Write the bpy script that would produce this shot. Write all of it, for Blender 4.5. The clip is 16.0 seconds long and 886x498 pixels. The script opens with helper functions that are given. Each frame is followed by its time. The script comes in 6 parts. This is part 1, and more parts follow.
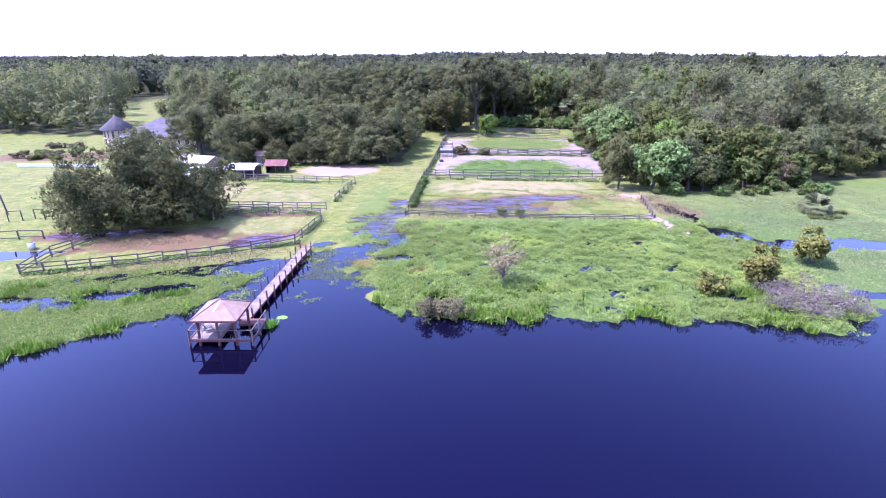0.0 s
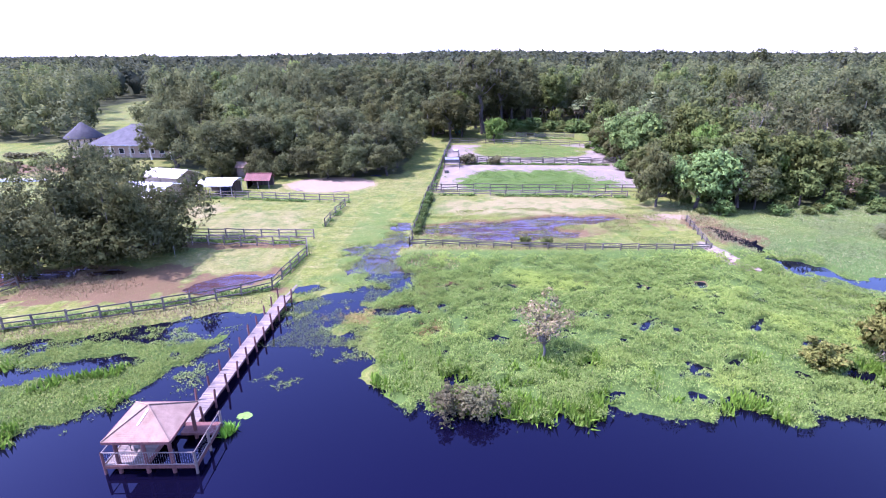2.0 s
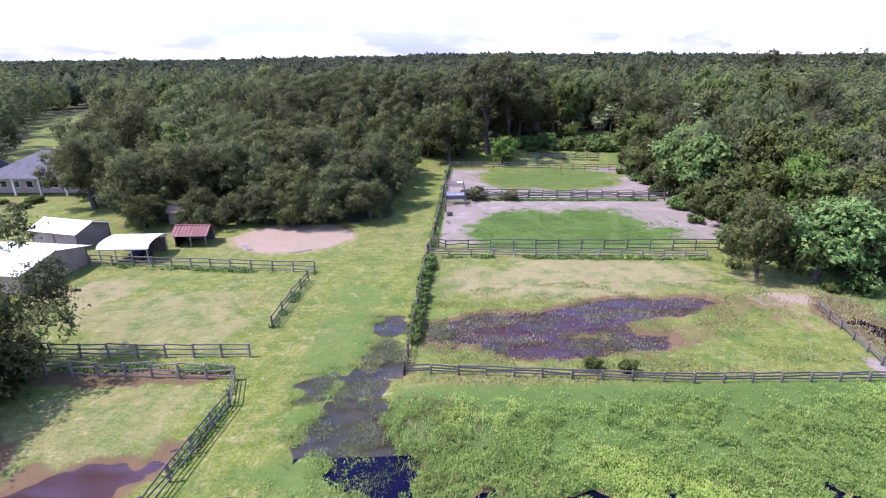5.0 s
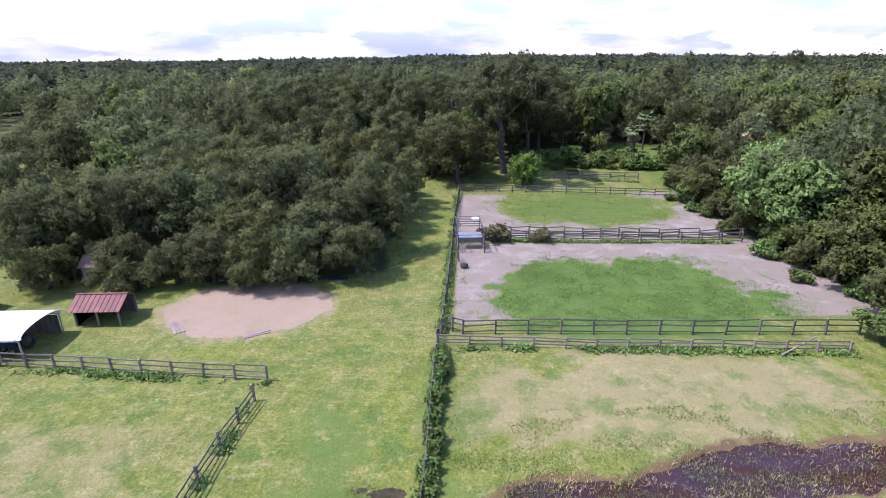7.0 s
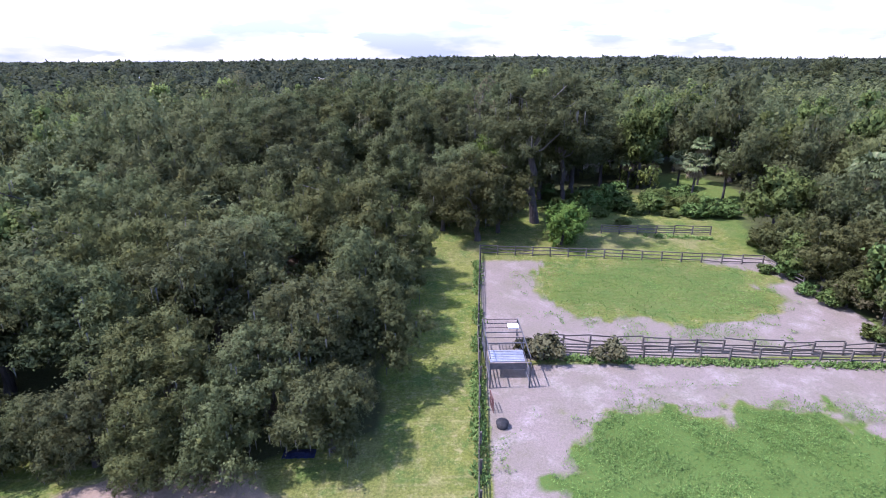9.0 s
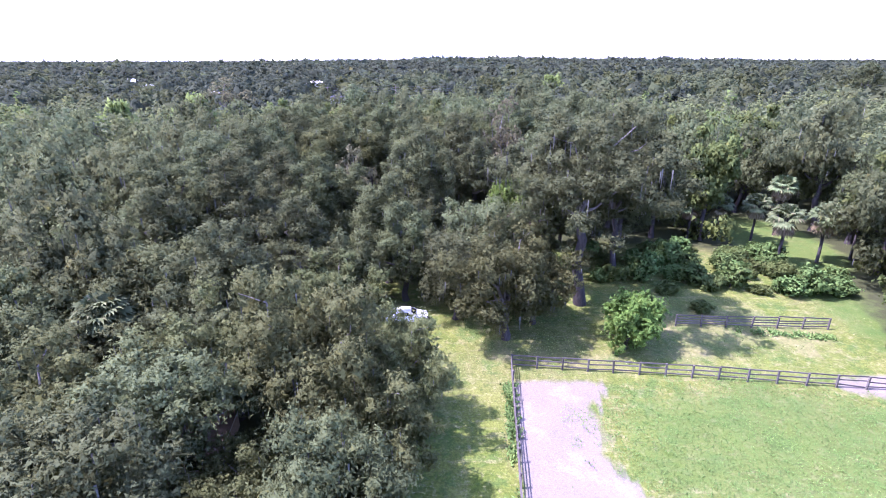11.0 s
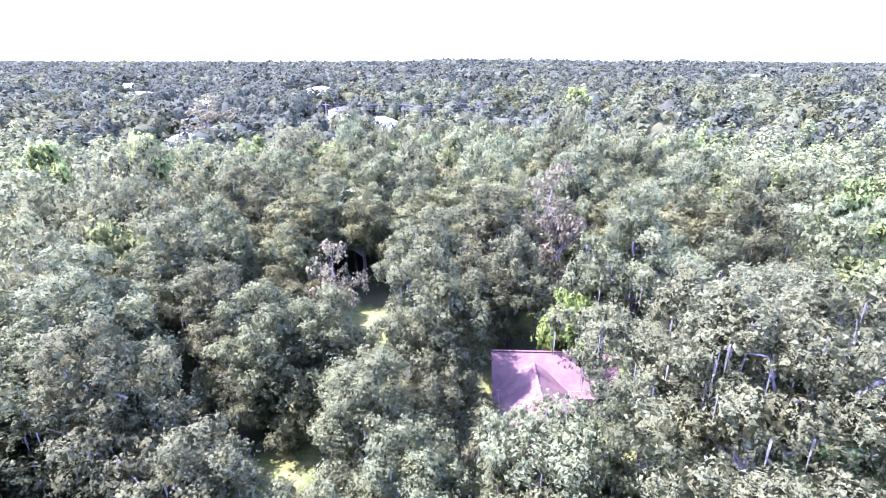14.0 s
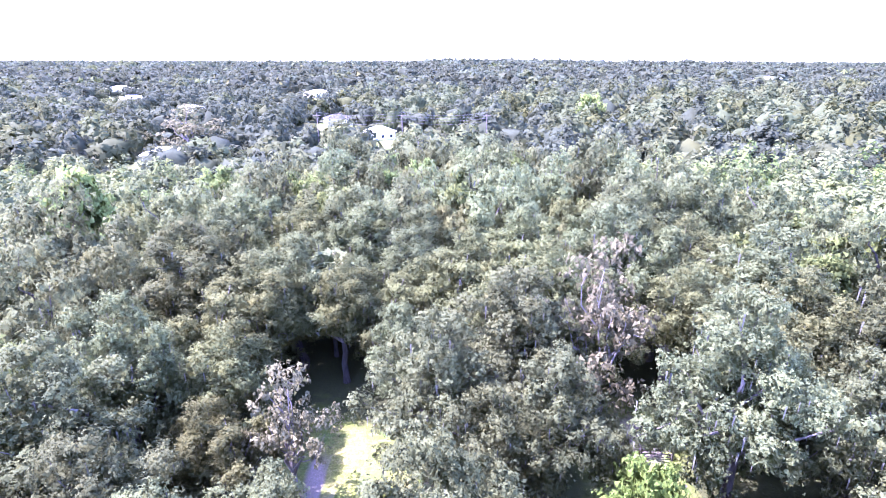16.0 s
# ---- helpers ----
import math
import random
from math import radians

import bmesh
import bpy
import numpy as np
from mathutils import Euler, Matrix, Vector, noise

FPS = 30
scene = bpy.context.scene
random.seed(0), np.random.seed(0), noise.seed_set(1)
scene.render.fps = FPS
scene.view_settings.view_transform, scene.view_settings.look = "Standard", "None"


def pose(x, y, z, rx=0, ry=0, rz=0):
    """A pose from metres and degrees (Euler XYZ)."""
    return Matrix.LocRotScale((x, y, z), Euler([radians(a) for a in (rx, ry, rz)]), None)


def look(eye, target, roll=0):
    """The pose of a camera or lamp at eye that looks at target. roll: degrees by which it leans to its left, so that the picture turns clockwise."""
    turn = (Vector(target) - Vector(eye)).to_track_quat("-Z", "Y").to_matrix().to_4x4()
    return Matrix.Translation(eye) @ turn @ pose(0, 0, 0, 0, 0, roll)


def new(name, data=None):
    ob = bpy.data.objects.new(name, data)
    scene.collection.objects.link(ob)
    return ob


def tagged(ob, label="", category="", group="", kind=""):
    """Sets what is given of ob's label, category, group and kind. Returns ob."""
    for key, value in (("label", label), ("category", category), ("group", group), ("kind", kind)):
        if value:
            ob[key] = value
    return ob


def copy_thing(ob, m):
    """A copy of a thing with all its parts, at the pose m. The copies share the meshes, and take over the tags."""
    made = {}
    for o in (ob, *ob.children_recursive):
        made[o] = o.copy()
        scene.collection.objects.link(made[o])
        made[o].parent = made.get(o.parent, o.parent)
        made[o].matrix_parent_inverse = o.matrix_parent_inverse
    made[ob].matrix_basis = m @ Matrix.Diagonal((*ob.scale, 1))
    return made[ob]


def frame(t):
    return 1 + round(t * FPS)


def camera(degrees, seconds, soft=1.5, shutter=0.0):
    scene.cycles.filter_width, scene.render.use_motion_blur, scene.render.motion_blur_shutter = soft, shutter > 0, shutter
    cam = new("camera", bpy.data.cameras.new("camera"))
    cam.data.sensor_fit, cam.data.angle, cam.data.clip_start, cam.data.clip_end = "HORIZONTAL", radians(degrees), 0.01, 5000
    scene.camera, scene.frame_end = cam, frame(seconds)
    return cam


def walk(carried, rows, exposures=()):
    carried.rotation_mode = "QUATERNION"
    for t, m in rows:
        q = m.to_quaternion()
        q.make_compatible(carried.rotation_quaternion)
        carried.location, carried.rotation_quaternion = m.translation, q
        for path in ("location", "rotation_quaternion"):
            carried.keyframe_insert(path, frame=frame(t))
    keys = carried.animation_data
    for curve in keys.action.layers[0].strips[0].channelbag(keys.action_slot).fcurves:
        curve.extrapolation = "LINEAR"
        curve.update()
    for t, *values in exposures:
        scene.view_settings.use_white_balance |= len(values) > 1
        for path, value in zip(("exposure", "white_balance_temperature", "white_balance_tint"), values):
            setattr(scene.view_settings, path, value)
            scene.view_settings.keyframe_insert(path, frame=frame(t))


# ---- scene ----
cam = camera(80.7, 16.0, soft=1.0)
METRES, EYE, TILT, LEAN, TURN = 168.0, 23.5, -19.8, 0.0, 0.0
ROWS = [
    (0.0, 0.0, 0.0, 0.0, -0.0, -0.35, -0.0),
    (0.5, -0.0031, 0.0189, 0.0065, -0.17, -0.41, 0.09),
    (1.0, -0.0062, 0.0391, 0.0135, -0.2, -0.48, 0.18),
    (1.5, -0.0089, 0.0607, 0.0209, -0.25, -0.5, 0.29),
    (2.0, -0.0112, 0.0837, 0.0289, -0.32, -0.47, 0.39),
    (2.5, -0.0134, 0.1077, 0.0372, -0.42, -0.43, 0.49),
    (3.0, -0.0151, 0.1326, 0.047, -0.78, -0.39, 0.67),
    (3.5, -0.0169, 0.158, 0.0578, -1.05, -0.4, 0.87),
    (4.0, -0.0184, 0.1848, 0.0686, -1.25, -0.33, 0.98),
    (6.5, -0.0262, 0.3331, 0.1207, -1.53, -0.19, 1.04),
    (7.0, -0.0269, 0.3661, 0.1323, -1.54, -0.12, 1.03),
    (7.5, -0.0275, 0.3998, 0.1448, -1.58, -0.06, 1.03),
    (8.0, -0.0286, 0.434, 0.1598, -1.51, -0.07, 0.94),
    (8.5, -0.0306, 0.4684, 0.1781, -1.45, -0.01, 0.87),
    (9.0, -0.0329, 0.502, 0.1976, -1.3, -0.03, 0.76),
    (11.5, -0.0381, 0.6611, 0.275, -1.02, -0.07, 0.41),
    (12.0, -0.0389, 0.6904, 0.2897, -0.53, -0.15, 0.18),
    (12.5, -0.0398, 0.7177, 0.3062, -0.31, -0.18, 0.09),
    (13.0, -0.0412, 0.7446, 0.3232, -0.33, -0.16, 0.05),
    (13.5, -0.0424, 0.7714, 0.3397, -0.26, -0.13, 0.02),
    (14.0, -0.0433, 0.7983, 0.3546, -0.23, -0.08, 0.01),
    (14.5, -0.044, 0.8258, 0.369, -0.18, -0.11, 0.03),
    (15.0, -0.0445, 0.8532, 0.3822, -0.2, -0.09, 0.01),
    (15.5, -0.0452, 0.8806, 0.3952, -0.2, -0.12, 0.0),
    (16.0, -0.0457, 0.9079, 0.4088, -0.08, -0.14, -0.07),
]
EXPOSURES = [(0.0, 2.55, 5350, 52), (3.0, 2.33, 5450, 47), (6.5, 1.7, 5850, 29), (9.0, 1.84, 5550, 35), (11.5, 3.08, 5300, 55), (12.5, 3.7, 5300, 57), (14.0, 4.06, 5250, 61), (16.0, 4.14, 5200, 63)]
walk(cam, [(t, pose(0, 0, EYE, TILT, LEAN, TURN) @ pose(METRES * x, METRES * y, METRES * z, 90 + pitch, roll, yaw)) for t, x, y, z, yaw, pitch, roll in ROWS], EXPOSURES)

# ---- sky and sun ----
TO_SUN = Vector((-0.51, -0.04, 0.86)).normalized()
world = bpy.data.worlds.new("sky")
scene.world = world
world.use_nodes = True
wn, wl = world.node_tree.nodes, world.node_tree.links
sky = wn.new("ShaderNodeTexSky")
sky.sky_type, sky.sun_disc = "NISHITA", False
sky.sun_elevation = math.asin(TO_SUN.z)
sky.sun_rotation = math.atan2(TO_SUN.x, TO_SUN.y)
sky.air_density, sky.dust_density, sky.ozone_density = 1.0, 0.9, 2.0
gain = wn.new("ShaderNodeVectorMath")
gain.operation = "SCALE"
gain.inputs["Scale"].default_value = 0.145
wl.new(sky.outputs[0], gain.inputs[0])
# a broken layer of white cumulus, denser towards the horizon
co = wn.new("ShaderNodeTexCoord")
stretch = wn.new("ShaderNodeMapping")
stretch.inputs["Scale"].default_value = (2.2, 2.2, 9.0)
wl.new(co.outputs["Generated"], stretch.inputs[0])
puff = wn.new("ShaderNodeTexNoise")
puff.inputs["Scale"].default_value, puff.inputs["Detail"].default_value = 2.2, 7.0
wl.new(stretch.outputs[0], puff.inputs["Vector"])
cover = wn.new("ShaderNodeMapRange")
cover.inputs["From Min"].default_value, cover.inputs["From Max"].default_value = 0.38, 0.5
wl.new(puff.outputs[0], cover.inputs["Value"])
sep = wn.new("ShaderNodeSeparateXYZ")
wl.new(co.outputs["Generated"], sep.inputs[0])
low = wn.new("ShaderNodeMapRange")
low.inputs["From Min"].default_value, low.inputs["From Max"].default_value = 0.02, 0.30
low.inputs["To Min"].default_value, low.inputs["To Max"].default_value = 0.95, 0.0
wl.new(sep.outputs["Z"], low.inputs["Value"])
most = wn.new("ShaderNodeMath")
most.operation = "MULTIPLY"
wl.new(cover.outputs[0], most.inputs[0])
wl.new(low.outputs[0], most.inputs[1])
haze = wn.new("ShaderNodeMapRange")
haze.inputs["From Min"].default_value, haze.inputs["From Max"].default_value = 0.0, 0.14
haze.inputs["To Min"].default_value, haze.inputs["To Max"].default_value = 0.6, 0.0
wl.new(sep.outputs["Z"], haze.inputs["Value"])
both = wn.new("ShaderNodeMath")
both.operation = "MAXIMUM"
wl.new(most.outputs[0], both.inputs[0])
wl.new(haze.outputs[0], both.inputs[1])
shade = wn.new("ShaderNodeMix")
shade.data_type = "RGBA"
shade.inputs["A"].default_value, shade.inputs["B"].default_value = (0.17, 0.20, 0.26, 1), (0.315, 0.315, 0.325, 1)
billow = wn.new("ShaderNodeTexNoise")
billow.inputs["Scale"].default_value, billow.inputs["Detail"].default_value = 3.3, 6.0
wl.new(stretch.outputs[0], billow.inputs["Vector"])
tone = wn.new("ShaderNodeMapRange")
tone.inputs["From Min"].default_value, tone.inputs["From Max"].default_value = 0.42, 0.62
wl.new(billow.outputs[0], tone.inputs["Value"])
wl.new(tone.outputs[0], shade.inputs["Factor"])
blend = wn.new("ShaderNodeMix")
blend.data_type = "RGBA"
wl.new(both.outputs[0], blend.inputs["Factor"])
wl.new(gain.outputs[0], blend.inputs["A"])
wl.new(shade.outputs["Result"], blend.inputs["B"])
wl.new(blend.outputs["Result"], wn["Background"].inputs["Color"])
wn["Background"].inputs["Strength"].default_value = 1.0
sun = new("sun", bpy.data.lights.new("sun", "SUN"))
sun.data.energy, sun.data.angle, sun.data.color = 2.6, radians(0.55), (1.0, 0.96, 0.9)
sun.matrix_world = look(TO_SUN * 300, (0, 0, 0))

# ---- materials ----
def shader(name, rough=0.8, metal=0.0, spec=0.3):
    """A node material and short tools to wire it."""
    m = bpy.data.materials.new(name)
    m.use_nodes = True
    p = m.node_tree.nodes["Principled BSDF"]
    p.inputs["Roughness"].default_value, p.inputs["Metallic"].default_value = rough, metal
    p.inputs["Specular IOR Level"].default_value = spec
    return m, m.node_tree.nodes, m.node_tree.links, p


def noise_of(n, l, scale, detail=4.0, where="Object", rough=0.55, squash=None):
    c = n.new("ShaderNodeTexCoord")
    t = n.new("ShaderNodeTexNoise")
    t.inputs["Scale"].default_value, t.inputs["Detail"].default_value, t.inputs["Roughness"].default_value = scale, detail, rough
    if squash:
        mp = n.new("ShaderNodeMapping")
        mp.inputs["Scale"].default_value = squash
        l.new(c.outputs[where], mp.inputs[0])
        l.new(mp.outputs[0], t.inputs["Vector"])
    else:
        l.new(c.outputs[where], t.inputs["Vector"])
    return t.outputs[0]


def between(n, l, value, lo, hi, a=0.0, b=1.0):
    r = n.new("ShaderNodeMapRange")
    for key, v in (("From Min", lo), ("From Max", hi), ("To Min", a), ("To Max", b)):
        r.inputs[key].default_value = v
    l.new(value, r.inputs["Value"])
    return r.outputs[0]


def mix(n, l, factor, a, b, how="MIX"):
    x = n.new("ShaderNodeMix")
    x.data_type, x.blend_type = "RGBA", how
    for key, v in (("Factor", factor), ("A", a), ("B", b)):
        if isinstance(v, (tuple, list)):
            x.inputs[key].default_value = (*v, 1)
        elif isinstance(v, (int, float)):
            x.inputs[key].default_value = v
        else:
            l.new(v, x.inputs[key])
    return x.outputs["Result"]


def bump(n, l, p, height, strength=0.4, distance=0.02):
    b = n.new("ShaderNodeBump")
    b.inputs["Strength"].default_value, b.inputs["Distance"].default_value = strength, distance
    l.new(height, b.inputs["Height"])
    l.new(b.outputs[0], p.inputs["Normal"])


def rough_paint(name, dark, light, scale=3.0, rough=0.8, metal=0.0, spec=0.3, relief=0.3, squash=None, vary=0.25):
    """A weathered surface of two tones at two scales, each piece a little different."""
    m, n, l, p = shader(name, rough, metal, spec)
    big = noise_of(n, l, scale, 5, squash=squash)
    fine = noise_of(n, l, scale * 9, 3, squash=squash)
    c = mix(n, l, between(n, l, big, 0.3, 0.7), dark, light)
    c = mix(n, l, between(n, l, fine, 0.35, 0.75, 0, 0.35), c, tuple(0.6 * v for v in dark))
    info = n.new("ShaderNodeObjectInfo")
    tone = between(n, l, info.outputs["Random"], 0, 1, 1 - vary, 1 + vary)
    hsv = n.new("ShaderNodeHueSaturation")
    l.new(tone, hsv.inputs["Value"])
    l.new(c, hsv.inputs["Color"])
    l.new(hsv.outputs[0], p.inputs["Base Color"])
    bump(n, l, p, fine, relief)
    return m


def leafy(name, dark, light, dry=(0.2, 0.19, 0.05), dry_part=0.06, through_part=0.4, rough=0.75, spec=0.05, twig=4.5, even=0.0, gaps=0.0):
    """Foliage: every clump its own tone, every tree its own hue, light passing through."""
    m, n, l, p = shader(name, rough, 0, spec)
    geo = n.new("ShaderNodeNewGeometry")
    info = n.new("ShaderNodeObjectInfo")
    c = mix(n, l, between(n, l, geo.outputs["Random Per Island"], 0, 1, 0.5 * even, 1 - 0.4 * even), dark, light)
    c = mix(n, l, between(n, l, geo.outputs["Random Per Island"], 1 - dry_part, 1, 0, 0.8), c, dry)
    big = noise_of(n, l, 0.35, 3)
    c = mix(n, l, between(n, l, big, 0.35, 0.7, 0, 0.4), c, tuple(0.6 * v for v in dark))
    leaflets = noise_of(n, l, twig, 3, rough=0.7)
    c = mix(n, l, between(n, l, leaflets, 0.44, 0.6, 0, 0.45 - 0.35 * even), c, tuple(0.45 * v for v in dark))
    stand = noise_of(n, l, 0.085, 2)
    c = mix(n, l, between(n, l, stand, 0.36, 0.5, 0.55, 0), c, tuple(0.5 * v for v in light))
    c = mix(n, l, between(n, l, stand, 0.55, 0.66, 0, 0.4), c, (light[0] * 1.25, light[1] * 1.15, light[2] * 0.9))
    c = mix(n, l, between(n, l, leaflets, 0.4, 0.3, 0, 0.3), c, tuple(1.1 * v for v in light))
    bump(n, l, p, leaflets, 0.35, 0.08)
    hsv = n.new("ShaderNodeHueSaturation")
    l.new(between(n, l, info.outputs["Random"], 0, 1, 0.485, 0.512), hsv.inputs["Hue"])
    l.new(between(n, l, info.outputs["Random"], 0, 1, 0.8, 1.22), hsv.inputs["Value"])
    l.new(c, hsv.inputs["Color"])
    l.new(hsv.outputs[0], p.inputs["Base Color"])
    t = n.new("ShaderNodeBsdfTranslucent")
    l.new(hsv.outputs[0], t.inputs["Color"])
    x = n.new("ShaderNodeMixShader")
    x.inputs[0].default_value = through_part
    l.new(p.outputs[0], x.inputs[1])
    l.new(t.outputs[0], x.inputs[2])
    out = x.outputs[0]
    if gaps:      # daylight between the single leaves of a spray
        clear, y = n.new("ShaderNodeBsdfTransparent"), n.new("ShaderNodeMixShader")
        l.new(between(n, l, noise_of(n, l, 9.0, 2), gaps - 0.02, gaps + 0.02, 0.0, 1.0), y.inputs[0])
        l.new(clear.outputs[0], y.inputs[1])
        l.new(out, y.inputs[2])
        out = y.outputs[0]
    l.new(out, n["Material Output"].inputs["Surface"])
    return m


OAK = leafy("oak_leaves", (0.096, 0.112, 0.045), (0.182, 0.208, 0.084), through_part=0.5, even=0.6, gaps=0.455)
OAK_PALE = leafy("grey_oak_leaves", (0.104, 0.122, 0.051), (0.186, 0.213, 0.090), through_part=0.5, even=0.6, gaps=0.455)
OAK_OLIVE = leafy("olive_oak_leaves", (0.108, 0.121, 0.044), (0.200, 0.220, 0.081), through_part=0.5, even=0.6, gaps=0.455)
BRIGHT = leafy("bright_leaves", (0.100, 0.130, 0.036), (0.180, 0.220, 0.063), through_part=0.45, even=0.6)
BLUISH = leafy("chinaberry_leaves", (0.12, 0.185, 0.055), (0.250, 0.350, 0.105), (0.3, 0.33, 0.06), 0.08)
OAK_DEEP = leafy("deep_green_oak_leaves", (0.074, 0.085, 0.034), (0.144, 0.162, 0.065), through_part=0.4, even=0.3, gaps=0.44)
# far leaf tones: canopy shade and haze put in as darker, evener colour
OAK_FAR = leafy("dim_far_oak_leaves", (0.058, 0.068, 0.029), (0.092, 0.105, 0.046), dry_part=0.01, even=0.9)
OLIVE_FAR = leafy("dim_far_olive_leaves", (0.068, 0.082, 0.029), (0.108, 0.126, 0.046), dry_part=0.01, even=0.9)
CANOPY = [leafy("canopy_leaves", (0.078, 0.090, 0.036), (0.148, 0.167, 0.067), even=0.5), leafy("grey_canopy_leaves", (0.086, 0.099, 0.043), (0.152, 0.171, 0.075), even=0.5),
          leafy("olive_canopy_leaves", (0.084, 0.096, 0.032), (0.160, 0.178, 0.062), even=0.5), leafy("green_canopy_leaves", (0.082, 0.108, 0.029), (0.150, 0.188, 0.051), even=0.5)]
VIVID = leafy("vivid_green_leaves", (0.105, 0.165, 0.032), (0.205, 0.300, 0.062), through_part=0.45, even=0.3, gaps=0.42)
# darkest far leaf tone; missing canopy shade is put into the colour
FAR_DIM = leafy("dim_far_leaves", (0.046, 0.056, 0.031), (0.074, 0.088, 0.050), dry_part=0.01, even=0.9)
LIME = leafy("lime_leaves", (0.15, 0.19, 0.045), (0.27, 0.32, 0.095))
RUSTY = leafy("rusty_leaves", (0.110, 0.104, 0.050), (0.195, 0.182, 0.095))
CYPRESS = leafy("cypress_needles", (0.165, 0.185, 0.042), (0.31, 0.325, 0.085), (0.34, 0.22, 0.07), 0.14)
FROND = leafy("palm_fronds", (0.095, 0.128, 0.048), (0.195, 0.232, 0.092), (0.3, 0.25, 0.13), 0.1, 0.15, 0.65, 0.15)
DEADLEAF = leafy("dry_twigs", (0.14, 0.118, 0.090), (0.25, 0.212, 0.165), (0.3, 0.26, 0.2), 0.3, 0.05)
MOSS = leafy("hanging_moss", (0.09, 0.09, 0.075), (0.18, 0.18, 0.15), (0.3, 0.3, 0.27), 0.1, 0.1, 0.9, 0.1)
MARSHLEAF = leafy("marsh_plants", (0.108, 0.172, 0.034), (0.290, 0.378, 0.088), (0.40, 0.34, 0.15), 0.14, 0.3, twig=7.0)
MEADOW = leafy("rough_meadow_plants", (0.115, 0.15, 0.055), (0.25, 0.28, 0.125), (0.36, 0.28, 0.17), 0.28, 0.25, twig=7.0)
REED = leafy("reed_blades", (0.09, 0.20, 0.018), (0.19, 0.37, 0.045), (0.3, 0.33, 0.1), 0.05, 0.3)
STRAW = leafy("dry_reeds", (0.165, 0.13, 0.062), (0.33, 0.275, 0.14), (0.4, 0.3, 0.2), 0.2, 0.15)
BLADE = leafy("meadow_grass", (0.12, 0.165, 0.035), (0.24, 0.27, 0.085), (0.42, 0.36, 0.17), 0.2, 0.25)
LUSH = leafy("lush_weeds", (0.080, 0.145, 0.032), (0.165, 0.250, 0.062), (0.3, 0.3, 0.1), 0.06, 0.25, twig=7.0, even=0.3)
WEED = leafy("fence_weeds", (0.08, 0.14, 0.035), (0.19, 0.28, 0.075), (0.3, 0.27, 0.1), 0.08, 0.25)
BARK = rough_paint("bark", (0.03, 0.025, 0.022), (0.085, 0.073, 0.065), 2.0, 0.9, squash=(3, 3, 0.6), relief=0.8)
PALEBARK = rough_paint("pale_bark", (0.10, 0.09, 0.08), (0.21, 0.19, 0.17), 2.0, 0.9, squash=(3, 3, 0.6), relief=0.6)
FENCEWOOD = rough_paint("weathered_fence_wood", (0.05, 0.043, 0.035), (0.16, 0.138, 0.112), 1.2, 0.9, squash=(0.7, 6, 6))
GREYWOOD = rough_paint("grey_deck_wood", (0.120, 0.094, 0.080), (0.225, 0.180, 0.155), 1.4, 0.9, squash=(1, 6, 6))
REDWOOD = rough_paint("red_brown_posts", (0.085, 0.035, 0.03), (0.17, 0.075, 0.065), 1.5, 0.85, squash=(4, 4, 1))
SHINGLE = rough_paint("brown_shingles", (0.165, 0.107, 0.074), (0.265, 0.182, 0.134), 1.5, 0.95)
GREYSHINGLE = rough_paint("slate_grey_shingles", (0.046, 0.044, 0.047), (0.084, 0.080, 0.084), 1.0, 0.9)
REDSHINGLE = rough_paint("dusty_red_shingles", (0.066, 0.038, 0.030), (0.110, 0.065, 0.050), 1.0, 0.9)
WHITEMETAL = rough_paint("white_ribbed_metal", (0.68, 0.67, 0.65), (0.82, 0.82, 0.80), 0.7, 0.5, 0.0, 0.4, 0.1, vary=0.05)
RUSTMETAL = rough_paint("rust_red_metal", (0.095, 0.036, 0.03), (0.17, 0.068, 0.056), 0.8, 0.7, 0.1)
STEEL = rough_paint("galvanised_steel", (0.42, 0.42, 0.45), (0.62, 0.62, 0.66), 1.5, 0.45, 0.7)
DARKSTEEL = rough_paint("dark_painted_steel", (0.06, 0.06, 0.065), (0.15, 0.145, 0.14), 2.0, 0.6, 0.3)
CREAM = rough_paint("cream_render", (0.55, 0.5, 0.42), (0.68, 0.63, 0.54), 0.8, 0.9)
TAN = rough_paint("tan_wall", (0.36, 0.27, 0.21), (0.47, 0.36, 0.29), 0.8, 0.9)
DARKWOOD = rough_paint("dark_barn_boards", (0.05, 0.04, 0.035), (0.13, 0.10, 0.085), 1.0, 0.9, squash=(5, 5, 0.5))
# blue darkened to put the oaks' shade on the ground tarp into its colour
BLUETARP = rough_paint("blue_tarp", (0.006, 0.008, 0.025), (0.014, 0.018, 0.05), 2.0, 0.7)
CLAYRED = rough_paint("red_clay", (0.22, 0.075, 0.04), (0.36, 0.15, 0.085), 1.0, 0.95)
ORANGE = rough_paint("orange_plastic", (0.55, 0.10, 0.05), (0.68, 0.17, 0.09), 1.0, 0.5)
TEAL = rough_paint("teal_plastic", (0.03, 0.32, 0.3), (0.05, 0.42, 0.38), 1.0, 0.5)
CARWHITE = rough_paint("silver_white_car_paint", (0.62, 0.63, 0.66), (0.72, 0.73, 0.76), 0.5, 0.25, 0.1, 0.6, 0.02, vary=0)
RUBBER = rough_paint("black_rubber", (0.015, 0.015, 0.015), (0.035, 0.035, 0.035), 3, 0.85)
ALGAE = leafy("brown_algae", (0.17, 0.13, 0.04), (0.30, 0.25, 0.09), (0.34, 0.22, 0.08), 0.3, 0.1)
LILY = leafy("lily_pads", (0.12, 0.24, 0.05), (0.28, 0.42, 0.12), through_part=0.05)
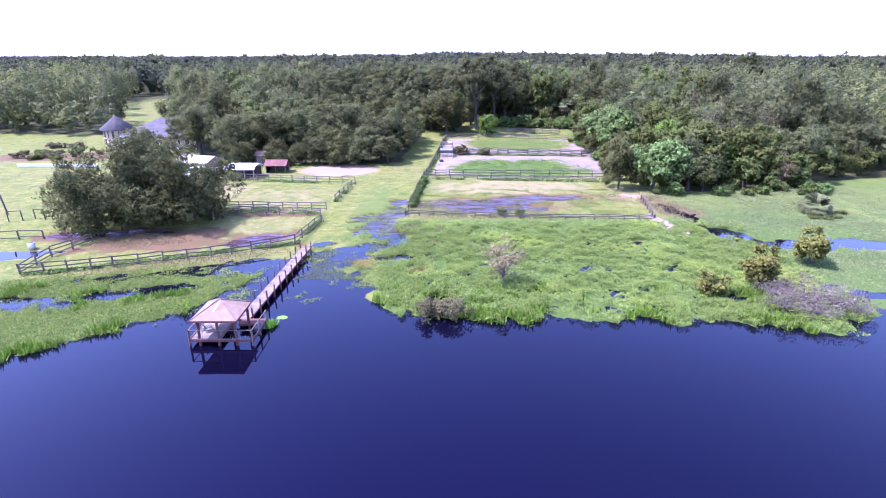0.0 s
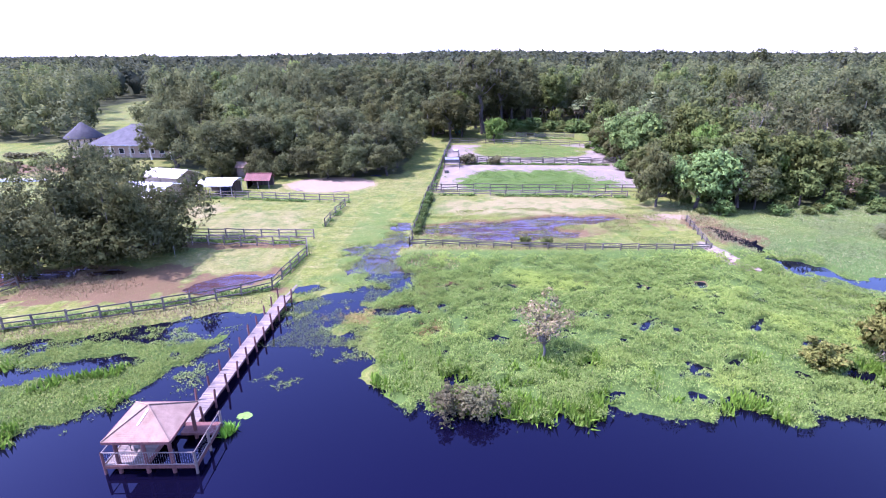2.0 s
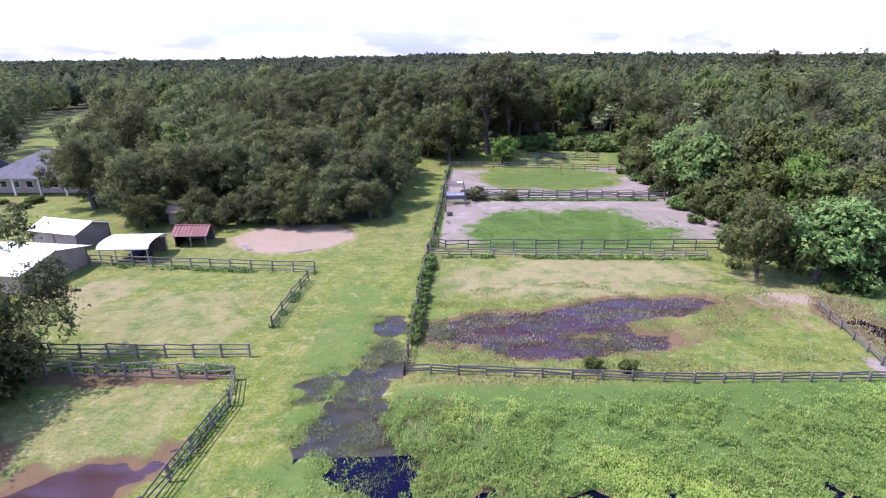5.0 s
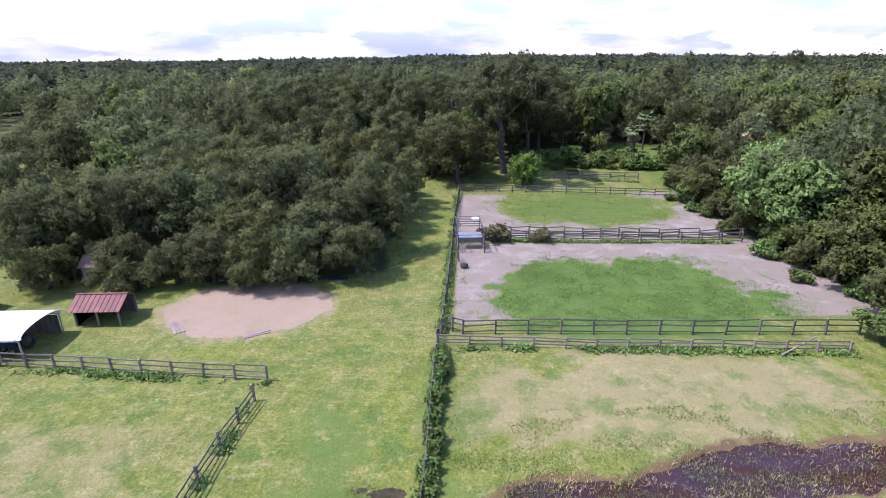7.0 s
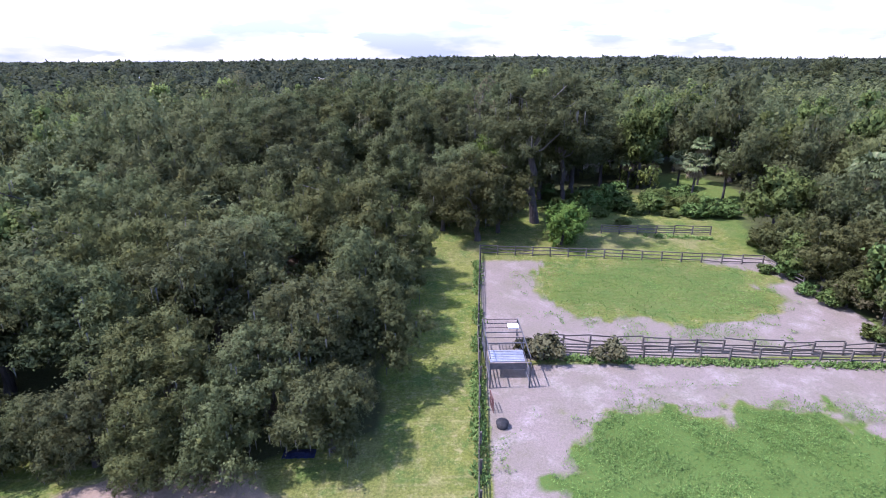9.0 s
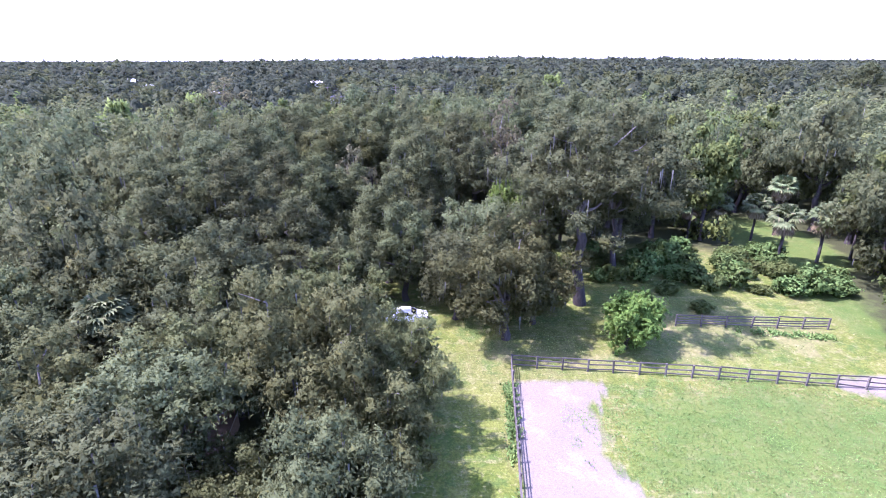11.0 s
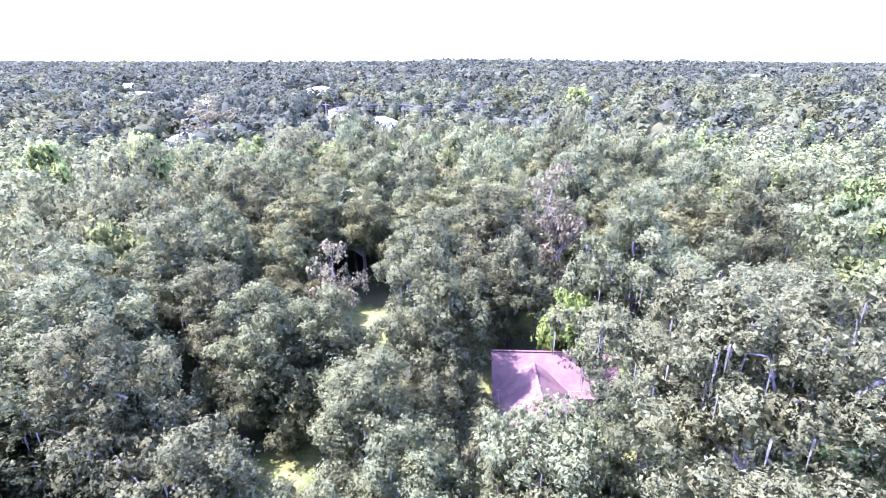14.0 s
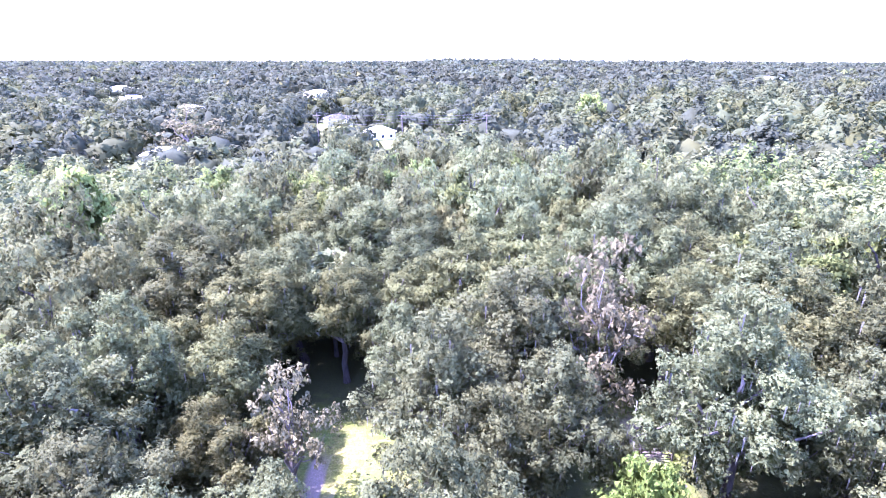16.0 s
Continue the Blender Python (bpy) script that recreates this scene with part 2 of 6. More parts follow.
PALEROCK = rough_paint("pale_sand_rubble", (0.17, 0.13, 0.10), (0.30, 0.235, 0.185), 1.2, 0.95)
GLASS, _n, _l, _p = shader("dark_window_glass", 0.05, 0, 0.8)
_p.inputs["Base Color"].default_value = (0.02, 0.024, 0.03, 1)

SHALLOW = bpy.data.materials.new("shallow_flood_water")
SHALLOW.use_nodes = True
n, l = SHALLOW.node_tree.nodes, SHALLOW.node_tree.links
clear, shine, fres, blend_ = n.new("ShaderNodeBsdfTransparent"), n.new("ShaderNodeBsdfGlossy"), n.new("ShaderNodeFresnel"), n.new("ShaderNodeMixShader")
clear.inputs["Color"].default_value = (0.6, 0.5, 0.5, 1)
# violet cast of the reflected sky is put into the gloss colour
shine.inputs["Color"].default_value, shine.inputs["Roughness"].default_value = (0.8, 0.74, 1.0, 1), 0.32
fres.inputs["IOR"].default_value = 1.55
# streaky noise weakens the reflection in places
streaks = noise_of(n, l, 0.5, 6, rough=0.65, squash=(0.45, 1.6, 1))
film_ = n.new("ShaderNodeMath")
film_.operation = "MULTIPLY"
l.new(fres.outputs[0], film_.inputs[0])
l.new(between(n, l, streaks, 0.4, 0.58, 0.3, 1.0), film_.inputs[1])
l.new(film_.outputs[0], blend_.inputs[0])
l.new(clear.outputs[0], blend_.inputs[1])
l.new(shine.outputs[0], blend_.inputs[2])
l.new(blend_.outputs[0], n["Material Output"].inputs["Surface"])
WATER, n, l, p = shader("lake_water", 0.012, 0, 0.5)
p.inputs["IOR"].default_value = 1.305
# blue of the reflected sky is put into specular tint and body colour
p.inputs["Specular Tint"].default_value = (0.32, 0.28, 1.0, 1)
deep = noise_of(n, l, 0.05, 3)
l.new(mix(n, l, deep, (0.0015, 0.0013, 0.0052), (0.0020, 0.0017, 0.0072)), p.inputs["Base Color"])
ripple = noise_of(n, l, 1.1, 4)
bump(n, l, p, ripple, 0.025, 0.05)

GROUND, n, l, p = shader("meadow_ground", 0.95, 0, 0.15)


def layer(name):
    a = n.new("ShaderNodeAttribute")
    a.attribute_name = name
    return a.outputs["Fac"]


wide, mid, fine = noise_of(n, l, 0.06, 4), noise_of(n, l, 0.55, 5), noise_of(n, l, 5.0, 4)
tuft, sward, mown = noise_of(n, l, 1.3, 6, rough=0.75), noise_of(n, l, 0.33, 7, rough=0.72), noise_of(n, l, 0.9, 6, rough=0.7, squash=(1.7, 0.22, 1))
raked = noise_of(n, l, 0.9, 6, rough=0.7, squash=(0.3, 1.6, 1))
c = mix(n, l, between(n, l, mid, 0.35, 0.68), (0.098, 0.130, 0.018), (0.172, 0.184, 0.036))
c = mix(n, l, between(n, l, wide, 0.4, 0.65, 0, 0.45), c, (0.172, 0.154, 0.060))
c = mix(n, l, between(n, l, mown, 0.5, 0.66, 0, 0.4), c, (0.225, 0.195, 0.080))
c = mix(n, l, between(n, l, sward, 0.54, 0.64, 0, 0.6), c, (0.066, 0.118, 0.022))
c = mix(n, l, between(n, l, tuft, 0.53, 0.66, 0, 0.32), c, (0.255, 0.22, 0.095))
c = mix(n, l, between(n, l, tuft, 0.45, 0.33, 0, 0.6), c, (0.055, 0.088, 0.020))


def over(c, name, colour_a, colour_b, lo=0.35, hi=0.65, ragged=0.35):
    f = n.new("ShaderNodeMath")
    f.operation = "MULTIPLY_ADD"
    l.new(mid, f.inputs[0])
    f.inputs[1].default_value = ragged * 2
    off = n.new("ShaderNodeMath")
    off.operation = "SUBTRACT"
    l.new(layer(name), off.inputs[0])
    off.inputs[1].default_value = ragged
    l.new(off.outputs[0], f.inputs[2])
    return mix(n, l, between(n, l, f.outputs[0], lo, hi), c, mix(n, l, between(n, l, fine, 0.3, 0.7), colour_a, colour_b))


c = over(c, "straw", (0.178, 0.150, 0.068), (0.292, 0.245, 0.126), 0.3, 0.8)
c = mix(n, l, between(n, l, raked, 0.54, 0.68, 0, 0.5), c, (0.280, 0.235, 0.115))
c = mix(n, l, between(n, l, sward, 0.5, 0.62, 0, 0.7), c, (0.085, 0.130, 0.028))
c = mix(n, l, between(n, l, tuft, 0.54, 0.66, 0, 0.4), c, (0.33, 0.28, 0.145))
c = over(c, "lush", (0.050, 0.100, 0.020), (0.125, 0.175, 0.037), 0.3, 0.75)
c = over(c, "marsh", (0.050, 0.092, 0.019), (0.109, 0.167, 0.037), 0.3, 0.7)
# dark woodland floor: leaf litter, with shade between the trees painted in
c = over(c, "litter_shade", (0.032, 0.036, 0.014), (0.079, 0.086, 0.032), 0.35, 0.65)
c = over(c, "sand", (0.182, 0.145, 0.124), (0.272, 0.220, 0.190), 0.3, 0.7, 0.35)
pale = noise_of(n, l, 0.35, 5, rough=0.65)
sandy = n.new("ShaderNodeMath")
sandy.operation = "MULTIPLY"
l.new(between(n, l, layer("sand"), 0.5, 0.9), sandy.inputs[0])
l.new(between(n, l, pale, 0.5, 0.68, 0, 0.6), sandy.inputs[1])
c = mix(n, l, sandy.outputs[0], c, (0.34, 0.285, 0.27))
c = over(c, "tan", (0.225, 0.162, 0.118), (0.36, 0.268, 0.200), 0.35, 0.65)
c = over(c, "mud", (0.098, 0.057, 0.028), (0.180, 0.118, 0.064), 0.35, 0.65)
grit = noise_of(n, l, 14.0, 3)
c = mix(n, l, between(n, l, fine, 0.38, 0.62, 0, 0.6), c, (0.45, 0.48, 0.4), "MULTIPLY")
c = mix(n, l, between(n, l, grit, 0.38, 0.62, 0, 0.38), c, (0.45, 0.45, 0.4), "MULTIPLY")
patchy = noise_of(n, l, 0.22, 5, rough=0.7)
c = mix(n, l, between(n, l, patchy, 0.4, 0.66, 0, 0.5), c, (0.72, 0.82, 0.6), "MULTIPLY")
l.new(c, p.inputs["Base Color"])
bump(n, l, p, fine, 0.6, 0.08)

# ---- tools for meshes ----
RNG = np.random.default_rng(7)
LATTICE = np.random.default_rng(3).random((256, 256))


def grain(x, y, size, seed=0):
    """Smooth value noise, 0 to 1, with lumps of that many metres."""
    u, v = np.asarray(x, float) / size + 37.1 * seed, np.asarray(y, float) / size + 91.7 * seed
    i, j = np.floor(u).astype(int), np.floor(v).astype(int)
    a, b = u - i, v - j
    a, b = a * a * (3 - 2 * a), b * b * (3 - 2 * b)
    g = lambda p, q: LATTICE[p % 256, q % 256]
    return (g(i, j) * (1 - a) + g(i + 1, j) * a) * (1 - b) + (g(i, j + 1) * (1 - a) + g(i + 1, j + 1) * a) * b


def rough_grain(x, y, size, seed=0):
    return 0.55 * grain(x, y, size, seed) + 0.28 * grain(x, y, size / 2.1, seed + 1) + 0.17 * grain(x, y, size / 4.3, seed + 2)


def ramp(v, lo, hi):
    s = np.clip((v - lo) / (hi - lo), 0, 1)
    return s * s * (3 - 2 * s)


def blob(x, y, cx, cy, rx, ry, turn=0.0):
    """1 in the middle of an ellipse, 0 at its rim, below 0 outside."""
    c, s = math.cos(radians(turn)), math.sin(radians(turn))
    u, v = (x - cx) * c + (y - cy) * s, -(x - cx) * s + (y - cy) * c
    return 1 - np.sqrt((u / rx) ** 2 + (v / ry) ** 2)


def solid(name, verts, faces, normals=None):
    """A mesh from arrays: verts (n, 3), faces (m, k), and perhaps a normal for each vert."""
    me = bpy.data.meshes.new(name)
    verts, faces = np.asarray(verts, np.float32), np.asarray(faces, np.int32)
    me.vertices.add(len(verts))
    me.vertices.foreach_set("co", verts.ravel())
    me.loops.add(faces.size)
    me.loops.foreach_set("vertex_index", faces.ravel())
    me.polygons.add(len(faces))
    me.polygons.foreach_set("loop_start", np.arange(0, faces.size, faces.shape[1], dtype=np.int32))
    me.update(calc_edges=True)
    if normals is not None:
        me.polygons.foreach_set("use_smooth", np.ones(len(faces), bool))
        me.normals_split_custom_set_from_vertices(np.asarray(normals, np.float32))
    return me


def part(name, data, material, parent=None, label="", at=None):
    """Links a bmesh or a mesh as one object, under a thing or under a part."""
    if isinstance(data, bmesh.types.BMesh):
        me = bpy.data.meshes.new(name)
        data.to_mesh(me)
        data.free()
        data = me
    if material and not data.materials:
        data.materials.append(material)
    ob = new(name, data)
    if parent:
        ob.parent = parent
    if at is not None:
        ob.matrix_basis = at
    if label:
        ob["label"] = label
    return ob


def box(bm, x0, y0, z0, x1, y1, z1, m=None, bevel=0.0):
    got = bmesh.ops.create_cube(bm, size=1)["verts"]
    for v in got:
        v.co = Vector((x0 + (v.co.x + 0.5) * (x1 - x0), y0 + (v.co.y + 0.5) * (y1 - y0), z0 + (v.co.z + 0.5) * (z1 - z0)))
    if bevel:
        es = list({e for v in got for e in v.link_edges})
        got = list({v for f in bmesh.ops.bevel(bm, geom=es, offset=bevel, segments=1, affect="EDGES")["faces"] for v in f.verts} | {v for v in got if v.is_valid})
    if m is not None:
        bmesh.ops.transform(bm, matrix=m, verts=got)
    return got


def slab(x0, y0, z0, x1, y1, z1, bevel=0.0):
    bm = bmesh.new()
    box(bm, x0, y0, z0, x1, y1, z1, bevel=bevel)
    return bm


def beam_pose(a, b):
    """A pose whose x axis runs from a to b."""
    a, b = Vector(a), Vector(b)
    return Matrix.Translation(a) @ (b - a).to_track_quat("X", "Z").to_matrix().to_4x4()


def tube(points, radii, sides=7):
    """A tapered limb along points: arrays of verts and quads."""
    pts = np.asarray(points, float)
    way = np.gradient(pts, axis=0)
    way /= np.linalg.norm(way, axis=1)[:, None] + 1e-9
    side = np.cross(way, (0.31, 0.95, 0.05))
    side /= np.linalg.norm(side, axis=1)[:, None] + 1e-9
    up = np.cross(side, way)
    ang = np.linspace(0, 2 * np.pi, sides, endpoint=False)
    ring = np.cos(ang)[None, :, None] * side[:, None] + np.sin(ang)[None, :, None] * up[:, None]
    v = (pts[:, None] + ring * np.asarray(radii)[:, None, None]).reshape(-1, 3)
    k, i = np.meshgrid(np.arange(len(pts) - 1), np.arange(sides), indexing="ij")
    j = (i + 1) % sides
    f = np.stack([k * sides + i, k * sides + j, (k + 1) * sides + j, (k + 1) * sides + i], -1).reshape(-1, 4)
    return v, f


def joined(pieces):
    """One pair of arrays out of many."""
    vs, fs, ns, n0 = [], [], [], 0
    for v, f, *more in pieces:
        vs.append(v)
        fs.append(np.asarray(f) + n0)
        ns += more
        n0 += len(v)
    return (np.concatenate(vs), np.concatenate(fs)) + ((np.concatenate(ns),) if ns else ())


# ---- the lie of the land ----
SHORE_X = [-600, -70, -40, -36.5, -33, -25, -23.6, -22.3, -20.5, -19, -13, -10.5, -9.2, -6, -2.4, 27, 31, 35, 39.8, 42, 45, 60, 600]
SHORE_Y = [28, 30, 35, 37.2, 41, 45.8, 50.4, 53.4, 57, 60, 60, 55, 50.4, 46.5, 44.9, 44.6, 43, 41.6, 43.0, 44.8, 46.5, 48.5, 64]
# pools and channels: middle, half sizes, turn
POOLS = [
    (-31, 50.6, 10, 1.7, 14), (-24, 57.5, 6.5, 2.4, 14), (-42, 48.0, 7, 1.3, 4), (-34, 55, 6, 1.0, 14), (-13, 58.6, 5.5, 2.2, 25), (-13, 51, 5, 5, 0), (-7.4, 84.5, 6, 1.9, 90),
    (-8.0, 79.0, 5.4, 2.2, 65), (-9.8, 73.5, 4.4, 2.5, 60), (-7.0, 68.2, 5.0, 2.5, -48), (-9.5, 64.6, 6.0, 2.3, 20), (-13.6, 62.4, 4.2, 1.9, 10), (-12.8, 77.5, 2.2, 1.4, 60), (-15.4, 66.0, 2.6, 1.2, 20), (-5.5, 60.5, 3.4, 1.6, 20), (-10, 56, 2.5, 1.0, 60),
    (5, 86.5, 11, 3.2, 6), (17, 90, 8, 2.4, 6), (8, 83, 9, 2.0, 2), (-25.4, 67.6, 4.6, 2.2, 32), (-47, 70, 7, 1.8, 8), (-58, 61, 8, 1.8, 10),
    (38.2, 80, 6, 1.5, 105), (40.5, 69.8, 5.5, 2.3, 122), (49, 66, 8, 2.1, 4), (64, 65.5, 14, 1.8, 2), (47, 49.5, 6, 1.3, -18), (31.3, 49, 1.6, 1.0, 30), (-42, 80, 4, 1, 10),
]


def wetness(x, y):
    """Above 0 where water stands."""
    jag = 1.3 * (rough_grain(x, y, 3.0, 5) - 0.5) + 0.9 * (rough_grain(x, y, 0.9, 8) - 0.5)
    streak = 1.6 * (rough_grain(x * 0.45, y * 1.3, 1.5, 9) - 0.5)
    w = (np.interp(x, SHORE_X, SHORE_Y) - y) / 3 + jag
    for p in POOLS:
        shallow = 1.1 if 80 < p[1] < 92 and p[0] > -5 else 0.55
        w = np.maximum(w, shallow * blob(x, y, *p) * min(p[2], p[3]) + 0.9 * jag + (1.1 * streak if 80 < p[1] < 92 else 0.6 * streak) - 0.05)
    field = ramp(x, -9, -4) * ramp(-x, -37, -30) * ramp(y, 43, 46) * ramp(-y, -75, -66)
    return np.maximum(w, 6 * (rough_grain(x * 0.8 + y * 0.3, y - x * 0.25, 1.15, 11) - 0.648) - 6 * (1 - field))


def rise(x, y):
    dry = np.interp(y, [0, 60, 78, 95, 110, 130, 153, 166, 200, 400, 900, 3000], [0.08, 0.1, 0.14, 0.28, 0.35, 0.5, 0.9, 1.8, 2.5, 3, 4, 6])
    hills = 15 * np.exp(-((x - 260) / 620) ** 2 - ((y - 1750) / 560) ** 2) + 9 * ramp(y, 420, 1500) * (rough_grain(x, y, 420, 41) - 0.45)
    return dry + hills + 0.12 * (rough_grain(x, y, 14, 2) - 0.5) * ramp(y, 75, 110)


def land(x, y):
    x, y = np.asarray(x, float), np.asarray(y, float)
    w = wetness(x, y)
    pool = np.where(y < np.interp(x, SHORE_X, SHORE_Y) - 2, 1.6, 0.25)
    return rise(x, y) * (1 - ramp(w, -0.5, 0.0)) - pool * ramp(w, -0.05, 0.9)


def ground_z(x, y):
    return float(land(np.array([x]), np.array([y]))[0])


# clearings in the woods: middle, half sizes, turn
OPEN = [(24, 173, 17, 13, 0), (-9, 163.5, 7, 5.5, 0), (-12, 173, 2.5, 4, 40), (-18, 197, 2.0, 7, 8), (2.5, 186.5, 4.6, 7, 0), (9, 207, 4, 4.5, 0), (8.5, 196, 2.5, 3, 0),
        (-14, 204, 4, 3, -20), (35, 213, 3, 3, 0), (-92, 140, 22, 12, 0), (-103, 190, 8, 24, 22), (-130, 240, 9, 50, 25), (-8, 372, 12, 24, 0), (-100, 335, 8, 28, 15), (-62, 430, 9, 45, 8), (-160, 480, 12, 50, 18), (-36, 392, 7, 30, 5), (-240, 560, 14, 60, 22), (420, 870, 45, 70, -25), (-120, 640, 20, 70, 10), (150, 520, 16, 40, -15), (40, 640, 30, 25, 0), (-330, 700, 30, 60, 25),
        (-58, 111, 10, 8, 0), (-39, 112, 7, 5, 0), (-54, 121, 4, 4, 0), (47, 190, 5, 9, 0), (-27.6, 165.5, 2.4, 2.4, 0), (-22.5, 179, 3, 2.0, 0), (1, 177, 5.5, 6, 0), (-77, 145, 11, 10, 0)]


def woods(x, y):
    """Above 0 under the trees."""
    x, y = np.asarray(x, float), np.asarray(y, float)
    jag = 3 * (rough_grain(x, y, 9, 21) - 0.5)
    front = np.interp(x, [-400, -150, -120, -70, -62, -46, -33, -29, -18, -13], [170, 163, 160, 158, 132, 120, 120, 118.5, 118, 121])
    left = np.minimum(y - front, -8.5 - x + 0.04 * (y - 120))
    back = np.minimum(y - np.where(x < -8, 166, 169), np.where(x > -8, 400, 400))
    right_edge = np.interp(y, [80, 92, 100, 110, 130, 152, 165, 190], [48, 41, 41, 39.5, 38.5, 39.5, 42, 44])
    right = np.minimum(x - right_edge, y - np.interp(x, [38, 60, 90, 200, 600], [90, 97, 104, 110, 120]))
    w = np.maximum(np.maximum(left, back), right) + jag
    for o in OPEN:
        w = np.minimum(w, -4 * blob(x, y, *o) * min(1, o[2] / 8))
    return w


def spaced(lo, mid_lo, mid_hi, hi, fine, grow=1.13):
    """Grid lines that are close together in the middle and widen outwards."""
    core = list(np.arange(mid_lo, mid_hi + fine / 2, fine))
    step, up = fine, []
    while (up[-1] if up else core[-1]) < hi:
        step *= grow
        up.append((up[-1] if up else core[-1]) + step)
    step, down = fine, []
    while (down[-1] if down else core[0]) > lo:
        step *= grow
        down.append((down[-1] if down else core[0]) - step)
    return np.array(down[::-1] + core + up)


# ---- the ground, one sheet to the horizon, and the water ----
gx, gy = spaced(-3800, -60, 60, 3800, 0.5), spaced(-500, 38, 125, 4600, 0.5, 1.06)
GX, GY = np.meshgrid(gx, gy)
GX, GY = GX.ravel(), GY.ravel()
nx, ny = len(gx), len(gy)
a, b = np.meshgrid(np.arange(nx - 1), np.arange(ny - 1))
q = (b * nx + a).ravel()
me = solid("ground", np.stack([GX, GY, land(GX, GY)], 1), np.stack([q, q + 1, q + nx + 1, q + nx], 1))
me.polygons.foreach_set("use_smooth", np.ones(len(me.polygons), bool))
ground = tagged(part("ground", me, GROUND), "mown green pasture with sandy paddocks, mud and marsh", "ground", kind="structure")
WET = wetness(GX, GY)
RAG = 0.9 * (rough_grain(GX, GY, 5.5, 61) - 0.5) + 0.8 * (rough_grain(GX, GY, 1.8, 67) - 0.5) + 0.5 * (rough_grain(GX, GY, 0.9, 69) - 0.5)


def patch(cx, cy, rx, ry, turn=0.0, lo=0.0, hi=0.4):
    """A ragged-edged patch of ground."""
    return ramp(blob(GX, GY, cx, cy, rx, ry, turn) + RAG * min(1.0, 5.5 / min(rx, ry)), lo, hi)


DRY = np.interp(GX, SHORE_X, SHORE_Y)
PADDOCK = ramp(GX + 0.065 * (125 - GY), -1.6, -0.6) * ramp(-GX, -40.5, -38.8)
layers = {
    "marsh": ramp(-GY, -80, -74) * ramp(GX, -9, -5) + ramp(-GY + 0.16 * (GX + 30), -58, -55) * (GX < -12) + ramp(GX, 34, 38) * ramp(-GY, -90, -80) * 0.55,
    "litter_shade": ramp(woods(GX, GY), -1, 3),
    "lush": np.maximum.reduce([patch(15.5, 114.5, 17, 10.5, 0, -0.1, 0.3), 0.55 * patch(21.5, 146.8, 17, 10.5), 0.6 * patch(-11, 80, 5, 26, 0, 0, 0.6), 0.6 * ramp(GX, 36, 40) * ramp(GY, 55, 70), 0.5 * patch(-4, 96, 2, 12)]),
    "straw": np.maximum.reduce([0.8 * patch(14, 97, 24, 9, 0, 0, 0.5), 0.6 * patch(-30, 90, 14, 11, 0, 0, 0.6), 0.5 * patch(-27, 73, 11, 9, 0, 0, 0.5), patch(-40, 96, 6, 4), 0.6 * patch(34, 92, 6, 8),
                                0.4 * patch(12, 159, 26, 5, 0, 0, .6), 0.5 * patch(24, 163, 16, 8, 0, 0, .5), 0.3 * patch(-10, 108, 5, 40, 0, 0, 0.6), 0.9 * ramp(blob(GX, GY, -22.7, 113.2, 9.5, 7.1) + 0.2 * RAG, 0.0, 0.12)]),
    "sand": np.maximum.reduce([0 * GX,
                               PADDOCK * np.maximum.reduce([
                                   ramp(GY, 108.5, 109.5) * ramp(-GY, -131, -130) * (1.25 - 1.6 * patch(15.5, 114.2, 16.5, 11.5, 0, -0.1, 0.35)),
                                   ramp(GY, 131, 132) * ramp(-GY, -155, -154) * (1.2 - 1.5 * patch(21.5, 147, 17, 10.5, 0, -0.1, 0.3))]),
                               patch(33.2, 74, 1.2, 7, 8), 0.9 * patch(-9, 159.5, 5, 1.6), 1.1 * patch(9, 207, 4, 4.5), patch(-18, 199, 1.6, 8, 8), 0.3 * patch(-92, 128, 26, 9, 15), 0.45 * patch(-12, 172, 1.6, 5, 40)]),
    "tan": np.maximum(1.15 * ramp(blob(GX, GY, -22.7, 113.4, 8.6, 6.2) + 0.16 * RAG, 0.0, 0.12), 0.8 * patch(33, 91, 4, 2)),
    "mud": np.maximum.reduce([ramp(WET, -0.9, -0.1) * ramp(GY, 62, 66) * 0.75 * (1 - 0.85 * ramp(GX, -19, -17) * ramp(-GX, 4, 5.5)) * (1 - 0.7 * ramp(GX, 35, 37)), 1.2 * patch(-37.5, 66.8, 13, 5.6, 14, 0, 0.5), 0.5 * patch(12, 85, 18, 5), 0.5 * patch(25, 90, 9, 4),
                              0.6 * patch(37.5, 84, 4, 9, 10), patch(-29, 79.4, 11, 1.4), 0.75 * patch(-94, 130, 24, 7, 8), 0.5 * patch(-82, 124, 16, 3, 0), 0.3 * ramp(WET, -0.3, 0.0) * ramp(-GY, -66, -62)]),
}
for key, values in layers.items():
    me.attributes.new(key, "FLOAT", "POINT").data.foreach_set("value", np.clip(values, 0, 1.3).astype(np.float32))


def sheet(*areas):
    """Level water over areas of (x0, y0, x1, y1)."""
    bm = bmesh.new()
    for x0, y0, x1, y1 in areas:
        bm.faces.new([bm.verts.new((x, y, 0.0)) for x, y in ((x0, y0), (x1, y0), (x1, y1), (x0, y1))])
    bmesh.ops.remove_doubles(bm, verts=bm.verts, dist=0.001)
    return bm


tagged(part("water", sheet((-3800, -500, -19.5, 63), (-19.5, -500, 33, 63), (33, -500, 3800, 63), (-19.5, 63, 33, 70), (33, 63, 3800, 79), (33, 79, 3800, 110)), WATER), "still deep blue lake water with flooded grassy edges", "water", kind="structure")
tagged(part("flood_water", sheet((-19.5, 70, 33, 110), (-3800, 63, -19.5, 79), (-3800, 79, -19.5, 110)), SHALLOW), "shallow brown flood water standing on the pasture", "water", kind="structure")

